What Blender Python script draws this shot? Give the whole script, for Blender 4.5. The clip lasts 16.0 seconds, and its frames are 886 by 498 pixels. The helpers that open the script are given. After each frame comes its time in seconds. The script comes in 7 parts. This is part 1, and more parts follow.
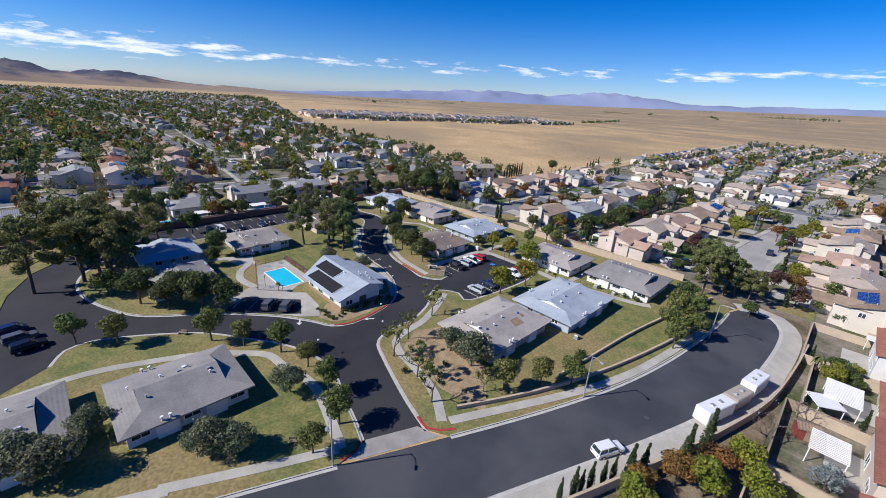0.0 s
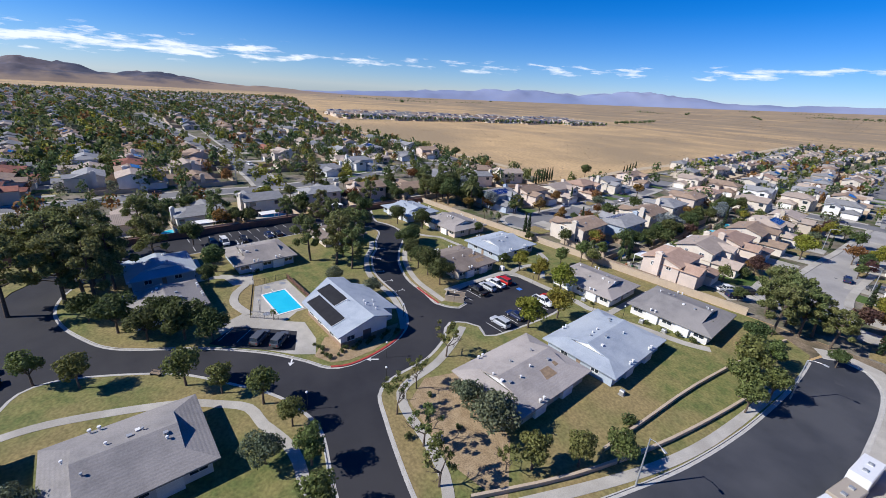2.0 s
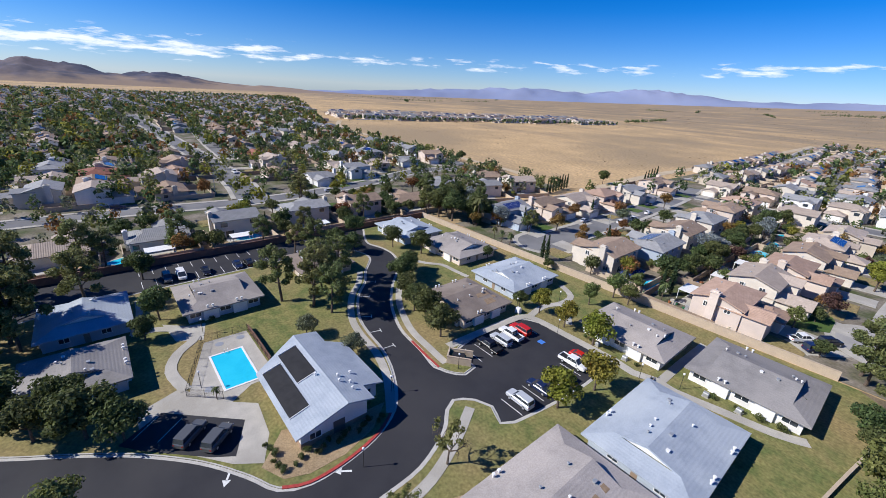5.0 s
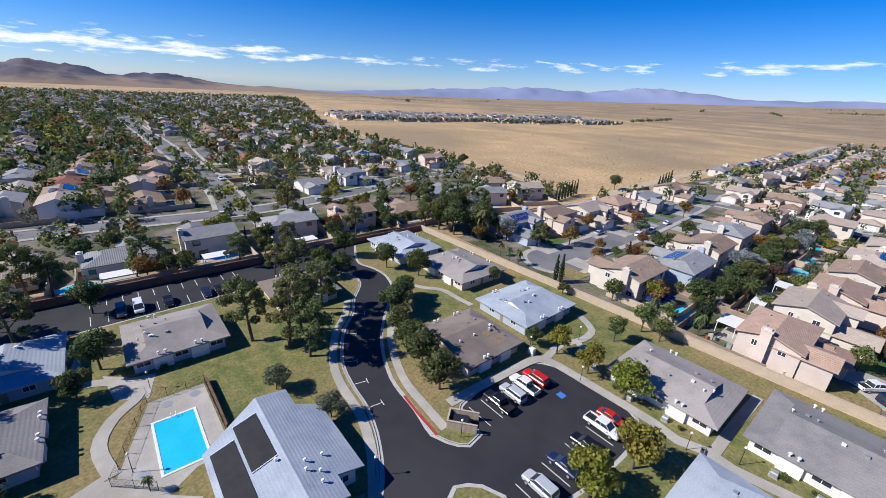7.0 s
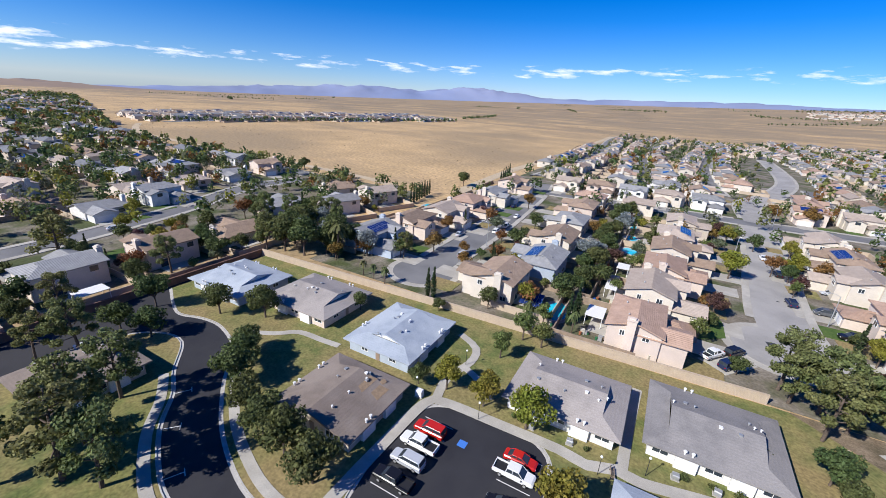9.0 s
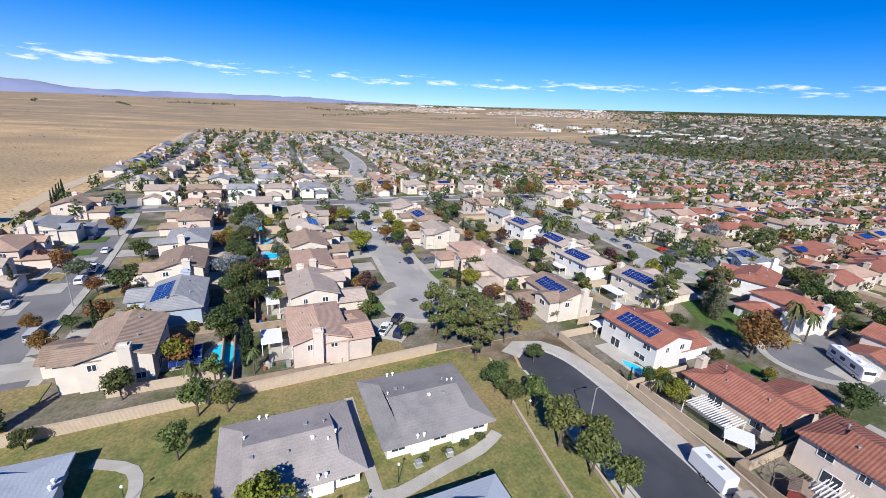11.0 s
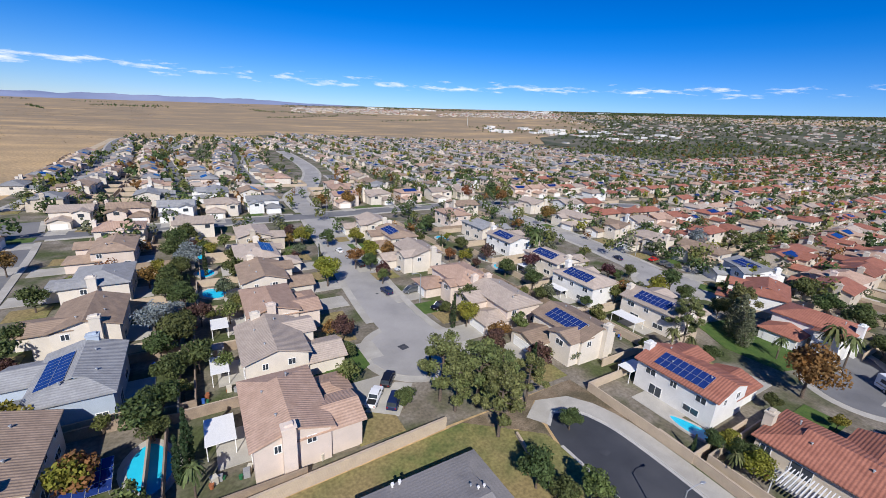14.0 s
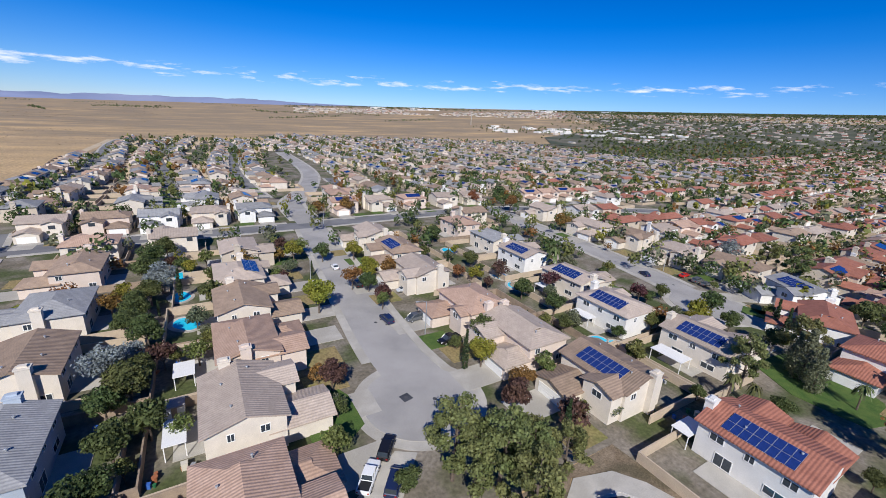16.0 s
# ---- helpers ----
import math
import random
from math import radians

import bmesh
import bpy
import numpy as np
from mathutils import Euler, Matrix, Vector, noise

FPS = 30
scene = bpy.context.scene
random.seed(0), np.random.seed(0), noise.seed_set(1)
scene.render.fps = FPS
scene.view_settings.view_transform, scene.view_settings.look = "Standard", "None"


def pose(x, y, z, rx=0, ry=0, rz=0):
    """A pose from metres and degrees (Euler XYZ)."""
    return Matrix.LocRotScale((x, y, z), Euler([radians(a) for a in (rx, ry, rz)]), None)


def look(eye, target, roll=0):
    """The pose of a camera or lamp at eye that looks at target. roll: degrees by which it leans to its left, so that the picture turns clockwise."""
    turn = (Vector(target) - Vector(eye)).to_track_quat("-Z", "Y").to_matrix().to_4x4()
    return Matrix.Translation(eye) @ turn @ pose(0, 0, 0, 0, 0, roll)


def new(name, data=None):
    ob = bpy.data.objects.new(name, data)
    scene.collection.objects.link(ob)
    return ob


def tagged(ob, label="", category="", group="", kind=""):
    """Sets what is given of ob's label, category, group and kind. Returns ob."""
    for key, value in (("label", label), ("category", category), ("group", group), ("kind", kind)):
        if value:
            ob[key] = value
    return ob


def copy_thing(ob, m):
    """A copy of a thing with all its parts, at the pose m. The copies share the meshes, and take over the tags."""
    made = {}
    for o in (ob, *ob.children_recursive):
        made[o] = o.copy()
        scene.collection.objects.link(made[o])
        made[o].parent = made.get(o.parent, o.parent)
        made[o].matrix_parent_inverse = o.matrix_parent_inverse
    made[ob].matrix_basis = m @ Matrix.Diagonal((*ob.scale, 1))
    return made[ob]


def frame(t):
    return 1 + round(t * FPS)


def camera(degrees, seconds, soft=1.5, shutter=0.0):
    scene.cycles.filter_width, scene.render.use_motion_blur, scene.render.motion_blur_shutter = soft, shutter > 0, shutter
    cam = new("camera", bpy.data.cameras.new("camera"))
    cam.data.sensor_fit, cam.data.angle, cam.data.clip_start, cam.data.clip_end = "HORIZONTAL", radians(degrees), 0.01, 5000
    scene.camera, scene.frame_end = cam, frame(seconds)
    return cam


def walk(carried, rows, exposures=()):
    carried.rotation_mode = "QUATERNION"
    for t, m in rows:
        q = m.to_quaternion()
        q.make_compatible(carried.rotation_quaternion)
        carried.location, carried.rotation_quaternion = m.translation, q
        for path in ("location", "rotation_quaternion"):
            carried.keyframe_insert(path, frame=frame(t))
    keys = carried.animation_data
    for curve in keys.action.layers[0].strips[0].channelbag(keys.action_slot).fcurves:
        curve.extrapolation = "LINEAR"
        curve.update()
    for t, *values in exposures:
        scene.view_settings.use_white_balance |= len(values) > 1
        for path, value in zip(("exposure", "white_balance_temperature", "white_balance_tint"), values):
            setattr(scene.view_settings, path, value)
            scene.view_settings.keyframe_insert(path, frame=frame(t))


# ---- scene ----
cam = camera(94.6, 16.0, 0.4)
METRES, EYE, TILT, LEAN, TURN = 124.7, 47.0, 0.0, 0.0, 44.6
ROWS = [
    (0.0, 0.0, 0.0, 0.0, 1.38, -20.96, -3.62),
    (0.5, 0.0022, 0.0282, 0.0005, 3.92, -21.1, -3.54),
    (1.0, 0.0047, 0.0596, 0.0013, 4.84, -21.18, -3.49),
    (1.5, 0.0061, 0.0894, 0.0022, 4.97, -21.23, -3.48),
    (2.0, 0.0065, 0.1223, 0.0024, 5.1, -21.25, -3.47),
    (2.5, 0.0055, 0.153, 0.003, 5.21, -21.29, -3.44),
    (3.0, 0.0041, 0.1863, 0.003, 5.33, -21.33, -3.41),
    (3.5, 0.0021, 0.2172, 0.0038, 5.44, -21.37, -3.37),
    (4.0, -0.0002, 0.2507, 0.0044, 5.56, -21.4, -3.3),
    (6.5, -0.011, 0.4079, 0.0059, 6.04, -21.48, -2.99),
    (7.0, -0.0132, 0.4407, 0.0061, 6.02, -21.49, -2.92),
    (7.5, -0.0148, 0.4709, 0.0059, 5.91, -21.47, -2.85),
    (8.0, -0.0159, 0.5035, 0.0049, 5.87, -21.47, -2.79),
    (8.5, -0.0211, 0.5331, 0.0035, 4.49, -21.42, -2.81),
    (9.0, -0.0209, 0.5618, 0.0037, -15.34, -20.56, -3.47),
    (9.5, -0.0236, 0.5897, 0.0032, -28.96, -19.83, -3.74),
    (10.0, -0.0217, 0.6185, 0.0041, -47.52, -18.8, -3.97),
    (12.5, 0.0487, 0.7442, 0.0031, -75.24, -17.33, -3.38),
    (13.0, 0.0754, 0.7643, 0.0024, -75.62, -17.31, -3.33),
    (13.5, 0.102, 0.7798, 0.0034, -75.51, -17.33, -3.31),
    (14.0, 0.1322, 0.7948, 0.0047, -75.38, -17.33, -3.26),
    (14.5, 0.1617, 0.8072, 0.0061, -75.28, -17.36, -3.22),
    (15.0, 0.1936, 0.8193, 0.0068, -75.17, -17.39, -3.17),
    (15.5, 0.2246, 0.8296, 0.0068, -75.07, -17.38, -3.13),
    (16.0, 0.2578, 0.8394, 0.0085, -74.97, -17.42, -3.1),
]
walk(cam, [(t, pose(0, 0, EYE, TILT, LEAN, TURN) @ pose(METRES * x, METRES * y, METRES * z, 90 + pitch, roll, yaw)) for t, x, y, z, yaw, pitch, roll in ROWS], [(0.0, 0.17), (4.0, 0.22), (8.5, 0.28), (10.0, 0.40), (12.5, 0.22), (16.0, 0.08)])

# ---- sky, sun ----
SUN_AZ, SUN_EL = 240.0, 38.0
world = bpy.data.worlds.new("sky")
scene.world = world
world.use_nodes = True
wn, wl = world.node_tree.nodes, world.node_tree.links
wn.clear()
sky = wn.new("ShaderNodeTexSky")
sky.sky_type, sky.sun_disc = "NISHITA", False
sky.sun_elevation, sky.sun_rotation = radians(SUN_EL), radians(450 - SUN_AZ)
sky.altitude, sky.air_density, sky.dust_density, sky.ozone_density = 800, 1.0, 0.0, 4.0
rich = wn.new("ShaderNodeHueSaturation")
rich.inputs["Saturation"].default_value, rich.inputs["Value"].default_value = 1.1, 1.0
wco = wn.new("ShaderNodeTexCoord")
wsep = wn.new("ShaderNodeSeparateXYZ")
wl.new(wco.outputs["Generated"], wsep.inputs[0])
# deep desert blue overhead, paler towards the horizon
wtint = wn.new("ShaderNodeValToRGB")
wtint.color_ramp.elements[0].position, wtint.color_ramp.elements[0].color = 0.0, (0.56, 0.68, 1.0, 1)
wtint.color_ramp.elements[1].position, wtint.color_ramp.elements[1].color = 0.45, (0.13, 0.35, 0.86, 1)
e_ = wtint.color_ramp.elements.new(0.16)
e_.color = (0.27, 0.53, 0.96, 1)
wl.new(wsep.outputs["Z"], wtint.inputs[0])
wtm = wn.new("ShaderNodeMix")
wtm.data_type, wtm.blend_type = "RGBA", "MULTIPLY"
wtm.inputs[0].default_value = 1.0
wl.new(sky.outputs[0], wtm.inputs[6]), wl.new(wtint.outputs[0], wtm.inputs[7])
wl.new(wtm.outputs[2], rich.inputs["Color"])
wmap = wn.new("ShaderNodeMapping")
wmap.inputs["Scale"].default_value = (10.0, 10.0, 62.0)
wl.new(wco.outputs["Generated"], wmap.inputs[0])
wnoise = wn.new("ShaderNodeTexNoise")
wnoise.inputs["Scale"].default_value, wnoise.inputs["Detail"].default_value, wnoise.inputs["Roughness"].default_value = 1.5, 8.0, 0.6
wl.new(wmap.outputs[0], wnoise.inputs["Vector"])


def wmath(op, a, b, c=None):
    """A sum or product in the sky's nodes; a, b and c are sockets or numbers."""
    q = wn.new("ShaderNodeMath")
    q.operation = op
    for i, v in enumerate((a, b, c)):
        if isinstance(v, (int, float)):
            q.inputs[i].default_value = v
        elif v is not None:
            wl.new(v, q.inputs[i])
    return q.outputs[0]


def wrange(v, a, b, c, d):
    q = wn.new("ShaderNodeMapRange")
    for k, n_ in (("From Min", a), ("From Max", b), ("To Min", c), ("To Max", d)):
        q.inputs[k].default_value = n_
    wl.new(v, q.inputs["Value"])
    return q.outputs[0]


# a row of small fair weather clouds low over the plain, heaped up over the hills in the west
whigh = wmath("MULTIPLY_ADD", wsep.outputs["X"], -0.021, wsep.outputs["Z"])
wbank = wrange(wsep.outputs["X"], -0.90, -0.985, 0.0, 1.0)
wrow = wmath("MULTIPLY", wrange(whigh, 0.052, 0.062, 0.0, 1.0), wrange(whigh, 0.068, 0.082, 1.0, 0.0))
wheap = wmath("MULTIPLY", wmath("MULTIPLY", wrange(whigh, 0.040, 0.058, 0.0, 1.0), wrange(whigh, 0.070, 0.098, 1.0, 0.0)), wbank)
wcover = wmath("ADD", wmath("MULTIPLY", wrow, 0.135), wmath("MULTIPLY", wheap, 0.12))
wmul = wn.new("ShaderNodeMath")
wmul.operation, wmul.use_clamp = "MULTIPLY", True
wl.new(wrange(wmath("ADD", wnoise.outputs["Fac"], wcover), 0.62, 0.78, 0.0, 0.8), wmul.inputs[0])
wl.new(wrange(wmath("ADD", wrow, wheap), 0.0, 0.3, 0.0, 1.0), wmul.inputs[1])
wmix = wn.new("ShaderNodeMix")
wmix.data_type = "RGBA"
wl.new(wmul.outputs[0], wmix.inputs[0]), wl.new(rich.outputs[0], wmix.inputs[6])
wmix.inputs[7].default_value = (8.5, 8.8, 9.5, 1)
wbg = wn.new("ShaderNodeBackground")
wbg.inputs["Strength"].default_value = 0.112
wout = wn.new("ShaderNodeOutputWorld")
wl.new(wmix.outputs[2], wbg.inputs[0]), wl.new(wbg.outputs[0], wout.inputs[0])

sun = new("sun", bpy.data.lights.new("sun", "SUN"))
sun.data.energy, sun.data.angle, sun.data.color = 5.0, radians(0.53), (1.0, 0.98, 0.945)
sa, se = radians(SUN_AZ), radians(SUN_EL)
sun.matrix_world = look((0, 0, 0), (-math.cos(sa) * math.cos(se), -math.sin(sa) * math.cos(se), -math.sin(se)))


# ---- materials ----
def srgb(c):
    return tuple(v / 12.92 if v <= 0.04045 else ((v + 0.055) / 1.055) ** 2.4 for v in c)


def material(name, a, b, scale=1.0, rough=0.85, fine=12.0, bump=0.3, metal=0.0, vary=0.0, island=0.0, c=None, cscale=0.1, bands=None, spec=0.3, grain=0.12):
    """Two tones mixed by noise at one scale, a third by a broad noise, grain by a fine one; bands: (axis, metres, depth) of raised rows."""
    m = bpy.data.materials.new(name)
    m.use_nodes = True
    n, l = m.node_tree.nodes, m.node_tree.links
    bsdf = n["Principled BSDF"]
    co = n.new("ShaderNodeTexCoord")
    n1 = n.new("ShaderNodeTexNoise")
    n1.inputs["Scale"].default_value, n1.inputs["Detail"].default_value = scale, 6
    l.new(co.outputs["Object"], n1.inputs["Vector"])
    r1 = n.new("ShaderNodeMapRange")
    r1.inputs["From Min"].default_value, r1.inputs["From Max"].default_value = 0.35, 0.65
    l.new(n1.outputs["Fac"], r1.inputs["Value"])
    mix = n.new("ShaderNodeMix")
    mix.data_type = "RGBA"
    mix.inputs[6].default_value, mix.inputs[7].default_value = (*a, 1), (*b, 1)
    l.new(r1.outputs[0], mix.inputs[0])
    col = mix.outputs[2]
    if c:
        n2 = n.new("ShaderNodeTexNoise")
        n2.inputs["Scale"].default_value, n2.inputs["Detail"].default_value = cscale, 4
        l.new(co.outputs["Object"], n2.inputs["Vector"])
        r2 = n.new("ShaderNodeMapRange")
        r2.inputs["From Min"].default_value, r2.inputs["From Max"].default_value = 0.45, 0.62
        l.new(n2.outputs["Fac"], r2.inputs["Value"])
        mx = n.new("ShaderNodeMix")
        mx.data_type = "RGBA"
        mx.inputs[7].default_value = (*c, 1)
        l.new(r2.outputs[0], mx.inputs[0]), l.new(col, mx.inputs[6])
        col = mx.outputs[2]
    n3 = n.new("ShaderNodeTexNoise")
    n3.inputs["Scale"].default_value, n3.inputs["Detail"].default_value = fine, 3
    l.new(co.outputs["Object"], n3.inputs["Vector"])
    hsv = n.new("ShaderNodeHueSaturation")
    l.new(col, hsv.inputs["Color"])
    r3 = n.new("ShaderNodeMapRange")
    r3.inputs["From Min"].default_value, r3.inputs["From Max"].default_value = 0.3, 0.7
    r3.inputs["To Min"].default_value, r3.inputs["To Max"].default_value = 1 - grain, 1 + grain
    l.new(n3.outputs["Fac"], r3.inputs["Value"])
    value = r3.outputs[0]
    if vary or island:
        src = n.new("ShaderNodeNewGeometry").outputs["Random Per Island"] if island else n.new("ShaderNodeObjectInfo").outputs["Random"]
        k = island or vary
        rr = n.new("ShaderNodeMapRange")
        rr.inputs["To Min"].default_value, rr.inputs["To Max"].default_value = 1 - k, 1 + k
        l.new(src, rr.inputs["Value"])
        mm = n.new("ShaderNodeMath")
        mm.operation = "MULTIPLY"
        l.new(value, mm.inputs[0]), l.new(rr.outputs[0], mm.inputs[1])
        value = mm.outputs[0]
        if island and vary:
            oi = n.new("ShaderNodeObjectInfo")
            rh = n.new("ShaderNodeMapRange")
            rh.inputs["To Min"].default_value, rh.inputs["To Max"].default_value = 0.5 - vary * 0.12, 0.5 + vary * 0.12
            l.new(oi.outputs["Random"], rh.inputs["Value"]), l.new(rh.outputs[0], hsv.inputs["Hue"])
    height = n3.outputs["Fac"]
    if bands:
        axis, size, depth = bands
        sp = n.new("ShaderNodeSeparateXYZ")
        l.new(co.outputs["Object"], sp.inputs[0])
        ml = n.new("ShaderNodeMath")
        ml.operation, ml.inputs[1].default_value = "MULTIPLY", 2 * math.pi / size
        l.new(sp.outputs[axis], ml.inputs[0])
        sn = n.new("ShaderNodeMath")
        sn.operation = "SINE"
        l.new(ml.outputs[0], sn.inputs[0])
        ad = n.new("ShaderNodeMath")
        ad.operation, ad.inputs[1].default_value = "MULTIPLY_ADD", depth
        l.new(sn.outputs[0], ad.inputs[0]), l.new(n3.outputs["Fac"], ad.inputs[2])
        height = ad.outputs[0]
    l.new(value, hsv.inputs["Value"])
    l.new(hsv.outputs[0], bsdf.inputs["Base Color"])
    bsdf.inputs["Roughness"].default_value, bsdf.inputs["Metallic"].default_value = rough, metal
    bsdf.inputs["Specular IOR Level"].default_value = spec
    if bump:
        bp = n.new("ShaderNodeBump")
        bp.inputs["Strength"].default_value, bp.inputs["Distance"].default_value = bump, 0.05
        l.new(height, bp.inputs["Height"]), l.new(bp.outputs[0], bsdf.inputs["Normal"])
    return m


def plain(name, a, rough=0.5, metal=0.0, vary=0.06, spec=0.4):
    return material(name, a, tuple(v * (1 - vary) for v in a), 3.0, rough, 30, 0.05, metal, spec=spec)


DIRT = material("dry field earth", (0.55, 0.375, 0.19), (0.45, 0.31, 0.155), 0.03, 0.95, 0.5, 0.5, c=(0.33, 0.24, 0.135), cscale=0.006, grain=0.28)


def dry_plain():
    """Field earth that turns from golden to a darker grey brown further north, with darker weedy streaks."""
    n, l = DIRT.node_tree.nodes, DIRT.node_tree.links
    bsdf = n["Principled BSDF"]
    old = bsdf.inputs["Base Color"].links[0].from_socket
    co, sp = n.new("ShaderNodeTexCoord"), n.new("ShaderNodeSeparateXYZ")
    l.new(co.outputs["Object"], sp.inputs[0])
    mp = n.new("ShaderNodeMapping")
    mp.inputs["Scale"].default_value = (0.0035, 0.011, 0.0)
    mp.inputs["Rotation"].default_value = (0, 0, radians(38))
    l.new(co.outputs["Object"], mp.inputs[0])
    nz = n.new("ShaderNodeTexNoise")
    nz.inputs["Scale"].default_value, nz.inputs["Detail"].default_value, nz.inputs["Roughness"].default_value = 1.0, 9, 0.66
    l.new(mp.outputs[0], nz.inputs["Vector"])
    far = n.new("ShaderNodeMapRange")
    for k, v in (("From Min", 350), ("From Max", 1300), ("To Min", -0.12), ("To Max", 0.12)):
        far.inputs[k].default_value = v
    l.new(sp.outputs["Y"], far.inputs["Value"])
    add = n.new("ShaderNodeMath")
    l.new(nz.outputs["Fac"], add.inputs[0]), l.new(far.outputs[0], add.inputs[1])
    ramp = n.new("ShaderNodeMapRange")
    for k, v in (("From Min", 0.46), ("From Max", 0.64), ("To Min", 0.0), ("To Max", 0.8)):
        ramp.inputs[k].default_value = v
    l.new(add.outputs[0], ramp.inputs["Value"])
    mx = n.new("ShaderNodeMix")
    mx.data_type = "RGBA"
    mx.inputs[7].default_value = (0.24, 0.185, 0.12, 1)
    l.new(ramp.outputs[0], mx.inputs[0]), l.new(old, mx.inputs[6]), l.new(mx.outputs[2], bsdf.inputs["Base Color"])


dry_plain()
YARD = material("yard soil and gravel", (0.135, 0.115, 0.08), (0.245, 0.212, 0.17), 0.16, 0.95, 1.6, 0.5, c=(0.07, 0.085, 0.03), cscale=0.09, grain=0.28)
LAWN = material("patchy autumn lawn", (0.115, 0.138, 0.042), (0.215, 0.195, 0.07), 0.35, 0.95, 2.2, 0.9, c=(0.255, 0.195, 0.088), cscale=0.05, grain=0.28)
GREEN = material("watered lawn", (0.05, 0.10, 0.02), (0.085, 0.13, 0.03), 0.5, 0.95, 6.0, 0.5, grain=0.28)
MULCH = material("dry planting bed", (0.37, 0.275, 0.165), (0.28, 0.20, 0.115), 0.6, 0.95, 5.0, 0.5, grain=0.28)
ASPH = material("fresh black asphalt", (0.026, 0.026, 0.031), (0.034, 0.034, 0.039), 0.25, 0.8, 20, 0.25, c=(0.042, 0.041, 0.044), cscale=0.06)
ASPH2 = material("worn street asphalt", (0.043, 0.046, 0.055), (0.055, 0.058, 0.068), 0.2, 0.85, 16, 0.25, c=(0.072, 0.074, 0.082), cscale=0.07)
ASPH3 = material("old grey street asphalt", (0.175, 0.173, 0.175), (0.145, 0.144, 0.146), 0.2, 0.9, 14, 0.25, c=(0.205, 0.202, 0.20), cscale=0.06)
ASPH4 = material("pale sun-bleached asphalt", (0.335, 0.318, 0.295), (0.285, 0.272, 0.255), 0.2, 0.9, 14, 0.25, c=(0.37, 0.35, 0.325), cscale=0.06)
PALE = ("street_1", "street_3", "street_5", "circle_1", "circle_3")
CONC = material("pale concrete", (0.47, 0.44, 0.385), (0.40, 0.375, 0.33), 0.5, 0.9, 9, 0.2, c=(0.36, 0.335, 0.29), cscale=0.12)
KERB = material("kerb concrete", (0.50, 0.48, 0.44), (0.42, 0.40, 0.37), 0.8, 0.9, 9, 0.2)
REDP = plain("red kerb paint", (0.45, 0.06, 0.05), 0.7, vary=0.3)
PAINT = plain("white road paint", (0.75, 0.75, 0.73), 0.7, vary=0.15)
BLUEP = plain("blue road paint", (0.06, 0.2, 0.6), 0.7)
BLOCK = material("tan block wall", (0.50, 0.40, 0.29), (0.44, 0.35, 0.26), 0.6, 0.9, 10, 0.3, bands=("Z", 0.2, 0.6))
REDBLOCK = material("red brown block wall", (0.22, 0.12, 0.085), (0.18, 0.10, 0.075), 0.6, 0.9, 10, 0.3, bands=("Z", 0.2, 0.6))
SHING_GREY = material("grey brown roof shingles", (0.335, 0.302, 0.278), (0.28, 0.252, 0.232), 0.5, 0.9, 5, 0.35, vary=0.14, c=(0.375, 0.335, 0.305), cscale=0.15, bands=("Z", 0.13, 0.25))
SHING_BROWN = material("brown roof shingles", (0.185, 0.15, 0.125), (0.225, 0.18, 0.15), 0.5, 0.9, 7, 0.35, c=(0.26, 0.215, 0.18), cscale=0.15, bands=("Z", 0.13, 0.25))
SHING_DARK = material("dark grey roof shingles", (0.255, 0.24, 0.23), (0.21, 0.197, 0.19), 0.5, 0.9, 5, 0.35, vary=0.05, c=(0.285, 0.265, 0.25), cscale=0.15, bands=("Z", 0.13, 0.25))
SHING_BLUE = material("pale blue grey roof shingles", (0.37, 0.41, 0.46), (0.31, 0.35, 0.40), 0.5, 0.85, 7, 0.35, c=(0.41, 0.45, 0.49), cscale=0.15, bands=("Z", 0.13, 0.25))
T = 0.42
TILE_TAN = material("tan concrete roof tiles", (0.43, 0.35, 0.285), (0.37, 0.30, 0.245), 0.8, 0.85, 4, 0.5, vary=0.16, bands=("X", T, 0.9))
TILE_BROWN = material("brown concrete roof tiles", (0.34, 0.245, 0.175), (0.27, 0.195, 0.14), 0.8, 0.85, 4, 0.5, vary=0.16, bands=("X", T, 0.9))
TILE_GREY = material("grey concrete roof tiles", (0.30, 0.298, 0.295), (0.25, 0.248, 0.246), 0.8, 0.85, 4, 0.5, vary=0.16, bands=("X", T, 0.9))
TILE_SLATE = material("slate grey concrete roof tiles", (0.205, 0.208, 0.22), (0.165, 0.168, 0.178), 0.8, 0.85, 4, 0.5, vary=0.2, bands=("X", T, 0.9))
TILE_PINK = material("pinkish clay roof tiles", (0.45, 0.305, 0.225), (0.385, 0.255, 0.185), 0.8, 0.85, 4, 0.5, vary=0.12, bands=("X", T, 0.9))
TILE_RED = material("red clay roof tiles", (0.33, 0.135, 0.09), (0.265, 0.105, 0.07), 0.8, 0.8, 4, 0.5, vary=0.15, bands=("X", T, 0.9))
STUCCO = [material("stucco " + n_, c_, tuple(v * 0.9 for v in c_), 0.5, 0.9, 25, 0.25, vary=0.06) for n_, c_ in
          (("cream", (0.67, 0.60, 0.505)), ("pale peach", (0.69, 0.575, 0.485)), ("white", (0.74, 0.72, 0.68)), ("grey blue", (0.42, 0.48, 0.55)), ("sand", (0.56, 0.48, 0.385)))]
WHITE = plain("white painted trim", (0.78, 0.77, 0.74), 0.6)
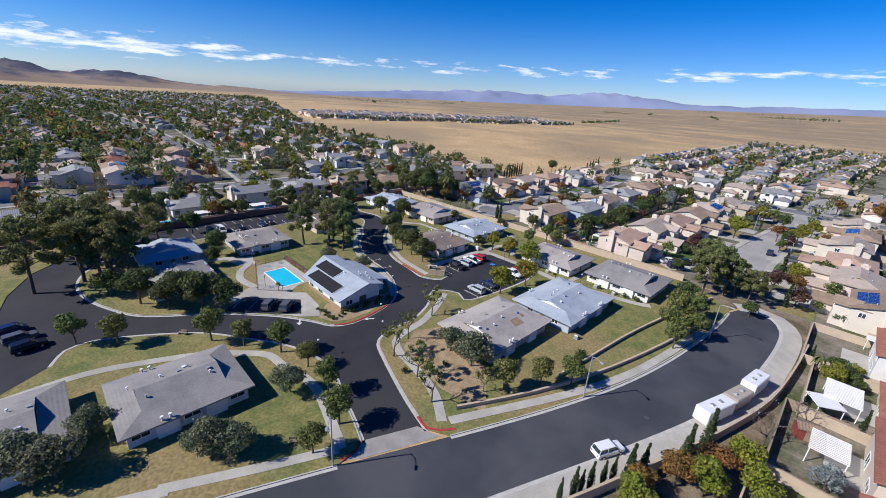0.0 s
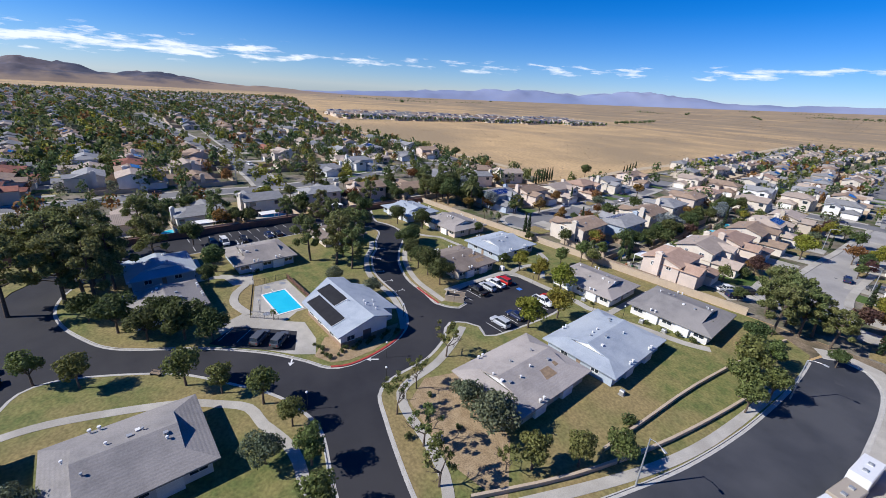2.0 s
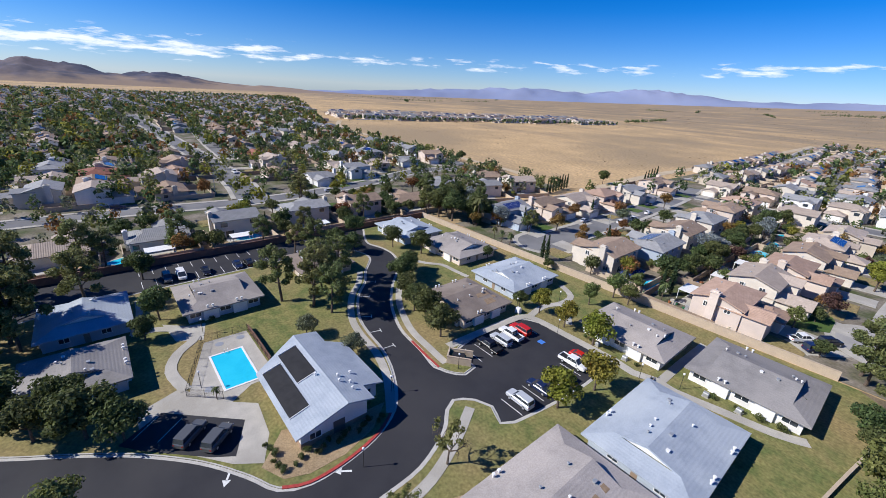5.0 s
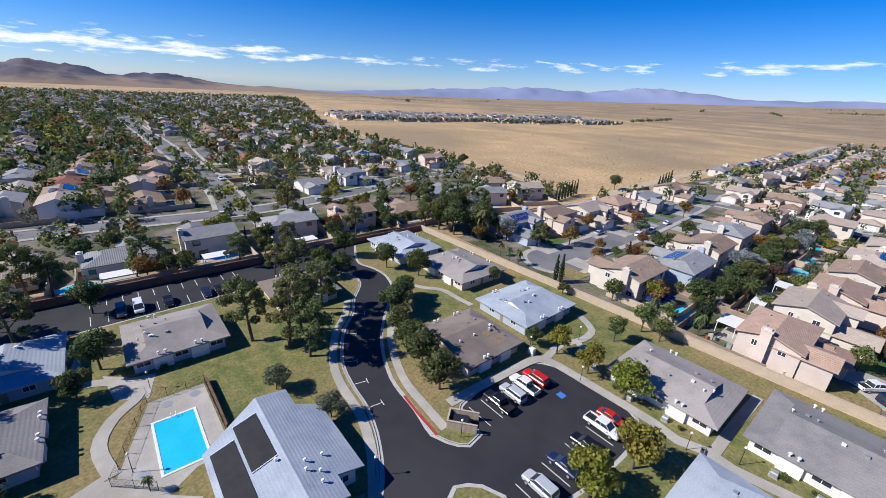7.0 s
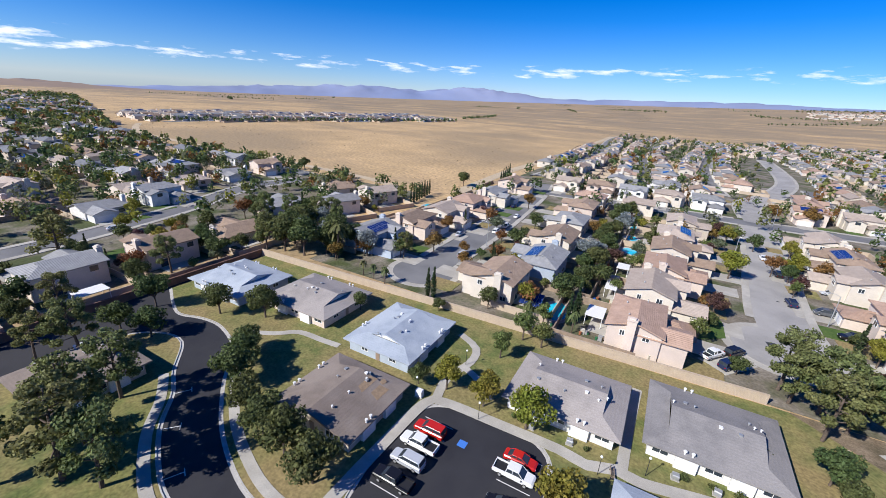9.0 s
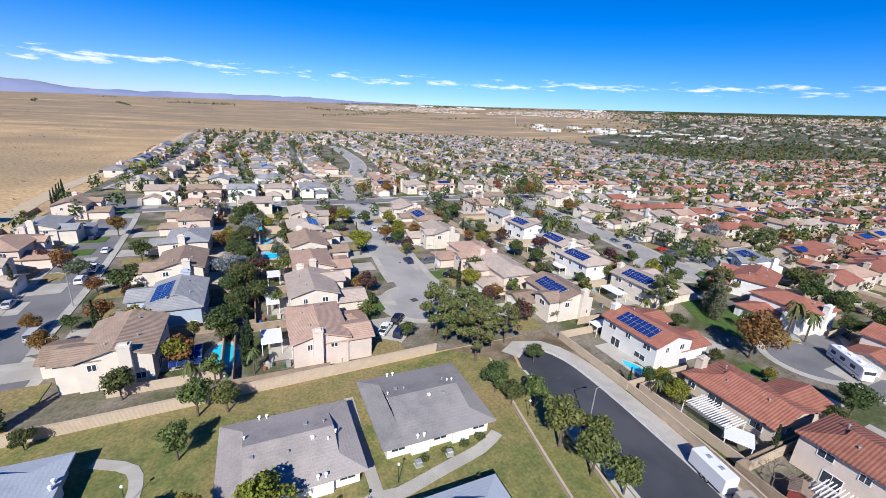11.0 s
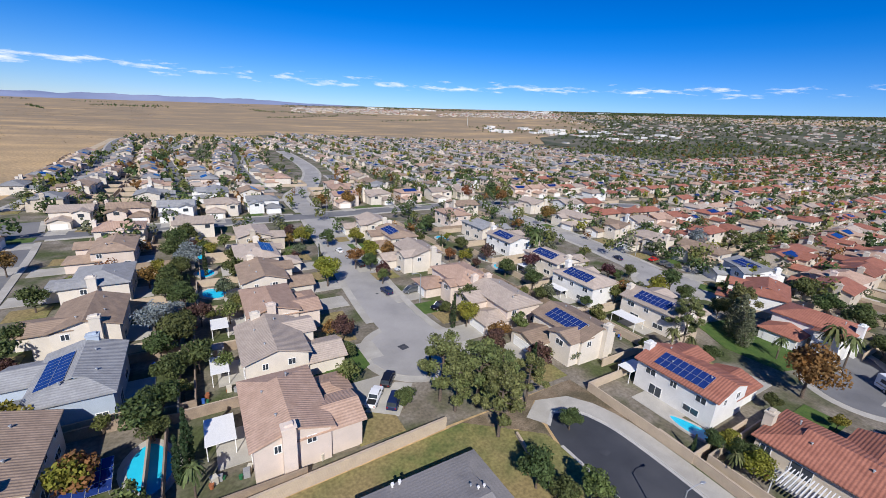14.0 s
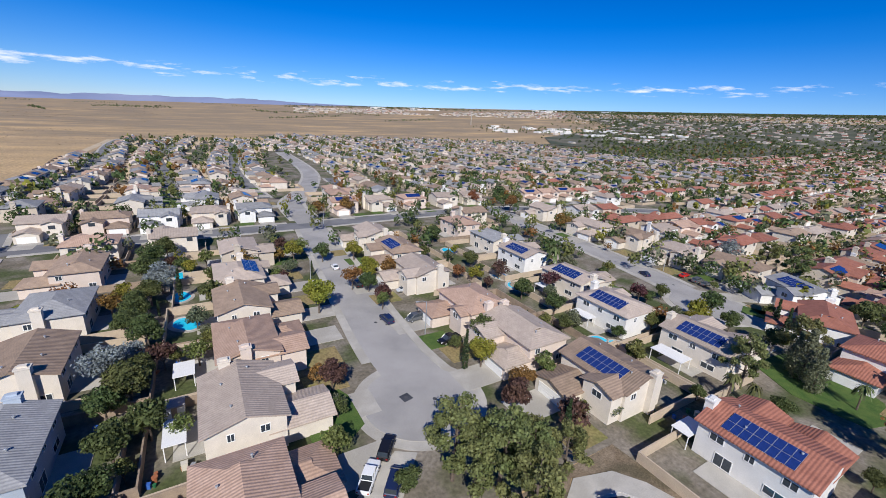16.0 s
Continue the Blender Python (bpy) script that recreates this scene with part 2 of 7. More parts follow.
GLASS = material("dark window glass", (0.03, 0.04, 0.05), (0.05, 0.06, 0.075), 0.4, 0.08, 3, 0.0, spec=0.6)
SOLAR = material("dark blue solar cells", (0.012, 0.03, 0.13), (0.018, 0.04, 0.17), 1.5, 0.15, 8, 0.0, spec=0.6)
MATTE_BLACK = material("black pool heating mat", (0.012, 0.012, 0.014), (0.02, 0.02, 0.022), 0.8, 0.7, 12, 0.2)
ALU = plain("aluminium", (0.6, 0.6, 0.6), 0.4, 0.6)
STEEL = plain("galvanised steel", (0.45, 0.46, 0.46), 0.5, 0.5)
DARKMETAL = plain("dark painted metal", (0.03, 0.03, 0.03), 0.5)
WATER = material("pool water", (0.02, 0.50, 0.70), (0.03, 0.56, 0.75), 0.25, 0.05, 2.5, 0.06, spec=0.5, grain=0.03)
TILEBLUE = plain("blue pool tile", (0.03, 0.25, 0.45), 0.3)
BARK = material("grey brown bark", (0.14, 0.105, 0.08), (0.09, 0.07, 0.055), 3, 0.95, 14, 0.6, grain=0.28)
TYRE = plain("tyre rubber", (0.02, 0.02, 0.02), 0.8)
WOODF = material("weathered wood boards", (0.33, 0.25, 0.18), (0.25, 0.19, 0.14), 0.8, 0.9, 8, 0.3)


def leaves(name, a, b, vary=0.25):
    """Leaf material: a part of the light shines through."""
    m = material(name, a, b, 0.5, 0.7, 3.0, 0.0, vary=vary, island=0.4, spec=0.25)
    n, l = m.node_tree.nodes, m.node_tree.links
    bsdf, out = n["Principled BSDF"], n["Material Output"]
    tr, mx = n.new("ShaderNodeBsdfTranslucent"), n.new("ShaderNodeMixShader")
    mx.inputs[0].default_value = 0.38
    l.new(bsdf.inputs["Base Color"].links[0].from_socket, tr.inputs["Color"])
    l.new(bsdf.outputs[0], mx.inputs[1]), l.new(tr.outputs[0], mx.inputs[2]), l.new(mx.outputs[0], out.inputs["Surface"])
    return m


LEAF_GREEN = leaves("green leaves", (0.125, 0.152, 0.045), (0.195, 0.215, 0.07))
LEAF_LIME = leaves("yellow green leaves", (0.202, 0.217, 0.031), (0.279, 0.256, 0.046))
LEAF_RUST = leaves("rust autumn leaves", (0.295, 0.147, 0.046), (0.202, 0.116, 0.046))
LEAF_PLUM = leaves("dark plum leaves", (0.093, 0.046, 0.046), (0.139, 0.070, 0.054))
LEAF_PINE = leaves("pine needles", (0.15, 0.172, 0.06), (0.22, 0.23, 0.09))
LEAF_DARK = leaves("dark green leaves", (0.078, 0.105, 0.036), (0.13, 0.155, 0.055))
LEAF_OLIVE = leaves("grey olive leaves", (0.13, 0.15, 0.085), (0.19, 0.21, 0.125))
LEAF_CYP = leaves("cypress needles", (0.039, 0.065, 0.028), (0.062, 0.085, 0.034))
LEAF_GREY = leaves("grey blue leaves", (0.217, 0.248, 0.248), (0.295, 0.326, 0.310))
SUBURB = material("far gardens and scrub", (0.10, 0.098, 0.062), (0.165, 0.145, 0.105), 0.03, 0.95, 0.2, 0.3, c=(0.065, 0.075, 0.042), cscale=0.008)
PALM = leaves("palm fronds", (0.124, 0.155, 0.054), (0.186, 0.202, 0.078))


# ---- building helpers ----
class Geo:
    """Collects vertices and faces of one mesh."""

    def __init__(self):
        self.v, self.f = [], []

    def poly(self, pts):
        k = len(self.v)
        self.v += [tuple(p) for p in pts]
        self.f.append(tuple(range(k, k + len(pts))))

    def box(self, x0, y0, z0, x1, y1, z1, m=None):
        k = len(self.v)
        c = [(x0, y0, z0), (x1, y0, z0), (x1, y1, z0), (x0, y1, z0), (x0, y0, z1), (x1, y0, z1), (x1, y1, z1), (x0, y1, z1)]
        self.v += [tuple(m @ Vector(p)) for p in c] if m else c
        self.f += [tuple(k + i for i in f) for f in ((3, 2, 1, 0), (4, 5, 6, 7), (0, 1, 5, 4), (1, 2, 6, 5), (2, 3, 7, 6), (3, 0, 4, 7))]
        return self

    def tube(self, a, b, ra, rb, n=7, cap=True):
        a, b = Vector(a), Vector(b)
        q = (b - a).to_track_quat("Z", "Y")
        k = len(self.v)
        for p, r in ((a, ra), (b, rb)):
            for i in range(n):
                w = 2 * math.pi * i / n
                self.v.append(tuple(p + q @ Vector((r * math.cos(w), r * math.sin(w), 0))))
        self.f += [(k + i, k + (i + 1) % n, k + n + (i + 1) % n, k + n + i) for i in range(n)]
        if cap:
            self.f += [tuple(k + n + i for i in range(n)), tuple(k + n - 1 - i for i in range(n))]
        return self

    def solid(self, polys, drop):
        """A sheet of planar polygons with thickness: copied downwards and closed along its free edges."""
        key = lambda p: tuple(round(c, 4) for c in p)
        count, edges = {}, []
        for p in polys:
            self.poly(p)
            self.poly([(x, y, z - drop) for x, y, z in reversed(p)])
            for a, b in zip(p, p[1:] + p[:1]):
                e = frozenset((key(a), key(b)))
                count[e] = count.get(e, 0) + 1
                edges.append((a, b, e))
        for a, b, e in edges:
            if count[e] == 1:
                self.poly([b, a, (a[0], a[1], a[2] - drop), (b[0], b[1], b[2] - drop)])
        return self

    def weld(self):
        """Joins corners that fall together."""
        index, verts, where = {}, [], []
        for p in self.v:
            k = (round(p[0], 3), round(p[1], 3), round(p[2], 3))
            if k not in index:
                index[k] = len(verts)
                verts.append(p)
            where.append(index[k])
        faces = []
        for f in self.f:
            q = []
            for i in f:
                if where[i] not in q:
                    q.append(where[i])
            if len(q) > 2:
                faces.append(tuple(q))
        self.v, self.f = verts, faces

    def mesh(self, name, mat, smooth=False):
        if len(self.v) < 3000 and name not in ("crown", "tree"):
            self.weld()
        me = bpy.data.meshes.new(name)
        me.from_pydata(self.v, [], self.f)
        me.materials.append(mat)
        if smooth:
            me.shade_smooth()
        me.update()
        return me


def part(name, geo, mat, parent=None, label="", smooth=False):
    ob = new(name, geo.mesh(name, mat, smooth) if isinstance(geo, Geo) else geo)
    ob.parent = parent
    if label:
        tagged(ob, label)
    return ob


def thing(name, label, category, m=None, group="", kind=""):
    ob = tagged(new(name), label, category, group, kind)
    if m is not None:
        ob.matrix_basis = m
    return ob


def smooth_line(pts, step=3.0, closed=False):
    """A Catmull-Rom curve through plan points."""
    p = [Vector((*q, 0)) if len(q) == 2 else Vector(q) for q in pts]
    n, out = len(p), []
    for i in range(n if closed else n - 1):
        if closed:
            a, b, c, d = p[i - 1], p[i], p[(i + 1) % n], p[(i + 2) % n]
        else:
            a, b, c, d = p[max(i - 1, 0)], p[i], p[i + 1], p[min(i + 2, n - 1)]
        k = max(1, int((c - b).length / step))
        for j in range(k):
            t = j / k
            out.append(0.5 * ((2 * b) + (c - a) * t + (2 * a - 5 * b + 4 * c - d) * t * t + (3 * b - a - 3 * c + d) * t ** 3))
    if not closed:
        out.append(p[-1])
    return out


def offset(line, d, closed=False):
    """The line moved d metres to its left."""
    out, n = [], len(line)
    for i, p in enumerate(line):
        a = line[i - 1] if i or closed else p
        b = line[(i + 1) % n] if i < n - 1 or closed else p
        t = (b - a)
        t = Vector((t.x, t.y, 0)).normalized() if t.length > 1e-6 else Vector((1, 0, 0))
        out.append(p + Vector((-t.y, t.x, 0)) * d)
    return out


def ribbon(geo, line, d0, d1, z, closed=False, depth=0.0):
    a, b = offset(line, d0, closed), offset(line, d1, closed)
    n = len(line)
    for i in range(n if closed else n - 1):
        j = (i + 1) % n
        q = [(*b[i].xy, z + b[i].z), (*b[j].xy, z + b[j].z), (*a[j].xy, z + a[j].z), (*a[i].xy, z + a[i].z)]
        if d1 > d0:
            q.reverse()
        geo.poly(q)
        if depth:
            for s, e in ((a, 1), (b, -1)):
                w = [(*s[i].xy, z + s[i].z), (*s[j].xy, z + s[j].z), (*s[j].xy, z + s[j].z - depth), (*s[i].xy, z + s[i].z - depth)]
                geo.poly(w if e > 0 else w[::-1])
    return geo


def slab(name, line, z0, z1, mat, label="", category="", kind="structure"):
    bm = bmesh.new()
    f = bm.faces.new([bm.verts.new((p[0], p[1], z1)) for p in line])
    if f.normal.z < 0 or f.calc_area() and sum((line[i - 1][0] * line[i][1] - line[i][0] * line[i - 1][1]) for i in range(len(line))) < 0:
        f.normal_flip()
    r = bmesh.ops.extrude_face_region(bm, geom=[f])
    for v in r["geom"]:
        if isinstance(v, bmesh.types.BMVert):
            v.co.z = z0
    bmesh.ops.triangulate(bm, faces=bm.faces[:])
    bmesh.ops.recalc_face_normals(bm, faces=bm.faces[:])
    me = bpy.data.meshes.new(name)
    bm.to_mesh(me)
    bm.free()
    me.materials.append(mat)
    return tagged(new(name, me), label, category, kind=kind)


# ---- terrain ----
CENTRE = Vector((-40, 90))


def terrain(x, y):
    """Height of the land: level in the town, tilting gently to the far plain."""
    dx, dy = x - CENTRE.x, y - CENTRE.y
    r = math.hypot(dx, dy)
    if r < 300:
        return 0.0
    w = min(1, (r - 300) / 2600)
    w = w * w * (3 - 2 * w)
    tilt = radians(0.76 + (2.10 * dx - 0.22 * dy) / r)
    return w * (r * math.tan(tilt) + 44 * r / 4700)


def ground_sheet():
    g = Geo()
    rings = [0, 100, 200, 300] + list(range(330, 1500, 30)) + list(range(1500, 3000, 75)) + [3000, 3200, 3400, 3700, 4000, 4400, 4800]
    n = 96
    g.v.append((CENTRE.x, CENTRE.y, 0))
    for r in rings[1:]:
        for i in range(n):
            a = 2 * math.pi * i / n
            x, y = CENTRE.x + r * math.cos(a), CENTRE.y + r * math.sin(a)
            g.v.append((x, y, terrain(x, y)))
    for i in range(n):
        g.f.append((0, 1 + i, 1 + (i + 1) % n))
    for k in range(len(rings) - 2):
        for i in range(n):
            a, b = 1 + k * n + i, 1 + k * n + (i + 1) % n
            g.f.append((a, a + n, b + n, b))
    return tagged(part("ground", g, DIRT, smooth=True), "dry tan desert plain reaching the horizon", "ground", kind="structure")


ground_sheet()


# ---- suburb ground, streets ----
def in_north(x, y):
    return -138 < x < 2600 and y > 128 and (y < 820 - 0.1 * (x + 140) if x < 60 else y < 980 - 0.22 * x)


def in_west(x, y):
    return -1500 < x < -152 and -700 < y < (228 if x > -460 else 228 + 0.35 * (-460 - x))


def in_east(x, y):
    return 2 < x < 2600 and -500 < y <= 128


def in_strip(x, y):
    """The far estate beyond the open field."""
    u, v = (x + 577) * 0.255 + (y - 299) * 0.967, -(x + 577) * 0.967 + (y - 299) * 0.255
    return 0 < u < 530 and 0 < v < 150


def patch(name, inside, x0, y0, x1, y1, step, lift, mat, label):
    g = Geo()
    nx, ny = int((x1 - x0) / step), int((y1 - y0) / step)
    for i in range(nx):
        for j in range(ny):
            x, y = x0 + i * step, y0 + j * step
            if inside(x + step / 2, y + step / 2):
                g.poly([(a, b, terrain(a, b) + lift) for a, b in ((x, y), (x + step, y), (x + step, y + step), (x, y + step))])
    return tagged(part(name, g, mat), label, "ground", kind="structure")


patch("ground_north", in_north, -138, 128, 1300, 980, 12, 0.03, YARD, "dry yards of soil, gravel and weeds between houses")
patch("ground_west", in_west, -1492, -700, -152, 600, 12, 0.03, YARD, "dry yards of soil and weeds between houses")
patch("ground_east", in_east, 2, -496, 1298, 128, 12, 0.03, YARD, "dry yards of soil and gravel between houses")

def far_gardens():
    """Planted land of the outer town, a sector of rings."""
    g = Geo()
    radii = [1000, 1250, 1550, 1900, 2350, 2900, 3500, 4100, 4700]
    n = 30
    for r in radii:
        for i in range(n + 1):
            a = radians(-30 + (72 + 8 * noise.noise(Vector((r * 0.0013, 4, 1)))) * i / n)
            rr = r + (90 * noise.noise(Vector((i * 0.7, r * 0.004, 2))) if r < 4000 else 0)
            x, y = CENTRE.x + rr * math.cos(a), CENTRE.y + rr * math.sin(a)
            g.v.append((x, y, terrain(x, y) + 1.2))
    for k in range(len(radii) - 1):
        for i in range(n):
            a = k * (n + 1) + i
            g.f.append((a, a + n + 1, a + n + 2, a + 1))
    tagged(part("ground_far_town", g, SUBURB), "dark gardens and scrub of the outer town", "ground", kind="structure")


far_gardens()

# open asphalt of the estate's drives and of the main street
slab("road_private", [(-151, -60), (-60, -60), (-40, 10), (-34, 30), (-30, 60), (-60, 126), (-151, 121)], -0.3, 0.012, ASPH, "fresh black asphalt of the private drives", "road")
main_far = [(-62, -50), (-50, -14), (-41.7, 7.3), (-36.6, 20), (-30.4, 35), (-26.7, 44.1), (-22.8, 54.5), (-18.8, 67.1), (-15.8, 81.3), (-13.8, 96.5), (-13.0, 108), (-12.9, 116)]
main_near = [(-50, -55), (-37, -16), (-29, 8), (-19.6, 32.5), (-12.2, 52), (-6.8, 67.6), (-3.2, 82), (-1.9, 96), (-1.4, 108), (-2.0, 116), (-4.6, 121.4), (-8.4, 122.6), (-11.4, 120.5)]
far_line, near_line = smooth_line(main_far, 2.5), smooth_line(main_near, 2.5)
slab("road_main", [p.xy for p in far_line] + [p.xy for p in reversed(near_line)], -0.3, 0.022, ASPH2, "worn dark asphalt street ending in a turning bay", "road")
kerb = ribbon(ribbon(Geo(), near_line, -0.18, 0.0, 0.16, depth=0.3), near_line, 0.0, 0.5, 0.032, depth=0.1)
tagged(part("kerb_street", kerb, KERB), "pale concrete kerb and gutter", "kerb", kind="structure")
tagged(part("pavement_street", ribbon(Geo(), near_line, -3.6, -0.18, 0.15, depth=0.4), CONC), "broad pale concrete pavement", "pavement", kind="structure")

LOT = [(-66.3, 65), (-64.3, 67.8), (-61.6, 69), (-57, 69.5), (-57, 95.4), (-76.5, 95.2), (-77, 75.5), (-70.8, 73.8), (-70.3, 71), (-72.6, 69)]
ISLE_EAST = [(-33.5, 33.2), (-39.4, 34.7), (-45.5, 36.6), (-51.5, 38.7), (-55.9, 40.5), (-57.8, 43), (-58.5, 46), (-59.2, 53), (-62.1, 59.5), (-65.2, 62.8)] + LOT + \
            [(-75, 68), (-80.6, 69), (-89, 70), (-98.7, 74), (-107, 79.7), (-112.6, 84.7), (-117.4, 88.7), (-125, 91.3), (-131, 91), (-136, 89.5), (-141, 91), (-149.3, 95)]
ISLE_POOL = [(-71.5, 34.7), (-77.4, 30.4), (-83.6, 24), (-87.9, 18.2), (-94.6, 8.6), (-102, 4.1), (-110, 1.2), (-118, 0.5), (-126, 3), (-133, 10), (-135, 25), (-136, 45), (-137, 65), (-136.6, 78),
             (-132, 83), (-125.7, 83.6), (-118.3, 78), (-112.6, 74.6), (-106.8, 69.5), (-98.2, 65), (-91.6, 63.5), (-85.3, 62.8), (-78.5, 60.8), (-71.6, 57.0), (-68, 52), (-66.3, 46), (-66.0, 40.5), (-67.6, 37)]
ISLE_SOUTH = [(-37.6, 24.6), (-42, 26), (-48, 27.6), (-52, 28.9), (-56, 29.6), (-61.7, 28.6), (-67, 26.3), (-73, 22), (-79.8, 16.5), (-84, 10.8), (-87.6, 4.5), (-89.3, 0), (-88.6, -3.5), (-84.5, -5.7)]


def isle(name, kerbed, closing, label):
    """A planted island: lawn, and a kerb and gutter along its road side."""
    line = smooth_line(kerbed, 1.5, closed=not closing)
    outline = [p.xy for p in line] + [Vector(c) for c in closing]
    area = sum(outline[i - 1].x * outline[i].y - outline[i].x * outline[i - 1].y for i in range(len(outline)))
    s = 1 if area > 0 else -1
    slab(name, outline, -0.3, 0.12, LAWN, label, "lawn")
    g = ribbon(Geo(), line, 0, 0.18 * s, 0.15, closed=not closing, depth=0.2)
    ribbon(g, line, -0.45 * s, 0, 0.03, closed=not closing, depth=0.1)
    tagged(part("kerb_" + name, g, KERB), "pale concrete kerb and gutter", "kerb", kind="structure")
    return line


isle("lawn_east", ISLE_EAST, [(-149.3, 122), (-24, 127.4), (-13.2, 119)] + [p.xy for p in reversed(far_line) if p.y > 33.5], "patchy green and tan lawns round the low houses")
isle("lawn_pool", ISLE_POOL, [], "dry tan lawn round the clubhouse and pool")
isle("lawn_south", ISLE_SOUTH, [(-80, -12), (-78, -45), (-66, -45)] + [p.xy for p in far_line if p.y < 21], "patchy lawn beside the entrance")
part_far = [p for p in far_line if p.y > 34.5]
for nm, ln in (("kerb_main_upper", part_far), ("kerb_main_lower", [p for p in far_line if p.y < 20.5])):
    g = ribbon(ribbon(Geo(), ln, 0.0, 0.18, 0.16, depth=0.2), ln, -0.5, 0.0, 0.034, depth=0.1)
    tagged(part(nm, g, KERB), "pale concrete kerb and gutter", "kerb", kind="structure")
slab("lawn_west", [(-149, -58), (-149, 6), (-143, 9), (-139, 0), (-131, -7), (-120, -11), (-106, -13), (-98, -22), (-97, -58)], -0.3, 0.12, LAWN, "shaded lawn under tall pines", "lawn")
for nm, pts in (("kerb_red_1", [(-67.4, 37.4), (-66.05, 40.5), (-66.3, 46), (-68, 52), (-71, 56.3)]), ("kerb_red_2", [(-36.4, 33.9), (-33.7, 33.4), (-32.2, 34.6), (-30.8, 36.6)]), ("kerb_red_3", [(-38.2, 24.5), (-37.2, 23.4), (-37.0, 20.8)]), ("kerb_red_4", [(-74.4, 68.4), (-79, 68.7), (-84, 69.2)])):
    line = smooth_line(pts, 1.0)
    tagged(part(nm, ribbon(Geo(), line, -0.22, 0.22, 0.165, depth=0.16), REDP), "red painted kerb", "kerb", kind="structure")
# entrance apron of concrete
slab("apron", [(-37.4, 20.4), (-38.3, 24.2), (-35, 32.6), (-31.4, 33.8), (-33.2, 29), (-35.6, 23)], -0.1, 0.03, material("worn concrete apron", (0.26, 0.24, 0.22), (0.33, 0.31, 0.28), 0.6, 0.9, 8, 0.2), "worn concrete apron across the drive's mouth", "apron")


PATHS = {"n": 0}


def path_walk(name, pts, width, label="pale concrete footpath", z=0.15):
    PATHS["n"] += 1
    z += 0.004 * PATHS["n"]
    return tagged(part(name, ribbon(Geo(), smooth_line(pts, 1.5), -width / 2, width / 2, z, depth=0.06), CONC), label, "footpath", kind="structure")


path_walk("footpath_1", [(-47.6, 2), (-42.5, 13), (-38.8, 21.6)], 1.5)
path_walk("footpath_2", [(-60, -26), (-52, -9), (-46.6, 3.1)], 1.5)
path_walk("footpath_3", [(-38.6, 21.8), (-45, 23.6), (-51.8, 25.1), (-56.5, 24.8), (-60.8, 23.6), (-65.5, 22.9), (-69, 19.5), (-72.3, 15.2), (-76, 7), (-78.7, -1.9), (-78.4, -11.5)], 1.6)
path_walk("footpath_4", [(-32.6, 37), (-23.9, 56.4), (-19.5, 69), (-16.9, 82), (-14.6, 100)], 1.6)
path_walk("footpath_5", [(-33.2, 36), (-38.2, 39.2), (-44.4, 41), (-51.6, 42.2), (-55.4, 45), (-57.0, 53), (-60, 60), (-63.5, 66)], 1.6)
path_walk("footpath_6", [(-74.6, 70.2), (-80, 70.6), (-88, 71.6), (-98, 75.6), (-106, 81), (-112, 86.2), (-117.5, 90.2)], 1.5)
path_walk("footpath_7", [(-70, 55.2), (-77.5, 59.2), (-84.5, 61.3), (-92, 62), (-98.7, 63.6), (-107, 68), (-112.8, 73), (-118.5, 76.6)], 1.5)
path_walk("footpath_8", [(-78.4, 74), (-78.2, 85), (-77.5, 95), (-75, 97), (-66, 97.4), (-56, 97.6), (-52, 97), (-48.3, 98.4), (-45, 98), (-38, 99.5), (-31, 101), (-27, 103)], 1.9)
path_walk("footpath_9", [(-47.6, 98.4), (-47.6, 108), (-47.3, 119)], 1.6)
path_walk("footpath_10", [(-76.5, 97), (-77.5, 103), (-76, 109), (-77, 114), (-82, 117)], 1.6)
path_walk("footpath_11", [(-76, 107), (-72, 105), (-69, 101.5)], 1.4)
path_walk("footpath_12", [(-119, 92.5), (-113.5, 95.5), (-110, 98.5), (-104, 99), (-100, 99.4)], 1.4)
path_walk("footpath_13", [(-93.5, 31.4), (-100, 30.2), (-105, 32), (-109, 35.5), (-113.5, 33.5), (-116, 30), (-116.5, 26)], 1.8)
path_walk("footpath_14", [(-116, 26.3), (-124, 28), (-131, 28.4)], 1.2)

# parking bay by the clubhouse, laid on concrete
slab("pavement_club", [(-74.5, 33.6), (-72.3, 36.8), (-77, 39), (-84, 39.6), (-87, 36), (-91, 33), (-94.5, 30.6), (-92, 24.6), (-85, 24.8)], 0.0, 0.145, CONC, "pale concrete forecourt", "pavement")
slab("road_bay", [(-77.3, 31.6), (-75.6, 34.2), (-81.6, 37.0), (-90.2, 27.6), (-86.6, 22.2), (-84, 24.4)], 0.0, 0.152, ASPH, "black asphalt parking bay", "road")
slab("bed_club", [(-71.8, 36.3), (-68.4, 38), (-67.2, 41), (-67.2, 46), (-69, 51.5), (-72.6, 55.6), (-73, 48), (-76.5, 40.6)], 0.0, 0.15, MULCH, "dry planting bed with small shrubs", "planting bed")
slab("bed_corner", [(-39, 41), (-52, 43.6), (-55, 49), (-52.6, 55.6), (-37, 51), (-30, 42.5)], 0.0, 0.14, MULCH, "dry brown planting bed under trees", "planting bed")


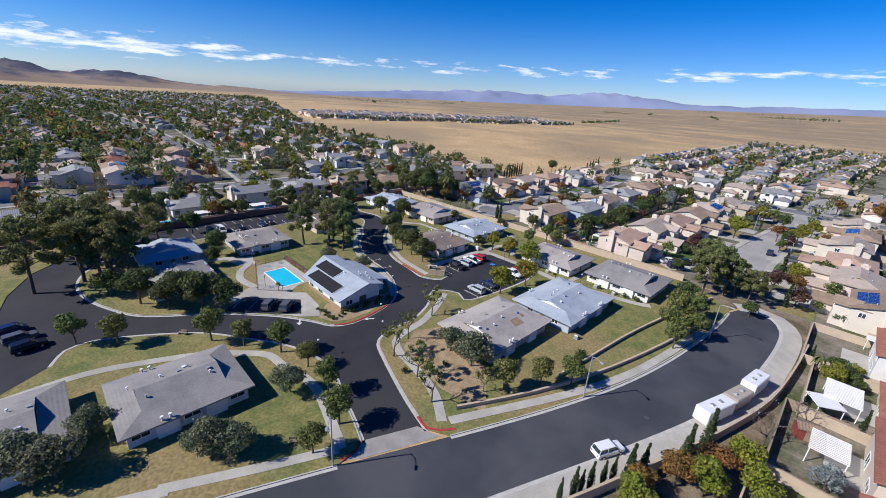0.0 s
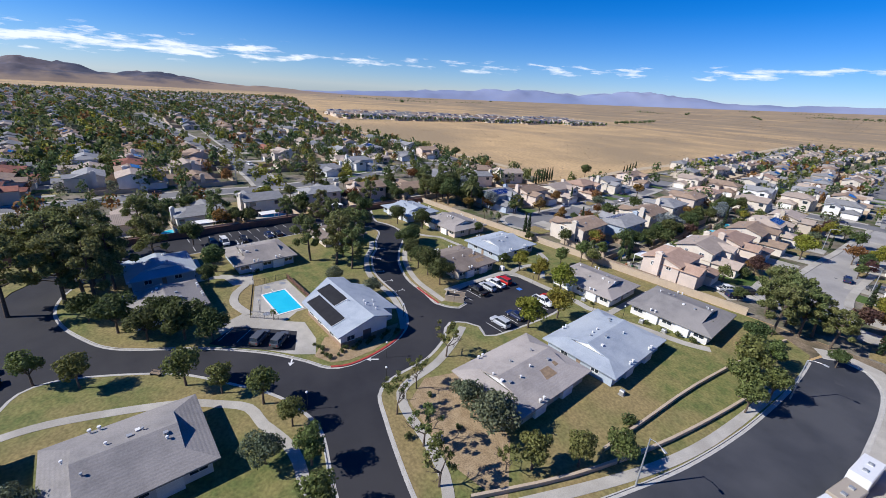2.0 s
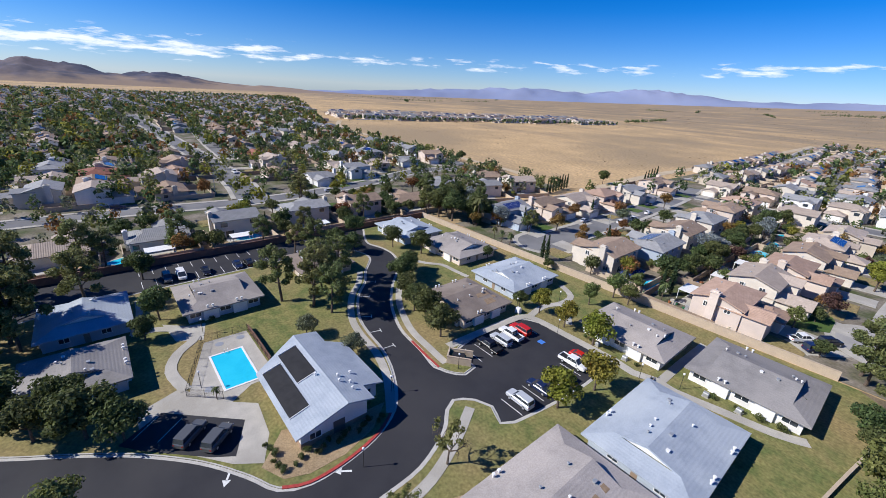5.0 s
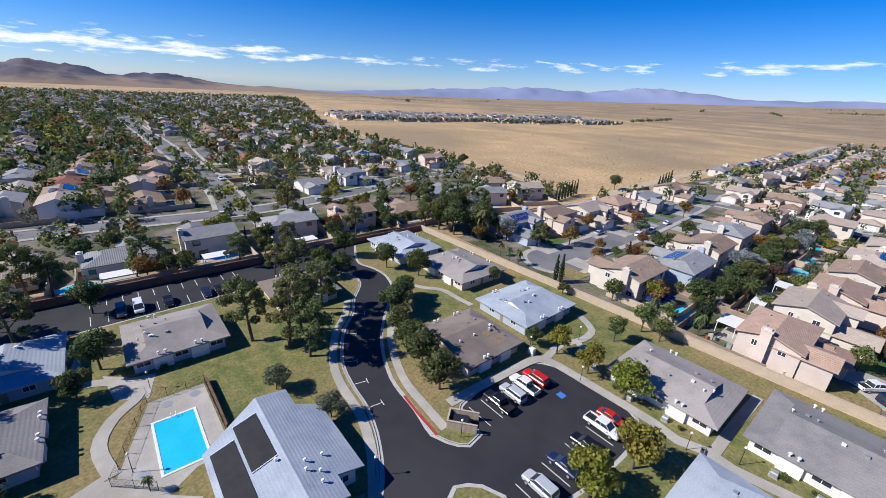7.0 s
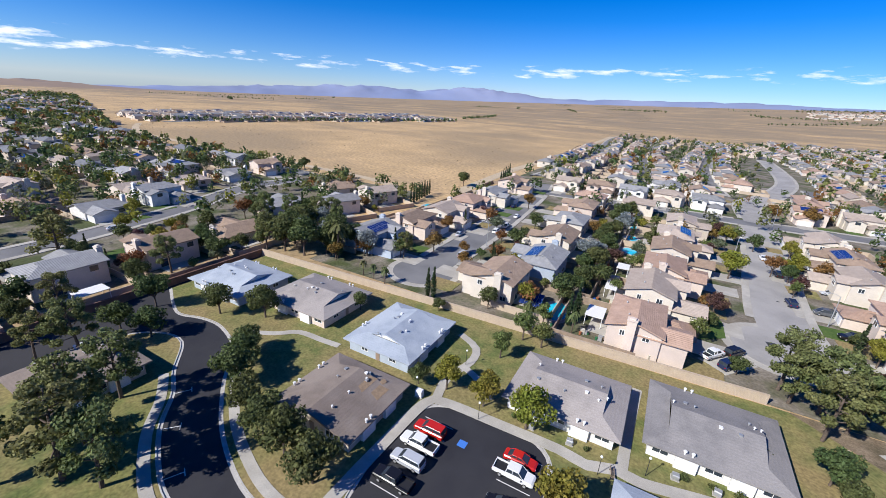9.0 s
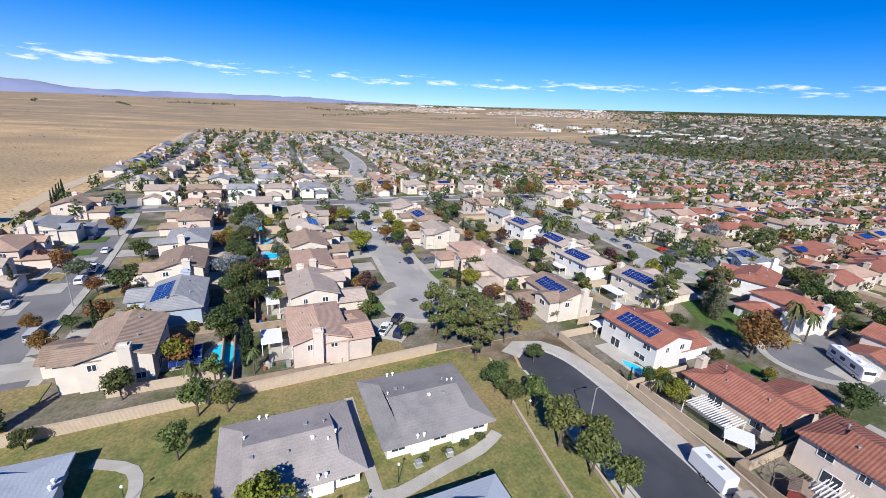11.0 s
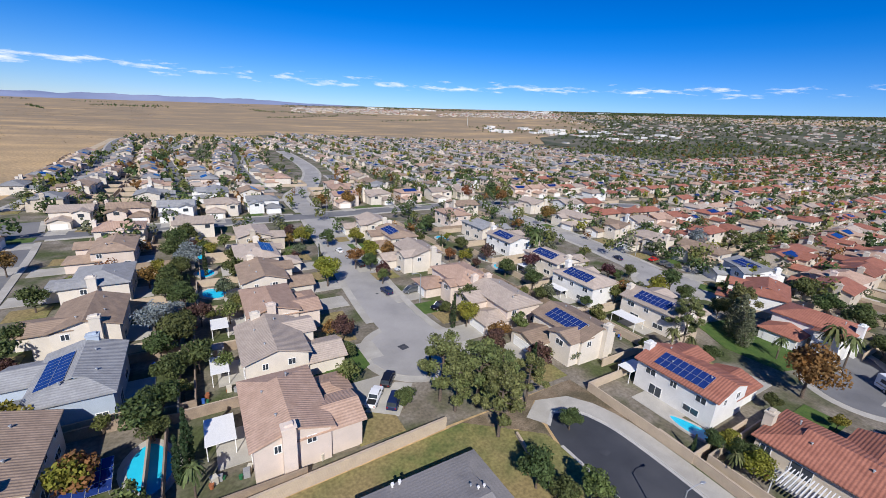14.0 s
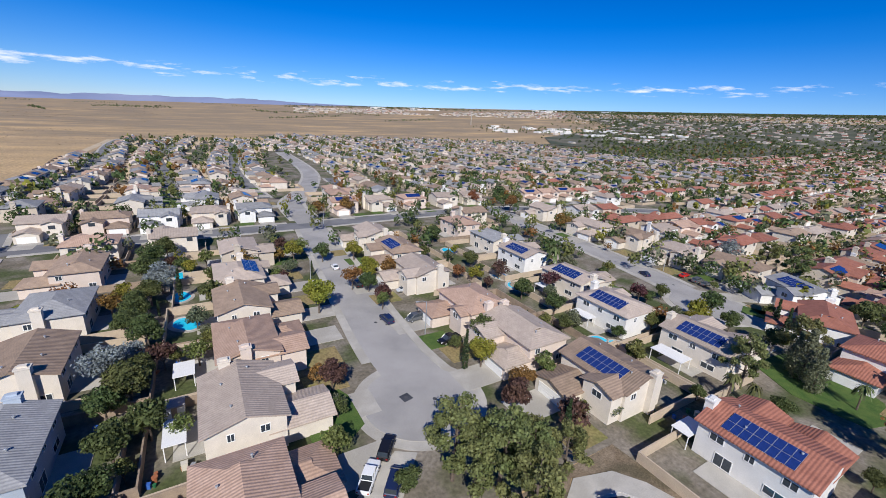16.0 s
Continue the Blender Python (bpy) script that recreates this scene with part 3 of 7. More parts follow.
def marks():
    g = Geo()
    for k in range(9):
        y = 71.7 + 2.74 * k
        g.box(-62.0, y - 0.06, 0.01, -57.4, y + 0.06, 0.018)
    for k in range(7):
        y = 76.2 + 2.74 * k
        g.box(-75.9, y - 0.06, 0.01, -71.0, y + 0.06, 0.018)
    for k in range(11):
        y = 30 + 2.9 * k
        g.box(-141.5, y - 0.06, 0.01, -137.2, y + 0.06, 0.018)
        g.box(-149.0, y - 0.06, 0.01, -145.4, y + 0.06, 0.018)
    for k in range(4):
        m = pose(-88.2 + 2.4 * k, 25.5 + 2.6 * k, 0, 0, 0, 132)
        g.box(-2.3, -0.05, 0.15, 2.3, 0.05, 0.157, m)
    return tagged(part("stall_lines", g, PAINT), "white painted parking stall lines", "road marking", kind="structure")


marks()


def arrow(x, y, a):
    g = Geo()
    m = pose(x, y, 0.016, 0, 0, a)
    g.box(-1.2, -0.14, 0, 0.3, 0.14, 0.006, m)
    g.poly([tuple(m @ Vector(p)) for p in ((0.2, -0.55, 0.006), (1.2, 0, 0.006), (0.2, 0.55, 0.006))])
    return tagged(part("arrow", g, PAINT), "white painted lane arrow", "road marking", kind="structure")


def bay_marks():
    """White tees of the kerbside bays along the inner drive."""
    g = Geo()
    line = smooth_line([(-85.3, 62.8), (-91.6, 63.5), (-98.2, 65), (-106.8, 69.5), (-112.6, 74.6), (-118.3, 78)], 6.2)
    for a, b in zip(line, line[1:]):
        w = math.degrees(math.atan2(b.y - a.y, b.x - a.x))
        m = pose(a.x, a.y, 0, 0, 0, w)
        g.box(-0.06, -2.7, 0.01, 0.06, -0.5, 0.018, m).box(-0.7, -2.82, 0.01, 0.7, -2.7, 0.018, m)
    return tagged(part("bay_lines", g, PAINT), "white painted tees of kerbside parking bays", "road marking", kind="structure")


bay_marks()
slab("pavement_pad", [(-117.4, 31.2), (-109.4, 32.4), (-107.2, 36.6), (-113.4, 38.2), (-114.2, 35)], 0.0, 0.149, CONC, "pale concrete pad between paths", "pavement")
arrow(-72.8 * 1.0, 32.4, -32), arrow(-65.1, 44.5, -125)
hc = Geo().box(-69.2, 90.3, 0.01, -67.9, 91.6, 0.018)
tagged(part("accessible_mark", hc, BLUEP), "blue accessible parking square", "road marking", kind="structure")

# residential streets of grey asphalt with pavements
STREETS = [
    ("street_1", [(-17, 150), (-18.5, 166), (-17, 190), (-14.5, 215), (-12, 250), (-9, 284)], 11.5),
    ("street_2", [(-106, 140), (-106.5, 160), (-107, 190), (-109, 225), (-112, 262), (-118, 300)], 11.0),
    ("street_3", [(76, 152), (82, 168), (86, 190), (90, 220), (92, 255), (96, 285)], 10.5),
    ("street_4", [(-118, 275), (-60, 279), (-10, 281), (40, 285), (96, 285), (150, 270), (220, 240)], 11.0),
    ("street_5", [(-9, 284), (-8, 330), (8, 370), (28, 440), (36, 520), (40, 640)], 11.0),
    ("street_6", [(-207, -60), (-208, 20), (-203, 80), (-212, 130), (-228, 175), (-224, 205)], 8.5),
    ("street_7", [(-206, 74), (-250, 78), (-340, 76), (-456, 72), (-640, 66)], 10.5),
    ("street_8", [(54, 80), (60, 96), (70, 104), (76, 112)], 9.0),
]
BULBS = [(-20.5, 151.5, 10.2), (-106, 141, 9.0), (76, 151, 11), (53, 98, 8)]


def on_road(x, y, skip):
    if any(math.hypot(x - a, y - b) < r + 0.3 for a, b, r in BULBS):
        return True
    for nm, pts, w in STREETS:
        if nm != skip:
            for (xa, ya), (xb, yb) in zip(pts, pts[1:]):
                t = max(0, min(1, ((x - xa) * (xb - xa) + (y - ya) * (yb - ya)) / ((xb - xa) ** 2 + (yb - ya) ** 2)))
                if math.hypot(x - xa - t * (xb - xa), y - ya - t * (yb - ya)) < w / 2 + 0.3:
                    return True
    return False


for k_, (nm, pts, w) in enumerate(STREETS):
    line = [Vector((p.x, p.y, terrain(p.x, p.y))) for p in smooth_line(pts, 4)]
    tagged(part(nm, ribbon(Geo(), line, -w / 2, w / 2, 0.06 + 0.006 * k_), ASPH4 if nm in PALE else ASPH3), "sun-bleached grey asphalt residential street", "road", kind="structure")
    for s in (-1, 1):
        g, run = Geo(), []
        mid = offset(line, s * (w / 2 + 0.9))
        for p_, q_ in list(zip(line, mid)) + [(None, None)]:
            if p_ is not None and not on_road(q_.x, q_.y, nm):
                run.append(p_)
                continue
            if len(run) > 1:
                ribbon(g, run, *((w / 2, w / 2 + 1.9) if s > 0 else (-w / 2 - 1.9, -w / 2)), 0.2, depth=0.2)
            run = []
        if g.f:
            tagged(part("pavement_" + nm, g, CONC), "pale concrete pavement and kerb", "pavement", kind="structure")


def bulb(name, x, y, r):
    ring = [(x + r * math.cos(2 * math.pi * i / 40), y + r * math.sin(2 * math.pi * i / 40)) for i in range(40)]
    slab(name, ring, -0.1, 0.12, ASPH4 if name in PALE else ASPH3, "grey asphalt turning circle", "road")
    slab("pavement_" + name, [(x + (p[0] - x) * (r + 1.9) / r, y + (p[1] - y) * (r + 1.9) / r) for p in ring], -0.1, 0.056, CONC, "pale concrete pavement round a turning circle", "pavement")


COVER = plain("dark iron cover", (0.07, 0.07, 0.075), 0.7)


def street_cover(x, y, r, z, square=False):
    g = Geo().box(-r, -r, -0.02, r, r, 0.012) if square else Geo().tube((0, 0, -0.02), (0, 0, 0.012), r, r, 16)
    ob = part("manhole_cover", g, ASPH2 if square else COVER)
    ob.matrix_basis = pose(x, y, z, 0, 0, 12)
    return tagged(ob, "dark patch set in the street" if square else "round iron manhole cover in the street", "manhole cover")


street_cover(-18.1, 150.4, 0.4, 0.122), street_cover(-22.6, 153.0, 0.95, 0.122, True), street_cover(-22.6, 153.0, 0.36, 0.136), street_cover(-17, 182, 0.4, 0.07), street_cover(-12.4, 62, 0.4, 0.024), street_cover(-7.6, 112, 0.7, 0.024, True), street_cover(-15, 214, 0.4, 0.07), street_cover(82, 166, 0.4, 0.08)
bulb("circle_1", -20.5, 151.5, 10.2), bulb("circle_2", -106, 141, 9.0), bulb("circle_3", 76, 151, 11), bulb("circle_4", 53, 98, 8)


LITTER = material("leaf litter and soil", (0.17, 0.125, 0.08), (0.245, 0.19, 0.13), 0.5, 0.95, 4.0, 0.5, c=(0.11, 0.09, 0.055), cscale=0.2, grain=0.28)
slab("ground_corner", [(-26.5, 127.5), (2, 128), (3.4, 112), (2.0, 111), (0.6, 118), (-3.4, 124.8), (-9, 126.4), (-12.2, 124.0), (-11.9, 120.8), (-13.1, 117.2), (-14.8, 118), (-16.5, 122)], -0.1, 0.05, LITTER, "shaded soil and leaf litter round the turning bay", "ground")
slab("ground_strip", [(-47, -60), (-45, -42), (-31, -6), (-21, 20), (-15.8, 31), (-8.4, 50.6), (-3.2, 66.2), (0.6, 81), (2, 95), (2, -60)], -0.1, 0.04, LITTER, "dry soil of the yards behind the street wall", "ground")


# ---- walls ----
def block_wall(name, pts, h, thick, mat, label):
    line = smooth_line(pts, 4)
    g = ribbon(Geo(), line, -thick / 2, thick / 2, h, depth=h + 0.2)
    ribbon(g, line, -thick / 2 - 0.05, thick / 2 + 0.05, h + 0.07, depth=0.07)
    return tagged(part(name, g, mat), label, "wall", kind="structure")


block_wall("wall_big", [(-150.5, 121.8), (-113, 123.4), (-88, 124.8), (-60, 126.2), (-27, 127.8)], 2.0, 0.3, BLOCK, "tall tan block wall along the lawn")
block_wall("wall_back", [(-151, -60), (-151, 16), (-150.8, 70), (-150.6, 121.8)], 1.9, 0.3, REDBLOCK, "red brown block wall behind the parking")
block_wall("wall_low_1", [(-33.6, 39.6), (-27.6, 52.4), (-23.0, 66), (-19.6, 80), (-16.8, 95), (-15.6, 104)], 0.75, 0.3, BLOCK, "low pale block wall beside the footpath")
block_wall("wall_low_2", [(-27.2, 60), (-26, 72), (-24.4, 87), (-20.4, 110), (-17.8, 121)], 0.75, 0.3, BLOCK, "low pale block wall across the lawn")
block_wall("wall_street", [(-45, -42), (-31, -6), (-21, 20), (-15.8, 31), (-8.4, 50.6), (-3.2, 66.2), (0.6, 81), (2.2, 96), (3.0, 110)], 1.7, 0.25, BLOCK, "tan block wall behind the street pavement")


# ---- roofs and houses ----
def roof_polys(x0, y0, x1, y1, e, p, sa=0.0, sb=0.0):
    """Slopes of a roof with its ridge along x: s is how far each end slopes in (0 a gable, half the depth a hip)."""
    h = (y1 - y0) / 2
    ym, top = (y0 + y1) / 2, e + h * p
    za, zb = e + sa * p, e + sb * p
    polys, gables = [], []
    south = [(x0, y0, e), (x1, y0, e)] + ([(x1 - sb, y0 + sb, zb)] if sb else []) + ([(x1 - sb, ym, top), (x0 + sa, ym, top)] if sb < h or sa < h else []) + ([(x0 + sa, y0 + sa, za)] if sa else [])
    north = [(x, y0 + y1 - y, z) for x, y, z in reversed(south)]
    clean = lambda q: [v for i, v in enumerate(q) if (Vector(v) - Vector(q[i - 1])).length > 1e-4]
    polys += [clean(south), clean(north)]
    for s, x, d, z in ((sa, x0, 1, za), (sb, x1, -1, zb)):
        if s:
            q = [(x, y1, e), (x, y0, e), (x + d * s, y0 + s, z), (x + d * s, y1 - s, z)]
            polys.append(clean(q if d > 0 else q[::-1]))
            if s < h - 0.01:
                gables.append([(x + d * (s + 0.25), y0 + s, z - 0.1), (x + d * (s + 0.25), y1 - s, z - 0.1), (x + d * (s + 0.25), ym, top - 0.1)])
    return polys, gables


def turn(pts, m):
    return [tuple(m @ Vector(p)) for p in pts]


def wing_geo(walls, roof, gab, w, d, e, p, o=0.5, sa=0.0, sb=0.0, m=None, base=0.0, drop=0.22):
    """One rectangular wing with its ridge along its own x, placed by m."""
    m = m or Matrix.Identity(4)
    x0, y0, x1, y1 = -w / 2, -d / 2, w / 2, d / 2
    polys, gables = roof_polys(x0 - o, y0 - o, x1 + o, y1 + o, e - o * p + drop, p, sa + o if sa else 0, sb + o if sb else 0)
    roof.solid([turn(q, m) for q in polys], drop)
    for q in gables:
        gab.poly(turn(q, m))
    top = e + d / 2 * p
    ring = [(x0, y0), (x1, y0), (x1, y1), (x0, y1)]
    for i in range(4):
        a, b = ring[i], ring[(i + 1) % 4]
        q = [(*a, base), (*b, base), (*b, e), (*a, e)]
        if i == 1 and not sb or i == 3 and not sa:
            q = q[:3] + [(a[0], 0, top)] + q[3:]
        walls.poly(turn(q, m))


WINDOWS = {}


def window(parent, m, w, h):
    """A framed window set 3 cm proud of the wall; m faces along its -y."""
    if (w, h) not in WINDOWS:
        f = Geo()
        for b in ((-w / 2, -0.05, 0, -w / 2 + 0.1, 0.03, h), (w / 2 - 0.1, -0.05, 0, w / 2, 0.03, h), (-w / 2 + 0.1, -0.05, 0, w / 2 - 0.1, 0.03, 0.1), (-w / 2 + 0.1, -0.05, h - 0.1, w / 2 - 0.1, 0.03, h), (-0.04, -0.045, 0.1, 0.04, 0.03, h - 0.1)):
            f.box(*b)
        WINDOWS[w, h] = (f.mesh("window", WHITE), Geo().box(-w / 2 + 0.1, -0.02, 0.1, w / 2 - 0.1, 0.02, h - 0.1).mesh("pane", GLASS))
    win = part("window", WINDOWS[w, h][0], None, parent)
    win.matrix_basis = m
    part("pane", WINDOWS[w, h][1], None, win, "dark glass pane")
    return win


def far_window(parent, m, w, h):
    """A plain recessed-looking window for houses further off: glass with a sill."""
    if (w, h, 0) not in WINDOWS:
        WINDOWS[w, h, 0] = Geo().box(-w / 2, -0.03, 0, w / 2, 0.03, h).mesh("window", GLASS)
    part("window", WINDOWS[w, h, 0], None, parent).matrix_basis = m


def side(x, y, z, a):
    return pose(x, y, z, 0, 0, a)


CONDO_GROUP = "low houses of the estate"


def condo(x0, y0, x1, y1, roof_mat, wall_mat, label, ridge="y", dutch=(1, 1), e=2.7, vents=8, seed=0, bare=()):
    """A single-storey house given by its eaves' rectangle."""
    rnd = random.Random(seed)
    w, d = (y1 - y0, x1 - x0) if ridge == "y" else (x1 - x0, y1 - y0)
    o = 0.9
    p = 1.95 / (d / 2)
    root = thing("condo", label, "house", pose((x0 + x1) / 2, (y0 + y1) / 2, 0.0, 0, 0, 90 if ridge == "y" else 0), CONDO_GROUP)
    walls, roof, gab = Geo(), Geo(), Geo()
    s = 2.3
    wing_geo(walls, roof, gab, w - 2 * o, d - 2 * o, e, p, o, s if dutch[0] else 0, s if dutch[1] else 0, drop=0.25)
    part("wall", walls, wall_mat, root)
    part("roof", roof, roof_mat, root, roof_mat.name)
    for f_ in gab.f:
        one = Geo()
        one.poly([gab.v[i] for i in f_])
        part("gable_panel", one, WHITE, root, "white gable panel")
    for bx, by, bw, bd in bare:
        zb = lambda yy: e + 0.25 + (d / 2 - o - abs(yy)) * p + 0.02
        part("bare_patch", Geo().solid([[(bx, by, zb(by)), (bx + bw, by, zb(by)), (bx + bw * 0.9, by + bd, zb(by + bd)), (bx + bw * 0.15, by + bd, zb(by + bd))]], 0.03), PLY, root, "bare plywood where shingles are gone")
    rise = lambda yy: e + 0.25 + (d / 2 - o - abs(yy)) * p
    for i in range(vents):
        yy = rnd.choice((-1, 1)) * rnd.uniform(0.8, 2.6)
        xx = rnd.uniform(-w * 0.36, w * 0.36)
        g = Geo()
        if i % 3:
            g.tube((0, 0, -0.1), (0, 0, 0.35), 0.1, 0.1, 6).tube((0, 0, 0.35), (0, 0, 0.45), 0.2, 0.16, 8)
        else:
            g.box(-0.22, -0.2, -0.1, 0.22, 0.2, 0.22).box(-0.27, -0.25, 0.22, 0.27, 0.25, 0.27)
        v = part("roof_vent", g, WHITE if i % 2 else STEEL, root)
        v.location = (xx, yy, rise(yy))
    for sy, a in ((-1, 0), (1, 180)):
        for k in range(5):
            xx = -w / 2 + o + (k + 0.5) * (w - 2 * o) / 5
            if k % 2 == 0:
                window(root, side(xx, sy * (d / 2 - o + 0.01), 1.1, a), 2.2, 1.0)
            else:
                g = Geo().box(-1.4, -0.55, 0, 1.4, 0.3, 2.35)
                b = part("closet_bay", g, WHITE, root)
                b.matrix_basis = side(xx, sy * (d / 2 - o), 0, a)
                if k == 1 or rnd.random() < 0.5:
                    for dx in (-0.5, 0.5):
                        g = Geo().tube((0, 0, 2.3), (0, 0, 3.35), 0.14, 0.14, 7, cap=False).tube((0, 0, 3.35), (0, 0, 3.5), 0.26, 0.22, 8)
                        q = part("flue", g, WHITE, root, "pale metal flue pipe")
                        q.matrix_basis = b.matrix_basis @ Matrix.Translation((dx, -0.35, 0))
    for sx, a in ((-1, 270), (1, 90)):
        for yy in (-d * 0.22, d * 0.2):
            window(root, side(sx * (w / 2 - o + 0.01), yy, 1.1, a), 1.6, 1.1)
        g = Geo().box(-0.45, -0.04, 0, 0.45, 0.03, 2.05)
        q = part("door", g, plain("door paint", (0.3, 0.22, 0.16), 0.5), root)
        q.matrix_basis = side(sx * (w / 2 - o + 0.01), 0, 0.05, a)
    return root


BLUEWALL = STUCCO[3]
PLY = material("weathered plywood", (0.34, 0.24, 0.15), (0.24, 0.17, 0.11), 1.5, 0.9, 6, 0.3)
condo(-51.5, 52, -36.8, 72.2, SHING_GREY, STUCCO[4], "single-storey house with a worn grey brown shingle roof", seed=1, bare=((0.5, -4.6, 3.0, 1.9), (4.4, -3.4, 1.0, 0.9)))
condo(-48.4, 73.4, -32.9, 94.2, SHING_BLUE, BLUEWALL, "single-storey house with a pale blue grey shingle roof", seed=2)
condo(-66.6, 100.8, -48.4, 115.6, SHING_GREY, STUCCO[2], "single-storey white house with a grey shingle roof", ridge="x", seed=3)
condo(-45.8, 103.0, -27.4, 119.6, SHING_DARK, STUCCO[2], "single-storey white house with a patched grey shingle roof", ridge="x", seed=4)
condo(-96, 80, -80.4, 95, SHING_BROWN, STUCCO[4], "single-storey house with a brown roof missing shingles", seed=5, dutch=(0, 1), bare=((0.5, -3.4, 4.0, 1.2), (1.0, -6.0, 3.0, 1.6), (4.0, -4.8, 1.2, 0.8)))
condo(-98.6, 99, -83.3, 117, SHING_BLUE, BLUEWALL, "single-storey house with a pale blue grey shingle roof", seed=6)
condo(-125, 101.5, -106, 117.4, SHING_GREY, STUCCO[1], "single-storey peach house with a tan grey roof", ridge="x", seed=7)
condo(-146.5, 97.6, -128, 113.2, SHING_BLUE, BLUEWALL, "single-storey house with a pale blue grey roof", ridge="x", seed=8)
condo(-129, 34.6, -114, 50.4, SHING_GREY, BLUEWALL, "single-storey house with a tan shingle roof", seed=9)
condo(-132, 12.6, -117, 27, SHING_BLUE, BLUEWALL, "single-storey house with a pale blue grey roof in tree shade", ridge="x", seed=10)
condo(-112, 11.2, -98, 25.3, SHING_DARK, BLUEWALL, "single-storey house with a brown shingle roof", ridge="x", seed=11)
condo(-70, -0.2, -55.7, 17.0, SHING_DARK, STUCCO[2], "single-storey house with a grey brown shingle roof", seed=12, dutch=(1, 1))
condo(-74.5, -22, -58.5, -4.0, SHING_DARK, BLUEWALL, "single-storey house with a dark grey shingle roof", seed=13)
condo(-134, 61, -120, 76, SHING_BROWN, STUCCO[4], "single-storey house with a brown roof behind trees", seed=14)


def clubhouse():
    root = thing("clubhouse", "clubhouse with pale blue grey roof and black heating mats", "clubhouse", pose(0, 0, 0))
    yr, top, p = 48.4, 5.25, 0.29
    z = lambda y: top - p * abs(y - yr)
    lift = lambda pts, d=0.0: [(x, y, z(y) + d) for x, y in pts]
    roof = Geo().solid([lift([(-87.5, 40.6), (-70.6, 40.6), (-70.6, yr), (-91.5, yr)]), lift([(-91.5, yr), (-70.6, yr), (-70.6, 52.6), (-74, 52.6), (-74, 56.2), (-87.4, 56.2), (-88.4, 52.9), (-92.3, 52.9)])], 0.24)
    part("roof", roof, SHING_BLUE, root)
    ring = [(-86.4, 41.5), (-71.5, 41.5), (-71.5, yr), (-71.5, 51.8), (-74.8, 51.8), (-74.8, 55.3), (-86.6, 55.3), (-86.6, 52), (-89.6, 52), (-89.6, yr)]
    walls = Geo()
    for a, b in zip(ring, ring[1:] + ring[:1]):
        walls.poly([(*a, 0), (*b, 0), (*b, z(b[1]) - 0.2), (*a, z(a[1]) - 0.2)])
    part("wall", walls, STUCCO[2], root, "white stucco wall")
    part("wainscot", Geo().box(-86.45, 41.44, 0, -71.44, 41.5, 1.0).box(-71.5, 41.5, 0, -71.44, 51.8, 1.0), material("tan brick wainscot", (0.36, 0.25, 0.17), (0.28, 0.19, 0.13), 3, 0.9, 12, 0.4), root)
    for x0, x1, y0, y1 in ((-88.4, -80.2, 44.6, 47.6), (-86.3, -74.8, 41.3, 44.2)):
        part("heating_mat", Geo().solid([lift([(x0, y0), (x1, y0), (x1, y1), (x0, y1)], 0.08)], 0.06), MATTE_BLACK, root, "black solar pool heating mat")
        for px in (x1 + 0.2, x0 - 0.2):
            part("header_pipe", Geo().tube((px, y0, z(y0) + 0.1), (px, y1, z(y1) + 0.1), 0.07, 0.07), WHITE, root, "white header pipe")
    for x, y in ((-77.4, 50), (-76, 49.6), (-77.6, 52.2), (-75.2, 51.0), (-73.6, 50.6), (-79.4, 47.2)):
        v = part("roof_vent", Geo().tube((0, 0, -0.3), (0, 0, 0.4), 0.1, 0.1, 6).tube((0, 0, 0.4), (0, 0, 0.52), 0.22, 0.16, 8), WHITE, root)
        v.location = (x, y, z(y))
    for x in (-84.6, -80.5, -75.2):
        window(root, side(x, 41.42, 1.0, 0), 1.8, 1.2)
    window(root, side(-71.42, 43.6, 1.0, 90), 1.8, 1.2), window(root, side(-74.78, 53.5, 1.0, 90), 1.8, 1.2)
    q = part("door", Geo().box(-0.9, -0.04, 0, 0.9, 0.03, 2.1), plain("dark door paint", (0.12, 0.1, 0.09), 0.4), root)
    q.matrix_basis = side(-71.42, 47.2, 0.15, 90)
    return root


clubhouse()


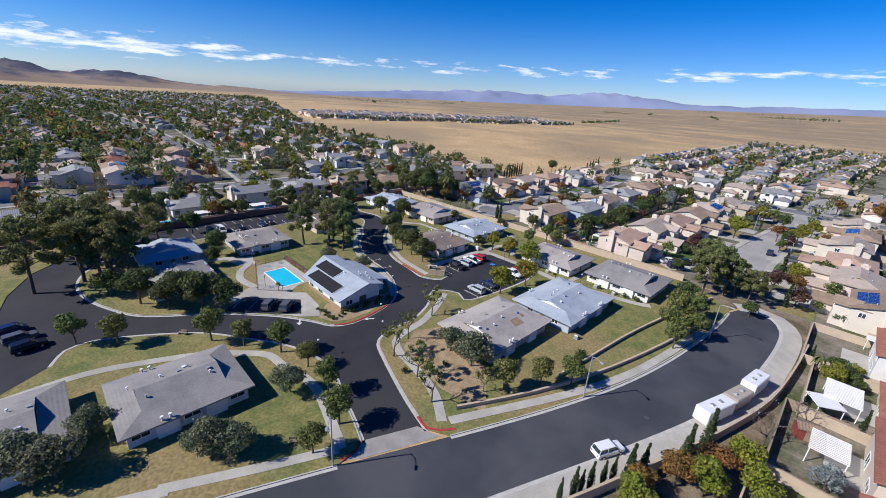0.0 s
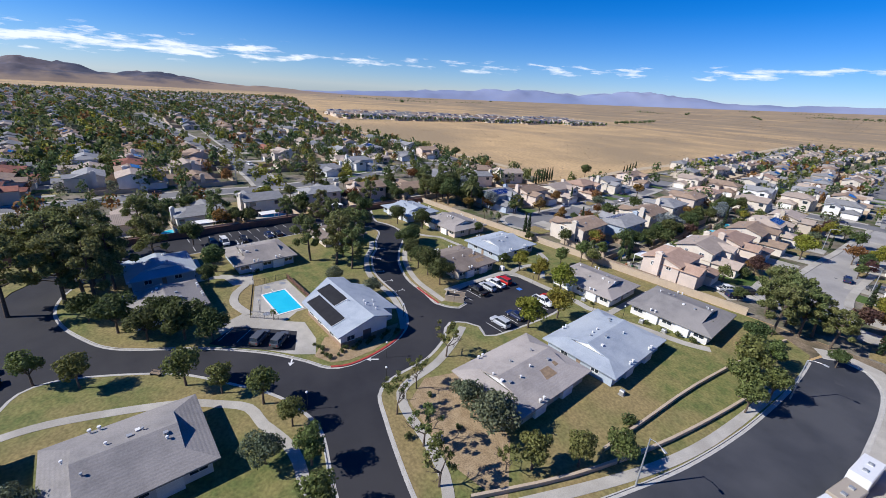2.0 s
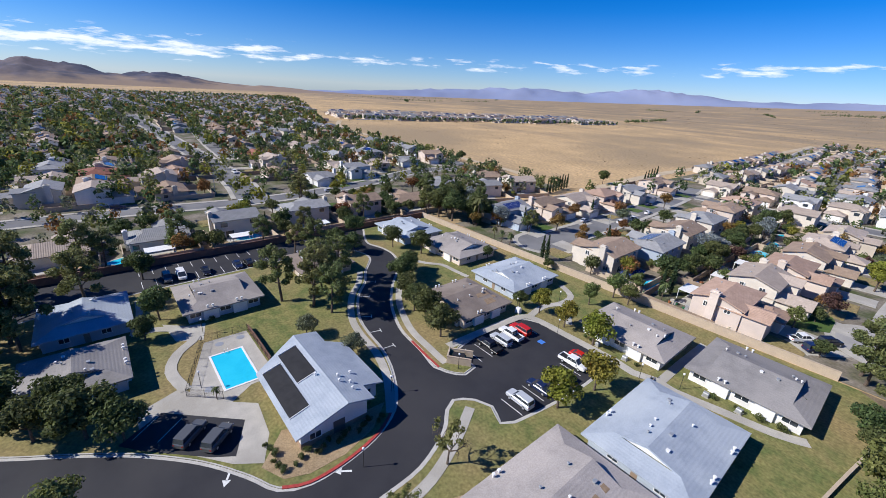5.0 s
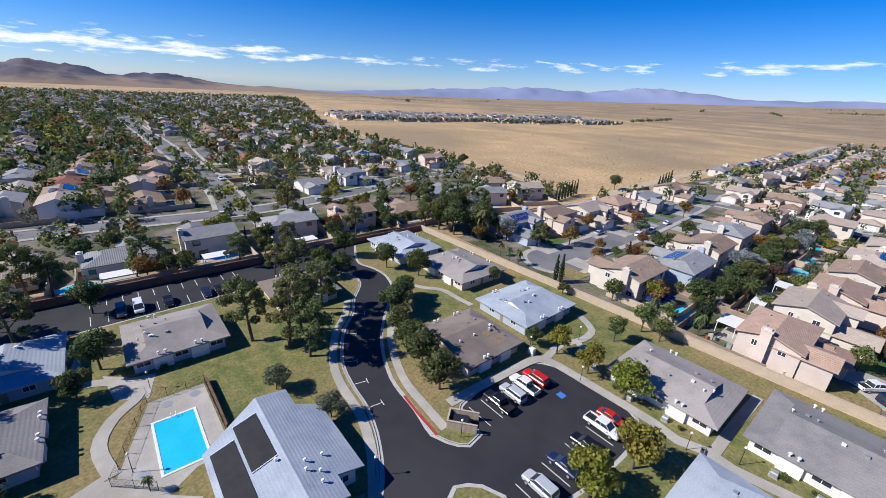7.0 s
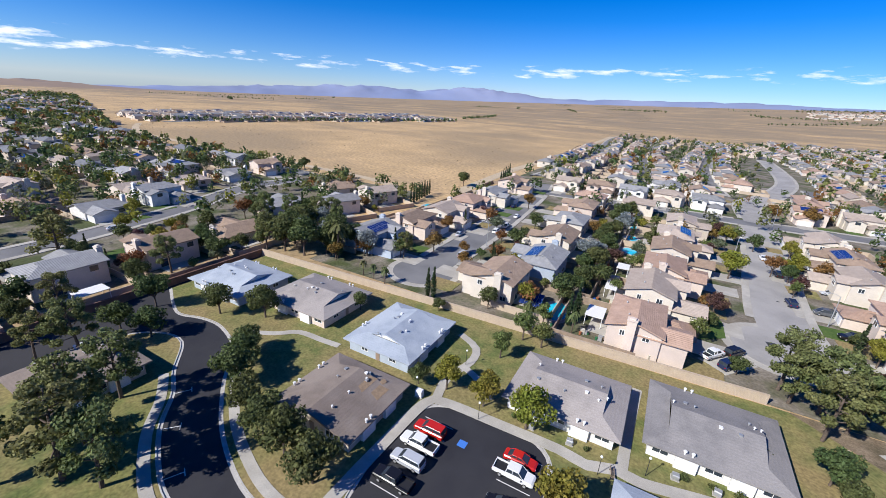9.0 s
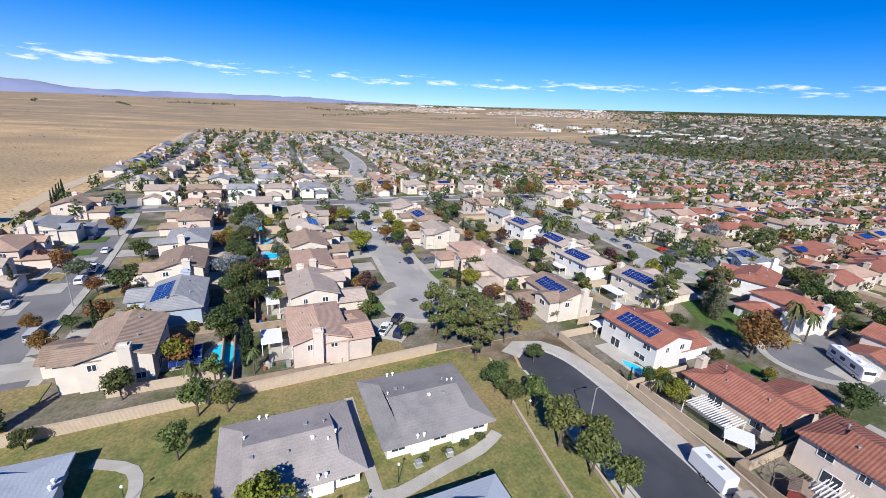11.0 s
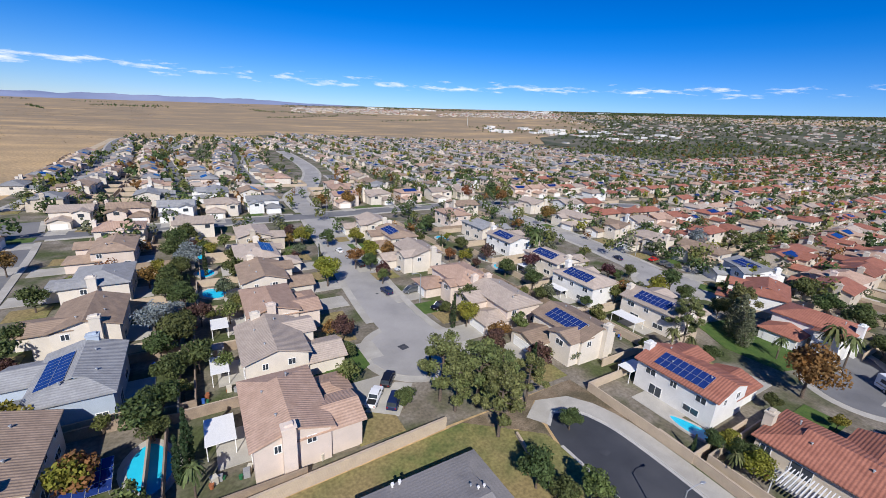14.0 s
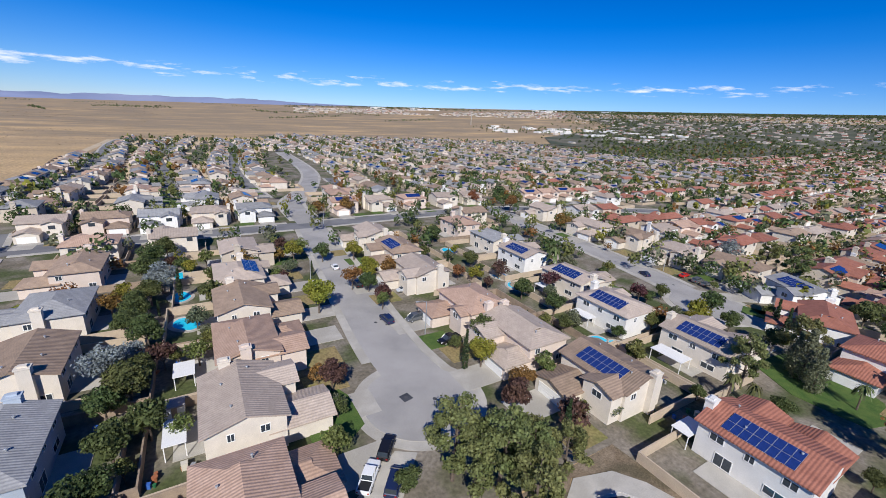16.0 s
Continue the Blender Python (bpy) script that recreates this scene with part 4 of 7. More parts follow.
def pool():
    slab("pavement_pool", [(-106, 36.4), (-106, 44), (-89.2, 44.2), (-89.0, 40), (-86.5, 36.4), (-91.8, 31.4)], -0.1, 0.15, CONC, "pale concrete pool deck", "pavement")
    root = thing("swimming_pool", "rectangular pool of clear turquoise water", "pool", pose(-95.3, 39.0, 0.155))
    part("coping", Geo().box(-5.6, -2.9, -0.1, 5.6, -2.55, 0.06).box(-5.6, 2.55, -0.1, 5.6, 2.9, 0.06).box(-5.6, -2.55, -0.1, -5.25, 2.55, 0.06).box(5.25, -2.55, -0.1, 5.6, 2.55, 0.06), WHITE, root, "white pool coping")
    part("water", Geo().box(-5.25, -2.55, -0.05, 5.25, 2.55, 0.012), WATER, root, "turquoise water")
    g = Geo()
    for y in (-0.3, 0.3):
        g.tube((-5.5, y, 0.02), (-5.5, y, 0.75), 0.03, 0.03).tube((-5.5, y, 0.75), (-5.0, y, 0.6), 0.03, 0.03).tube((-5.0, y, 0.6), (-5.0, y, -0.02), 0.03, 0.03)
    part("ladder", g, ALU, root, "polished handrails")
    for x, y in ((-104, 38.6), (-104.2, 42.4), (-91.6, 34.4)):
        t = thing("pool_table_pad", "round dark drain cover on the pool deck", "cover", pose(x, y, 0.152))
        part("disc", Geo().tube((0, 0, 0), (0, 0, 0.02), 0.75, 0.75, 20), STEEL, t)
    f = thing("fence", "dark metal picket fence round the pool deck", "fence", pose(0, 0, 0.14))
    corners = [(-88, 35.6), (-91.9, 31.2), (-106.2, 36.2), (-106.2, 44.2), (-93, 44.4)]
    for (xa, ya), (xb, yb) in zip(corners, corners[1:]):
        n = max(2, int(math.hypot(xb - xa, yb - ya) / 2.2))
        for i in range(n):
            x, y = xa + (xb - xa) * i / n, ya + (yb - ya) * i / n
            q = part("post", Geo().box(-0.03, -0.03, 0, 0.03, 0.03, 1.6), DARKMETAL, f)
            q.location = (x, y, 0)
        g = Geo()
        for z in (0.15, 1.45):
            g.tube((xa, ya, z), (xb, yb, z), 0.02, 0.02, 4)
        k = int(math.hypot(xb - xa, yb - ya) / 0.16)
        for i in range(k):
            x, y = xa + (xb - xa) * i / k, ya + (yb - ya) * i / k
            g.tube((x, y, 0.15), (x, y, 1.45), 0.009, 0.009, 3, cap=False)
        part("rail", g, DARKMETAL, f)
    block_wall("wall_pool", [(-93.2, 44.6), (-99, 44.6), (-106.4, 44.5)], 1.1, 0.2, REDBLOCK, "low dark wall behind the pool")


pool()


PANELS = {}


def solar_array(parent, m, nx, ny, pw=1.0, ph=1.65, split=True):
    """Rows of framed panels on two rails."""
    if (pw, ph) not in PANELS:
        me = Geo().box(0.01, 0.01, 0.06, pw - 0.01, ph - 0.01, 0.1).box(0.035, 0.035, 0.1, pw - 0.035, ph - 0.035, 0.106).mesh("panel", ALU)
        me.materials.append(SOLAR)
        for poly in me.polygons[6:]:
            poly.material_index = 1
        PANELS[pw, ph] = me
    rails = Geo()
    for j in range(2 * ny if split else 0):
        y = (j * 0.5 + 0.25 - ny / 2) * ph
        rails.box(-nx * pw / 2, y - 0.03, 0, nx * pw / 2, y + 0.03, 0.06)
    if not split:
        rails.box(-nx * pw / 2, -ny * ph / 2, 0.06, nx * pw / 2, ny * ph / 2, 0.1)
    a = part("solar_array", rails, ALU if split else SOLAR, parent, "" if split else "flat dark blue solar array")
    a.matrix_basis = m
    if split:
        for i in range(nx):
            for j in range(ny):
                part("panel", PANELS[pw, ph], None, a).location = ((i - nx / 2) * pw, (j - ny / 2) * ph, 0)
    return a


def slope_pose(x, y, e, p, d, o=0.5, drop=0.22):
    """On the southern slope of a wing of depth d, y measured from its ridge towards the eave."""
    return Matrix.Translation((x, -y, e + drop + (d / 2 - y) * p + 0.02)) @ pose(0, 0, 0, math.degrees(math.atan(p)))


HOUSES = "stucco tract houses"
VENT = Geo().tube((0, 0, -0.3), (0, 0, 0.32), 0.09, 0.09, 6, cap=False).tube((0, 0, 0.32), (0, 0, 0.42), 0.17, 0.13, 8).mesh("roof_vent", STEEL)


def tract(kind, roof_mat, wall_mat, wallno, label, m, solar=0, detail=True):
    """A two-storey stucco house; the street front faces its -y."""
    root = thing("house", label, "house", m, HOUSES)
    p = 0.34
    gar, chim, wings = {
        0: ((-2.6, -10.36), (6.6, 1.5), [(12.5, 9.0, 5.5, 0, 0, 0, 0, 0, 0), (7.5, 6.4, 2.9, -2.6, -6.6, 90, 0, 0, 0), (5.0, 5.2, 5.4, 3.2, -4.4, 90, 0, 0, 0.02)]),
        1: ((3.6, -9.46), (-7.1, 0.6), [(13.5, 8.6, 5.4, 0, 0, 0, 0, 3.0, 0), (9.0, 6.0, 4.6, -3.4, -3.8, 90, 0, 0, 0.02), (6.5, 6.2, 2.8, 3.6, -6.2, 90, 2.4, 0, 0)]),
        2: ((-3.0, -10.02), (6.85, -1.0), [(13.0, 9.4, 5.6, 0, 0, 0, 4.4, 4.4, 0), (6.8, 6.6, 2.9, -3.0, -6.6, 90, 3.0, 0, 0), (4.0, 4.2, 5.2, 3.6, -4.6, 90, 0, 0, 0.02)]),
        3: ((-3.2, -9.72), (7.1, 1.0), [(13.6, 10.0, 3.0, 0, 0, 0, 0, 3.5, 0), (7.0, 6.4, 2.9, -3.2, -6.2, 90, 0, 0, 0)]),
    }[kind]
    for w_, d_, e_, x_, y_, a_, sa_, sb_, z_ in wings:
        walls, roof, gab = Geo(), Geo(), Geo()
        wing_geo(walls, roof, gab, w_, d_, e_, p, sa=sa_, sb=sb_, m=pose(x_, y_, z_, 0, 0, a_))
        part("wall", walls, wall_mat, root)
        part("roof", roof, roof_mat, root)
        if gab.f:
            part("gable_panel", gab, wall_mat, root)
    top = 8.0 if kind < 3 else 5.6
    c = Geo().box(-0.55, -0.75, 0, 0.55, 0.75, top - 0.5).box(-0.65, -0.85, top - 0.5, 0.65, 0.85, top - 0.25).box(-0.3, -0.5, top - 0.25, 0.3, 0.5, top + 0.05)
    part("chimney", c, wall_mat, root).location = (*chim, 0)
    g = Geo().box(-2.4, -0.06, 0.02, 2.4, 0.04, 2.15)
    for z in (0.55, 1.08, 1.61):
        g.box(-2.3, -0.08, z - 0.02, 2.3, -0.06, z + 0.02)
    gd = part("garage_door", g, WHITE, root, "white sectional garage door")
    gd.location = (*gar, 0.05)
    dy = {0: 4.5, 1: 4.3, 2: 4.7, 3: 5.0}[kind]
    wx = {0: 6.25, 1: 6.75, 2: 6.5, 3: 6.8}[kind]
    win = window if detail else far_window
    if True:
        spots = [(-4.2, dy, 3.6, 180, 1.6), (0, dy, 3.6, 180, 1.2), (3.8, dy, 3.6, 180, 1.8), (-3.2, dy, 0.9, 180, 2.4), (2.5, dy, 0.2, 180, 2.2),
                 (-wx, -2.0, 3.6, 270, 1.2), (-wx, 1.8, 3.6, 270, 0.9), (wx, -2.6, 3.6, 90, 1.2), (wx, 2.8, 1.0, 90, 1.4)] if kind < 3 else \
                [(-4.5, dy, 1.0, 180, 1.8), (1.5, dy, 0.3, 180, 2.4), (5.5, dy, 1.0, 180, 1.4), (-wx, 1.5, 1.0, 270, 1.2), (wx, -2, 1.0, 90, 1.2)]
        for x, y, z, a, w in (spots if detail else spots[:6:2]):
            win(root, side(x + (0.01 if a == 90 else -0.01 if a == 270 else 0), y + (0.01 if a == 180 else 0), z, a), w, 1.25 if z > 0.5 else 2.0)
        fy = {0: (3.2, -6.91), 1: (-3.4, -8.31), 2: (3.6, -6.61), 3: (3.5, -5.01)}[kind]
        win(root, side(*fy, 3.5 if kind < 3 else 1.0, 0), 1.8, 1.3)
    # drive, front lawn and yard walls
    part("driveway", Geo().box(-2.9, -7.2, -0.05, 2.9, 0, 0.09), CONC, root, "pale concrete driveway").location = (gar[0], gar[1], 0)
    lx = 2.2 if gar[0] < 0 else -6.8
    part("front_lawn", Geo().box(0, -6.4, -0.05, 5.4, 0, 0.12), GREEN if (kind + wallno) % 2 else LAWN, root).location = (lx, gar[1] + 1.5, 0)
    yw = Geo().box(-8.6, -1.0, 0, -8.4, 13.0, 1.75).box(8.4, -1.0, 0, 8.6, 13.0, 1.75).box(-8.6, 13.0, 0, 8.6, 13.2, 1.75)
    part("yard_wall", yw, BLOCK if wallno % 2 == 0 else WOODF, root, "yard wall")
    part("patio", Geo().box(-3.4, 0, 0, 3.4, 3.6, 0.1), CONC, root).location = (0.6, dy, 0)
    if detail:
        for vx, vy in ((-3.6, 1.4), (2.0, 2.2), (4.4, -1.2)):
            ht = {0: (4.5, 5.5), 1: (4.3, 5.4), 2: (4.7, 5.6), 3: (5.0, 3.0)}[kind]
            part("roof_vent", VENT, None, root).location = (vx, vy, ht[1] + 0.2 + (ht[0] - abs(vy)) * p)
        part("front_door", Geo().box(-0.5, -0.05, 0, 0.5, 0.04, 2.1), WOODF, root).location = (gar[0] + (4.0 if gar[0] < 0 else -4.0), -4.72 if kind == 2 else -4.52 if kind < 2 else -5.02, 0.05)
    if solar:
        d_, e_ = {0: (9.0, 5.5), 1: (8.6, 5.4), 2: (9.4, 5.6), 3: (10.0, 3.0)}[kind]
        b = slope_pose(0, d_ / 4 + 0.2, e_, p, d_)
        if solar == 2:
            b = pose(0, 0, 0, 0, 0, 180) @ b
        solar_array(root, b, 8, 2, split=detail)
    return root


ROOFS = {"slate": TILE_SLATE, "tan": TILE_TAN, "brown": TILE_BROWN, "grey": TILE_GREY, "pink": TILE_PINK, "red": TILE_RED}
WORDS = {"slate": "slate grey tile", "tan": "tan tile", "brown": "brown tile", "grey": "grey tile", "pink": "pinkish clay tile", "red": "red clay tile"}
WALLW = ["cream", "peach", "white", "grey blue", "sand"]
made = {}


def put_house(x, y, a, kind, roof, wall, solar=0, detail=True):
    """Builds a house type once and copies it afterwards."""
    m = pose(x, y, terrain(x, y) + 0.03, 0, 0, a) @ Matrix.Diagonal((1.16, 1.18, 1.06, 1) if detail else (1.06, 1.12, 1.04, 1))
    key = (kind, roof, wall, solar, detail)
    if key not in made:
        label = f"{'two-storey' if kind < 3 else 'single-storey'} {WALLW[wall]} stucco house with {WORDS[roof]} roof" + (" and solar panels" if solar else "")
        made[key] = tract(kind, ROOFS[roof], STUCCO[wall], wall, label, m, solar, detail)
        return made[key]
    ob = copy_thing(made[key], m)
    ob.matrix_basis = m
    return ob


# x, y, way the back faces + 180, type, roof, wall, solar
NEAR = [
    (-50, 138, 90, 1, "pink", 1, 0), (-48.5, 158, 90, 0, "tan", 0, 0), (-46, 177, 90, 1, "pink", 1, 0), (-45, 196, 90, 0, "brown", 0, 0), (-44, 215, 90, 2, "tan", 0, 1), (-42, 240, 90, 1, "tan", 4, 0),
    (13, 138, 270, 0, "brown", 0, 1), (8, 157, 270, 1, "tan", 1, 0), (6, 174, 270, 2, "pink", 1, 0), (5, 200, 270, 0, "tan", 0, 0), (7, 222, 270, 1, "brown", 0, 1), (6, 243, 270, 0, "tan", 0, 0),
    (-83, 142, 270, 0, "brown", 0, 0), (-77, 160, 270, 1, "grey", 3, 1), (-79, 184, 270, 0, "brown", 0, 0), (-80, 208, 270, 2, "grey", 0, 0), (-81, 237, 270, 1, "brown", 1, 0),
    (-131, 149, 90, 0, "grey", 3, 1), (-129, 170, 90, 1, "brown", 1, 0), (-126, 188, 90, 0, "tan", 0, 0), (-125, 209, 90, 2, "pink", 1, 0), (-124, 233, 90, 1, "grey", 0, 0), (-126, 266, 90, 0, "brown", 1, 0),
    (43, 136, 90, 0, "tan", 0, 2), (39, 157, 90, 2, "tan", 2, 2), (45, 177, 90, 1, "tan", 0, 2), (46, 201, 90, 0, "tan", 2, 2), (48, 222, 90, 1, "grey", 0, 0), (48, 246, 90, 2, "pink", 1, 1),
    (18, 114, 90, 0, "red", 2, 2), (20, 93, 90, 3, "red", 4, 0), (18, 74, 90, 1, "red", 1, 0), (17, 54, 90, 0, "red", 4, 0),
    (72, 112, 270, 2, "red", 2, 0), (72, 88, 270, 0, "red", 0, 0), (84, 128, 200, 1, "red", 2, 0),
    (112, 258, 270, 0, "tan", 0, 0), (108, 222, 270, 1, "tan", 0, 0), (112, 202, 270, 0, "brown", 0, 0), (108, 181, 270, 2, "tan", 0, 0), (113, 161, 270, 1, "brown", 0, 0), (104, 140, 240, 0, "grey", 2, 1),
]
WEST = [
    (-168, 37, 270, 3, "grey", 2, 1), (-168, 58, 270, 0, "grey", 0, 1), (-169, 82, 270, 1, "grey", 0, 0), (-168, 104, 270, 0, "brown", 1, 0), (-169, 126, 270, 3, "brown", 0, 0), (-168, 14, 270, 3, "tan", 0, 0), (-168, -8, 270, 1, "grey", 0, 0),
    (-226, 48, 0, 3, "brown", 4, 0), (-246, 48, 0, 0, "tan", 0, 0), (-246, 98, 180, 3, "brown", 1, 0), (-226, 114, 90, 3, "grey", 2, 0), (-232, 136, 90, 1, "grey", 2, 0), (-250, 136, 90, 3, "tan", 0, 0),
    (-185, 158, 250, 3, "grey", 2, 1), (-166, 171, 250, 1, "grey", 0, 1), (-164, 195, 250, 0, "tan", 0, 0), (-190, 196, 250, 3, "brown", 0, 0), (-250, 160, 80, 3, "tan", 1, 0), (-252, 184, 80, 3, "grey", 2, 0), (-254, 206, 80, 0, "brown", 1, 0),
]
NORTH = [
    (-101, 296, 0, 0, "tan", 0, 0), (-83, 298, 0, 1, "brown", 1, 0), (-66, 297, 0, 0, "grey", 2, 0), (-48, 298, 0, 2, "tan", 0, 0), (-30, 302, 0, 1, "grey", 2, 0), (13, 306, 0, 0, "pink", 1, 1), (33, 307, 0, 1, "tan", 0, 0),
    (53, 306, 0, 2, "pink", 1, 1), (74, 306, 0, 0, "tan", 0, 0), (94, 308, 0, 1, "tan", 0, 0), (-60, 262, 180, 0, "tan", 0, 0), (-82, 260, 180, 2, "pink", 0, 0), (66, 264, 180, 0, "brown", 0, 0),
]
for row in NEAR:
    put_house(*row)
for row in WEST + NORTH:
    put_house(*row, False)

taken = [(r[0], r[1]) for r in NEAR + WEST + NORTH]


cells = {}


def take(x, y):
    cells.setdefault((int(x // 20), int(y // 20)), []).append((x, y))


for spot in taken:
    take(*spot)


def free(x, y, d):
    i, j = int(x // 20), int(y // 20)
    return all((x - a) ** 2 + (y - b) ** 2 > d * d for u in (i - 1, i, i + 1) for v in (j - 1, j, j + 1) for a, b in cells.get((u, v), ()))


def street_near(x, y):
    for _, pts, w in STREETS:
        for (xa, ya), (xb, yb) in zip(pts, pts[1:]):
            t = max(0, min(1, ((x - xa) * (xb - xa) + (y - ya) * (yb - ya)) / ((xb - xa) ** 2 + (yb - ya) ** 2)))
            if math.hypot(x - xa - t * (xb - xa), y - ya - t * (yb - ya)) < w / 2 + 9:
                return True
    return False


MIXN = ["tan"] * 4 + ["brown"] * 5 + ["grey"] * 6 + ["pink"] * 2
MIXR = ["red"] * 6 + ["pink"] * 3 + ["tan"] * 3 + ["brown"]
far_spots = []


lanes, walks = Geo(), Geo()


def fill(inside, x0, y0, x1, y1, along, seed, mix, reach, kinds=(0, 0, 1, 1, 2, 3)):
    """Rows of houses on both sides of parallel streets; the near ones single things, the far ones kept for a joined block."""
    rnd = random.Random(seed)
    u = 0.0
    span_u, span_v = (x1 - x0, y1 - y0) if along == "y" else (y1 - y0, x1 - x0)
    while u < span_u:
        for s in (-1, 1):
            v = rnd.uniform(0, 8)
            while v < span_v:
                a_, b_ = u + s * 14.5 + rnd.uniform(-1, 1), v + rnd.uniform(-1.2, 1.2)
                bend = 9 * math.sin(v * 0.011 + u * 0.03)
                x, y = (x0 + a_ + bend, y0 + b_) if along == "y" else (x0 + b_, y0 + a_ + bend)
                v += rnd.uniform(15.2, 16.8)
                if not inside(x, y) or not free(x, y, 14.2) or street_near(x, y):
                    continue
                ang = (90 if s < 0 else 270) if along == "y" else (180 if s < 0 else 0)
                ang = (270 if s > 0 else 90) if along == "y" else (0 if s > 0 else 180)
                kind, roof, wall = rnd.choice(kinds), rnd.choice(mix), rnd.choice((0, 0, 1, 2, 4))
                take(x, y)
                if math.hypot(x + 40, y - 100) < reach:
                    if len(made) > 75:
                        keys = [k for k in made if k[1] == roof and not k[4]]
                        kind, roof, wall = rnd.choice(keys or [k for k in made if not k[4]])[:3]
                    put_house(x, y, ang + rnd.uniform(-3, 3), kind, roof, wall, int(rnd.random() < 0.3), False)
                else:
                    far_spots.append((x, y, ang + rnd.uniform(-3, 3), roof, rnd.uniform(2.7, 3.1) if kind == 3 else rnd.uniform(4.6, 5.6)))
        run = []
        for k in range(int(span_v / 12) + 2):
            v = k * 12.0
            bend = 9 * math.sin(v * 0.011 + u * 0.03)
            x, y = (x0 + u + bend, y0 + v) if along == "y" else (x0 + v, y0 + u + bend)
            if v < span_v and inside(x, y) and free(x, y, 9.5) and not street_near(x, y):
                run.append(Vector((x, y, terrain(x, y))))
                continue
            if len(run) > 2:
                ribbon(lanes, run, -4.2, 4.2, 0.11)
                ribbon(walks, run, 4.2, 6.0, 0.16), ribbon(walks, run, -6.0, -4.2, 0.16)
            run = []
        u += 56


fill(in_north, -128, 325, 560, 980, "y", 3, MIXN, 280)
fill(lambda x, y: in_north(x, y) and x > 125 and y < 480, 130, 128, 1200, 480, "x", 4, MIXR, 300)
fill(lambda x, y: in_east(x, y) and x > 85, 90, -480, 1200, 140, "x", 5, MIXR, 260)
fill(in_west, -1480, -460, -215, 420, "x", 6, ["slate"] * 5 + ["grey"] * 2 + ["brown"] * 3 + ["tan"], 265, (3, 3, 3, 3, 0, 1))
fill(in_strip, -900, 250, -440, 900, "y", 7, ["grey"] * 4 + ["tan"] * 3 + ["brown"] * 2, 0)


tagged(part("road_lanes", lanes, ASPH3), "grey asphalt streets between the rows of houses", "road", kind="structure")
tagged(part("pavement_lanes", walks, CONC), "pale concrete pavements along the streets", "pavement", kind="structure")


def far_block():
    """Far houses, joined by roof colour, with their walls, windows, garage doors, solar panels and yard fences."""
    walls = [Geo(), Geo(), Geo()]
    groups = {k: Geo() for k in ROOFS}
    glass, doors, cells_, fences = Geo(), Geo(), Geo(), Geo()
    for x, y, a, roof, e in far_spots:
        m = pose(x, y, terrain(x, y), 0, 0, a)
        rnd = random.Random(int(x * 7 + y * 13))
        wall = walls[rnd.choice((0, 0, 1, 2))]
        w, d, flip = rnd.uniform(11, 14.5), rnd.uniform(8, 10), rnd.choice((1, -1))
        hip = rnd.choice((0, 0, 1))
        wing_geo(wall, groups[roof], wall, w, d, e, 0.34, sa=hip * d / 2, sb=hip * d / 2, m=m)
        wing_geo(wall, groups[roof], wall, 7, 6.2, 2.9, 0.34, m=m @ pose(-2.8 * flip, -6, 0, 0, 0, 90))
        if e > 4 and rnd.random() < 0.6:
            wing_geo(wall, groups[roof], wall, 5.0, 4.8, e - 0.3, 0.34, m=m @ pose(3.4 * flip, -4.2, 0, 0, 0, 90))
        if math.hypot(x + 40, y - 100) > 900:
            continue
        doors.box(-2.8 * flip - 2.3, -9.58, 0.05, -2.8 * flip + 2.3, -9.48, 2.1, m)
        for wx in (-w * 0.3, 0.4, w * 0.3):
            for wz in () if math.hypot(x + 40, y - 100) > 430 else (0.9, 3.5) if e > 4 else (0.9,):
                glass.box(wx - 0.8, d / 2 - 0.02, wz, wx + 0.8, d / 2 + 0.05, wz + 1.2, m)
        for sx in (-1, 1):
            glass.box(sx * (w / 2 + 0.02) - 0.04, -0.9, e - 1.9, sx * (w / 2 + 0.02) + 0.04, 0.5, e - 0.8, m)
        if e > 4 and rnd.random() < 0.5:
            wall.box(flip * w / 2 - 0.5, 0.4, 0, flip * w / 2 + 0.5, 1.8, e + 2.6, m)
        if rnd.random() < 0.4:
            q = m if rnd.random() < 0.5 else m @ pose(0, 0, 0, 0, 0, 180)
            q = q @ slope_pose(rnd.uniform(-1.5, 1.5), d / 4 + 0.2, e, 0.34, d)
            cells_.box(-3.2, -1.5, 0.05, 3.2, 1.5, 0.13, q)
        if rnd.random() < 0.75:
            fences.box(-7.9, 12.8, 0, 7.9, 13.0, 1.75, m).box(7.7, 0, 0, 7.9, 12.8, 1.75, m)
    for g, mat, word in zip(walls, (STUCCO[0], STUCCO[1], STUCCO[4]), ("cream", "peach", "sand")):
        tagged(part("far_house_walls", g, mat), word + " stucco walls of the distant tract houses", "houses", kind="stuff")
    for k, g in groups.items():
        if g.f:
            tagged(part("far_house_roofs", g, ROOFS[k]), f"{WORDS[k]} roofs of the distant houses", "houses", kind="stuff")
    for nm, g, mat, lab in (("far_house_windows", glass, GLASS, "dark windows of the distant houses"), ("far_garage_doors", doors, WHITE, "white garage doors of the distant houses"),
                            ("far_solar_panels", cells_, SOLAR, "dark blue solar panels on the distant roofs"), ("far_yard_fences", fences, BLOCK, "tan yard walls between the distant houses")):
        tagged(part(nm, g, mat), lab, "houses", kind="stuff")


far_block()


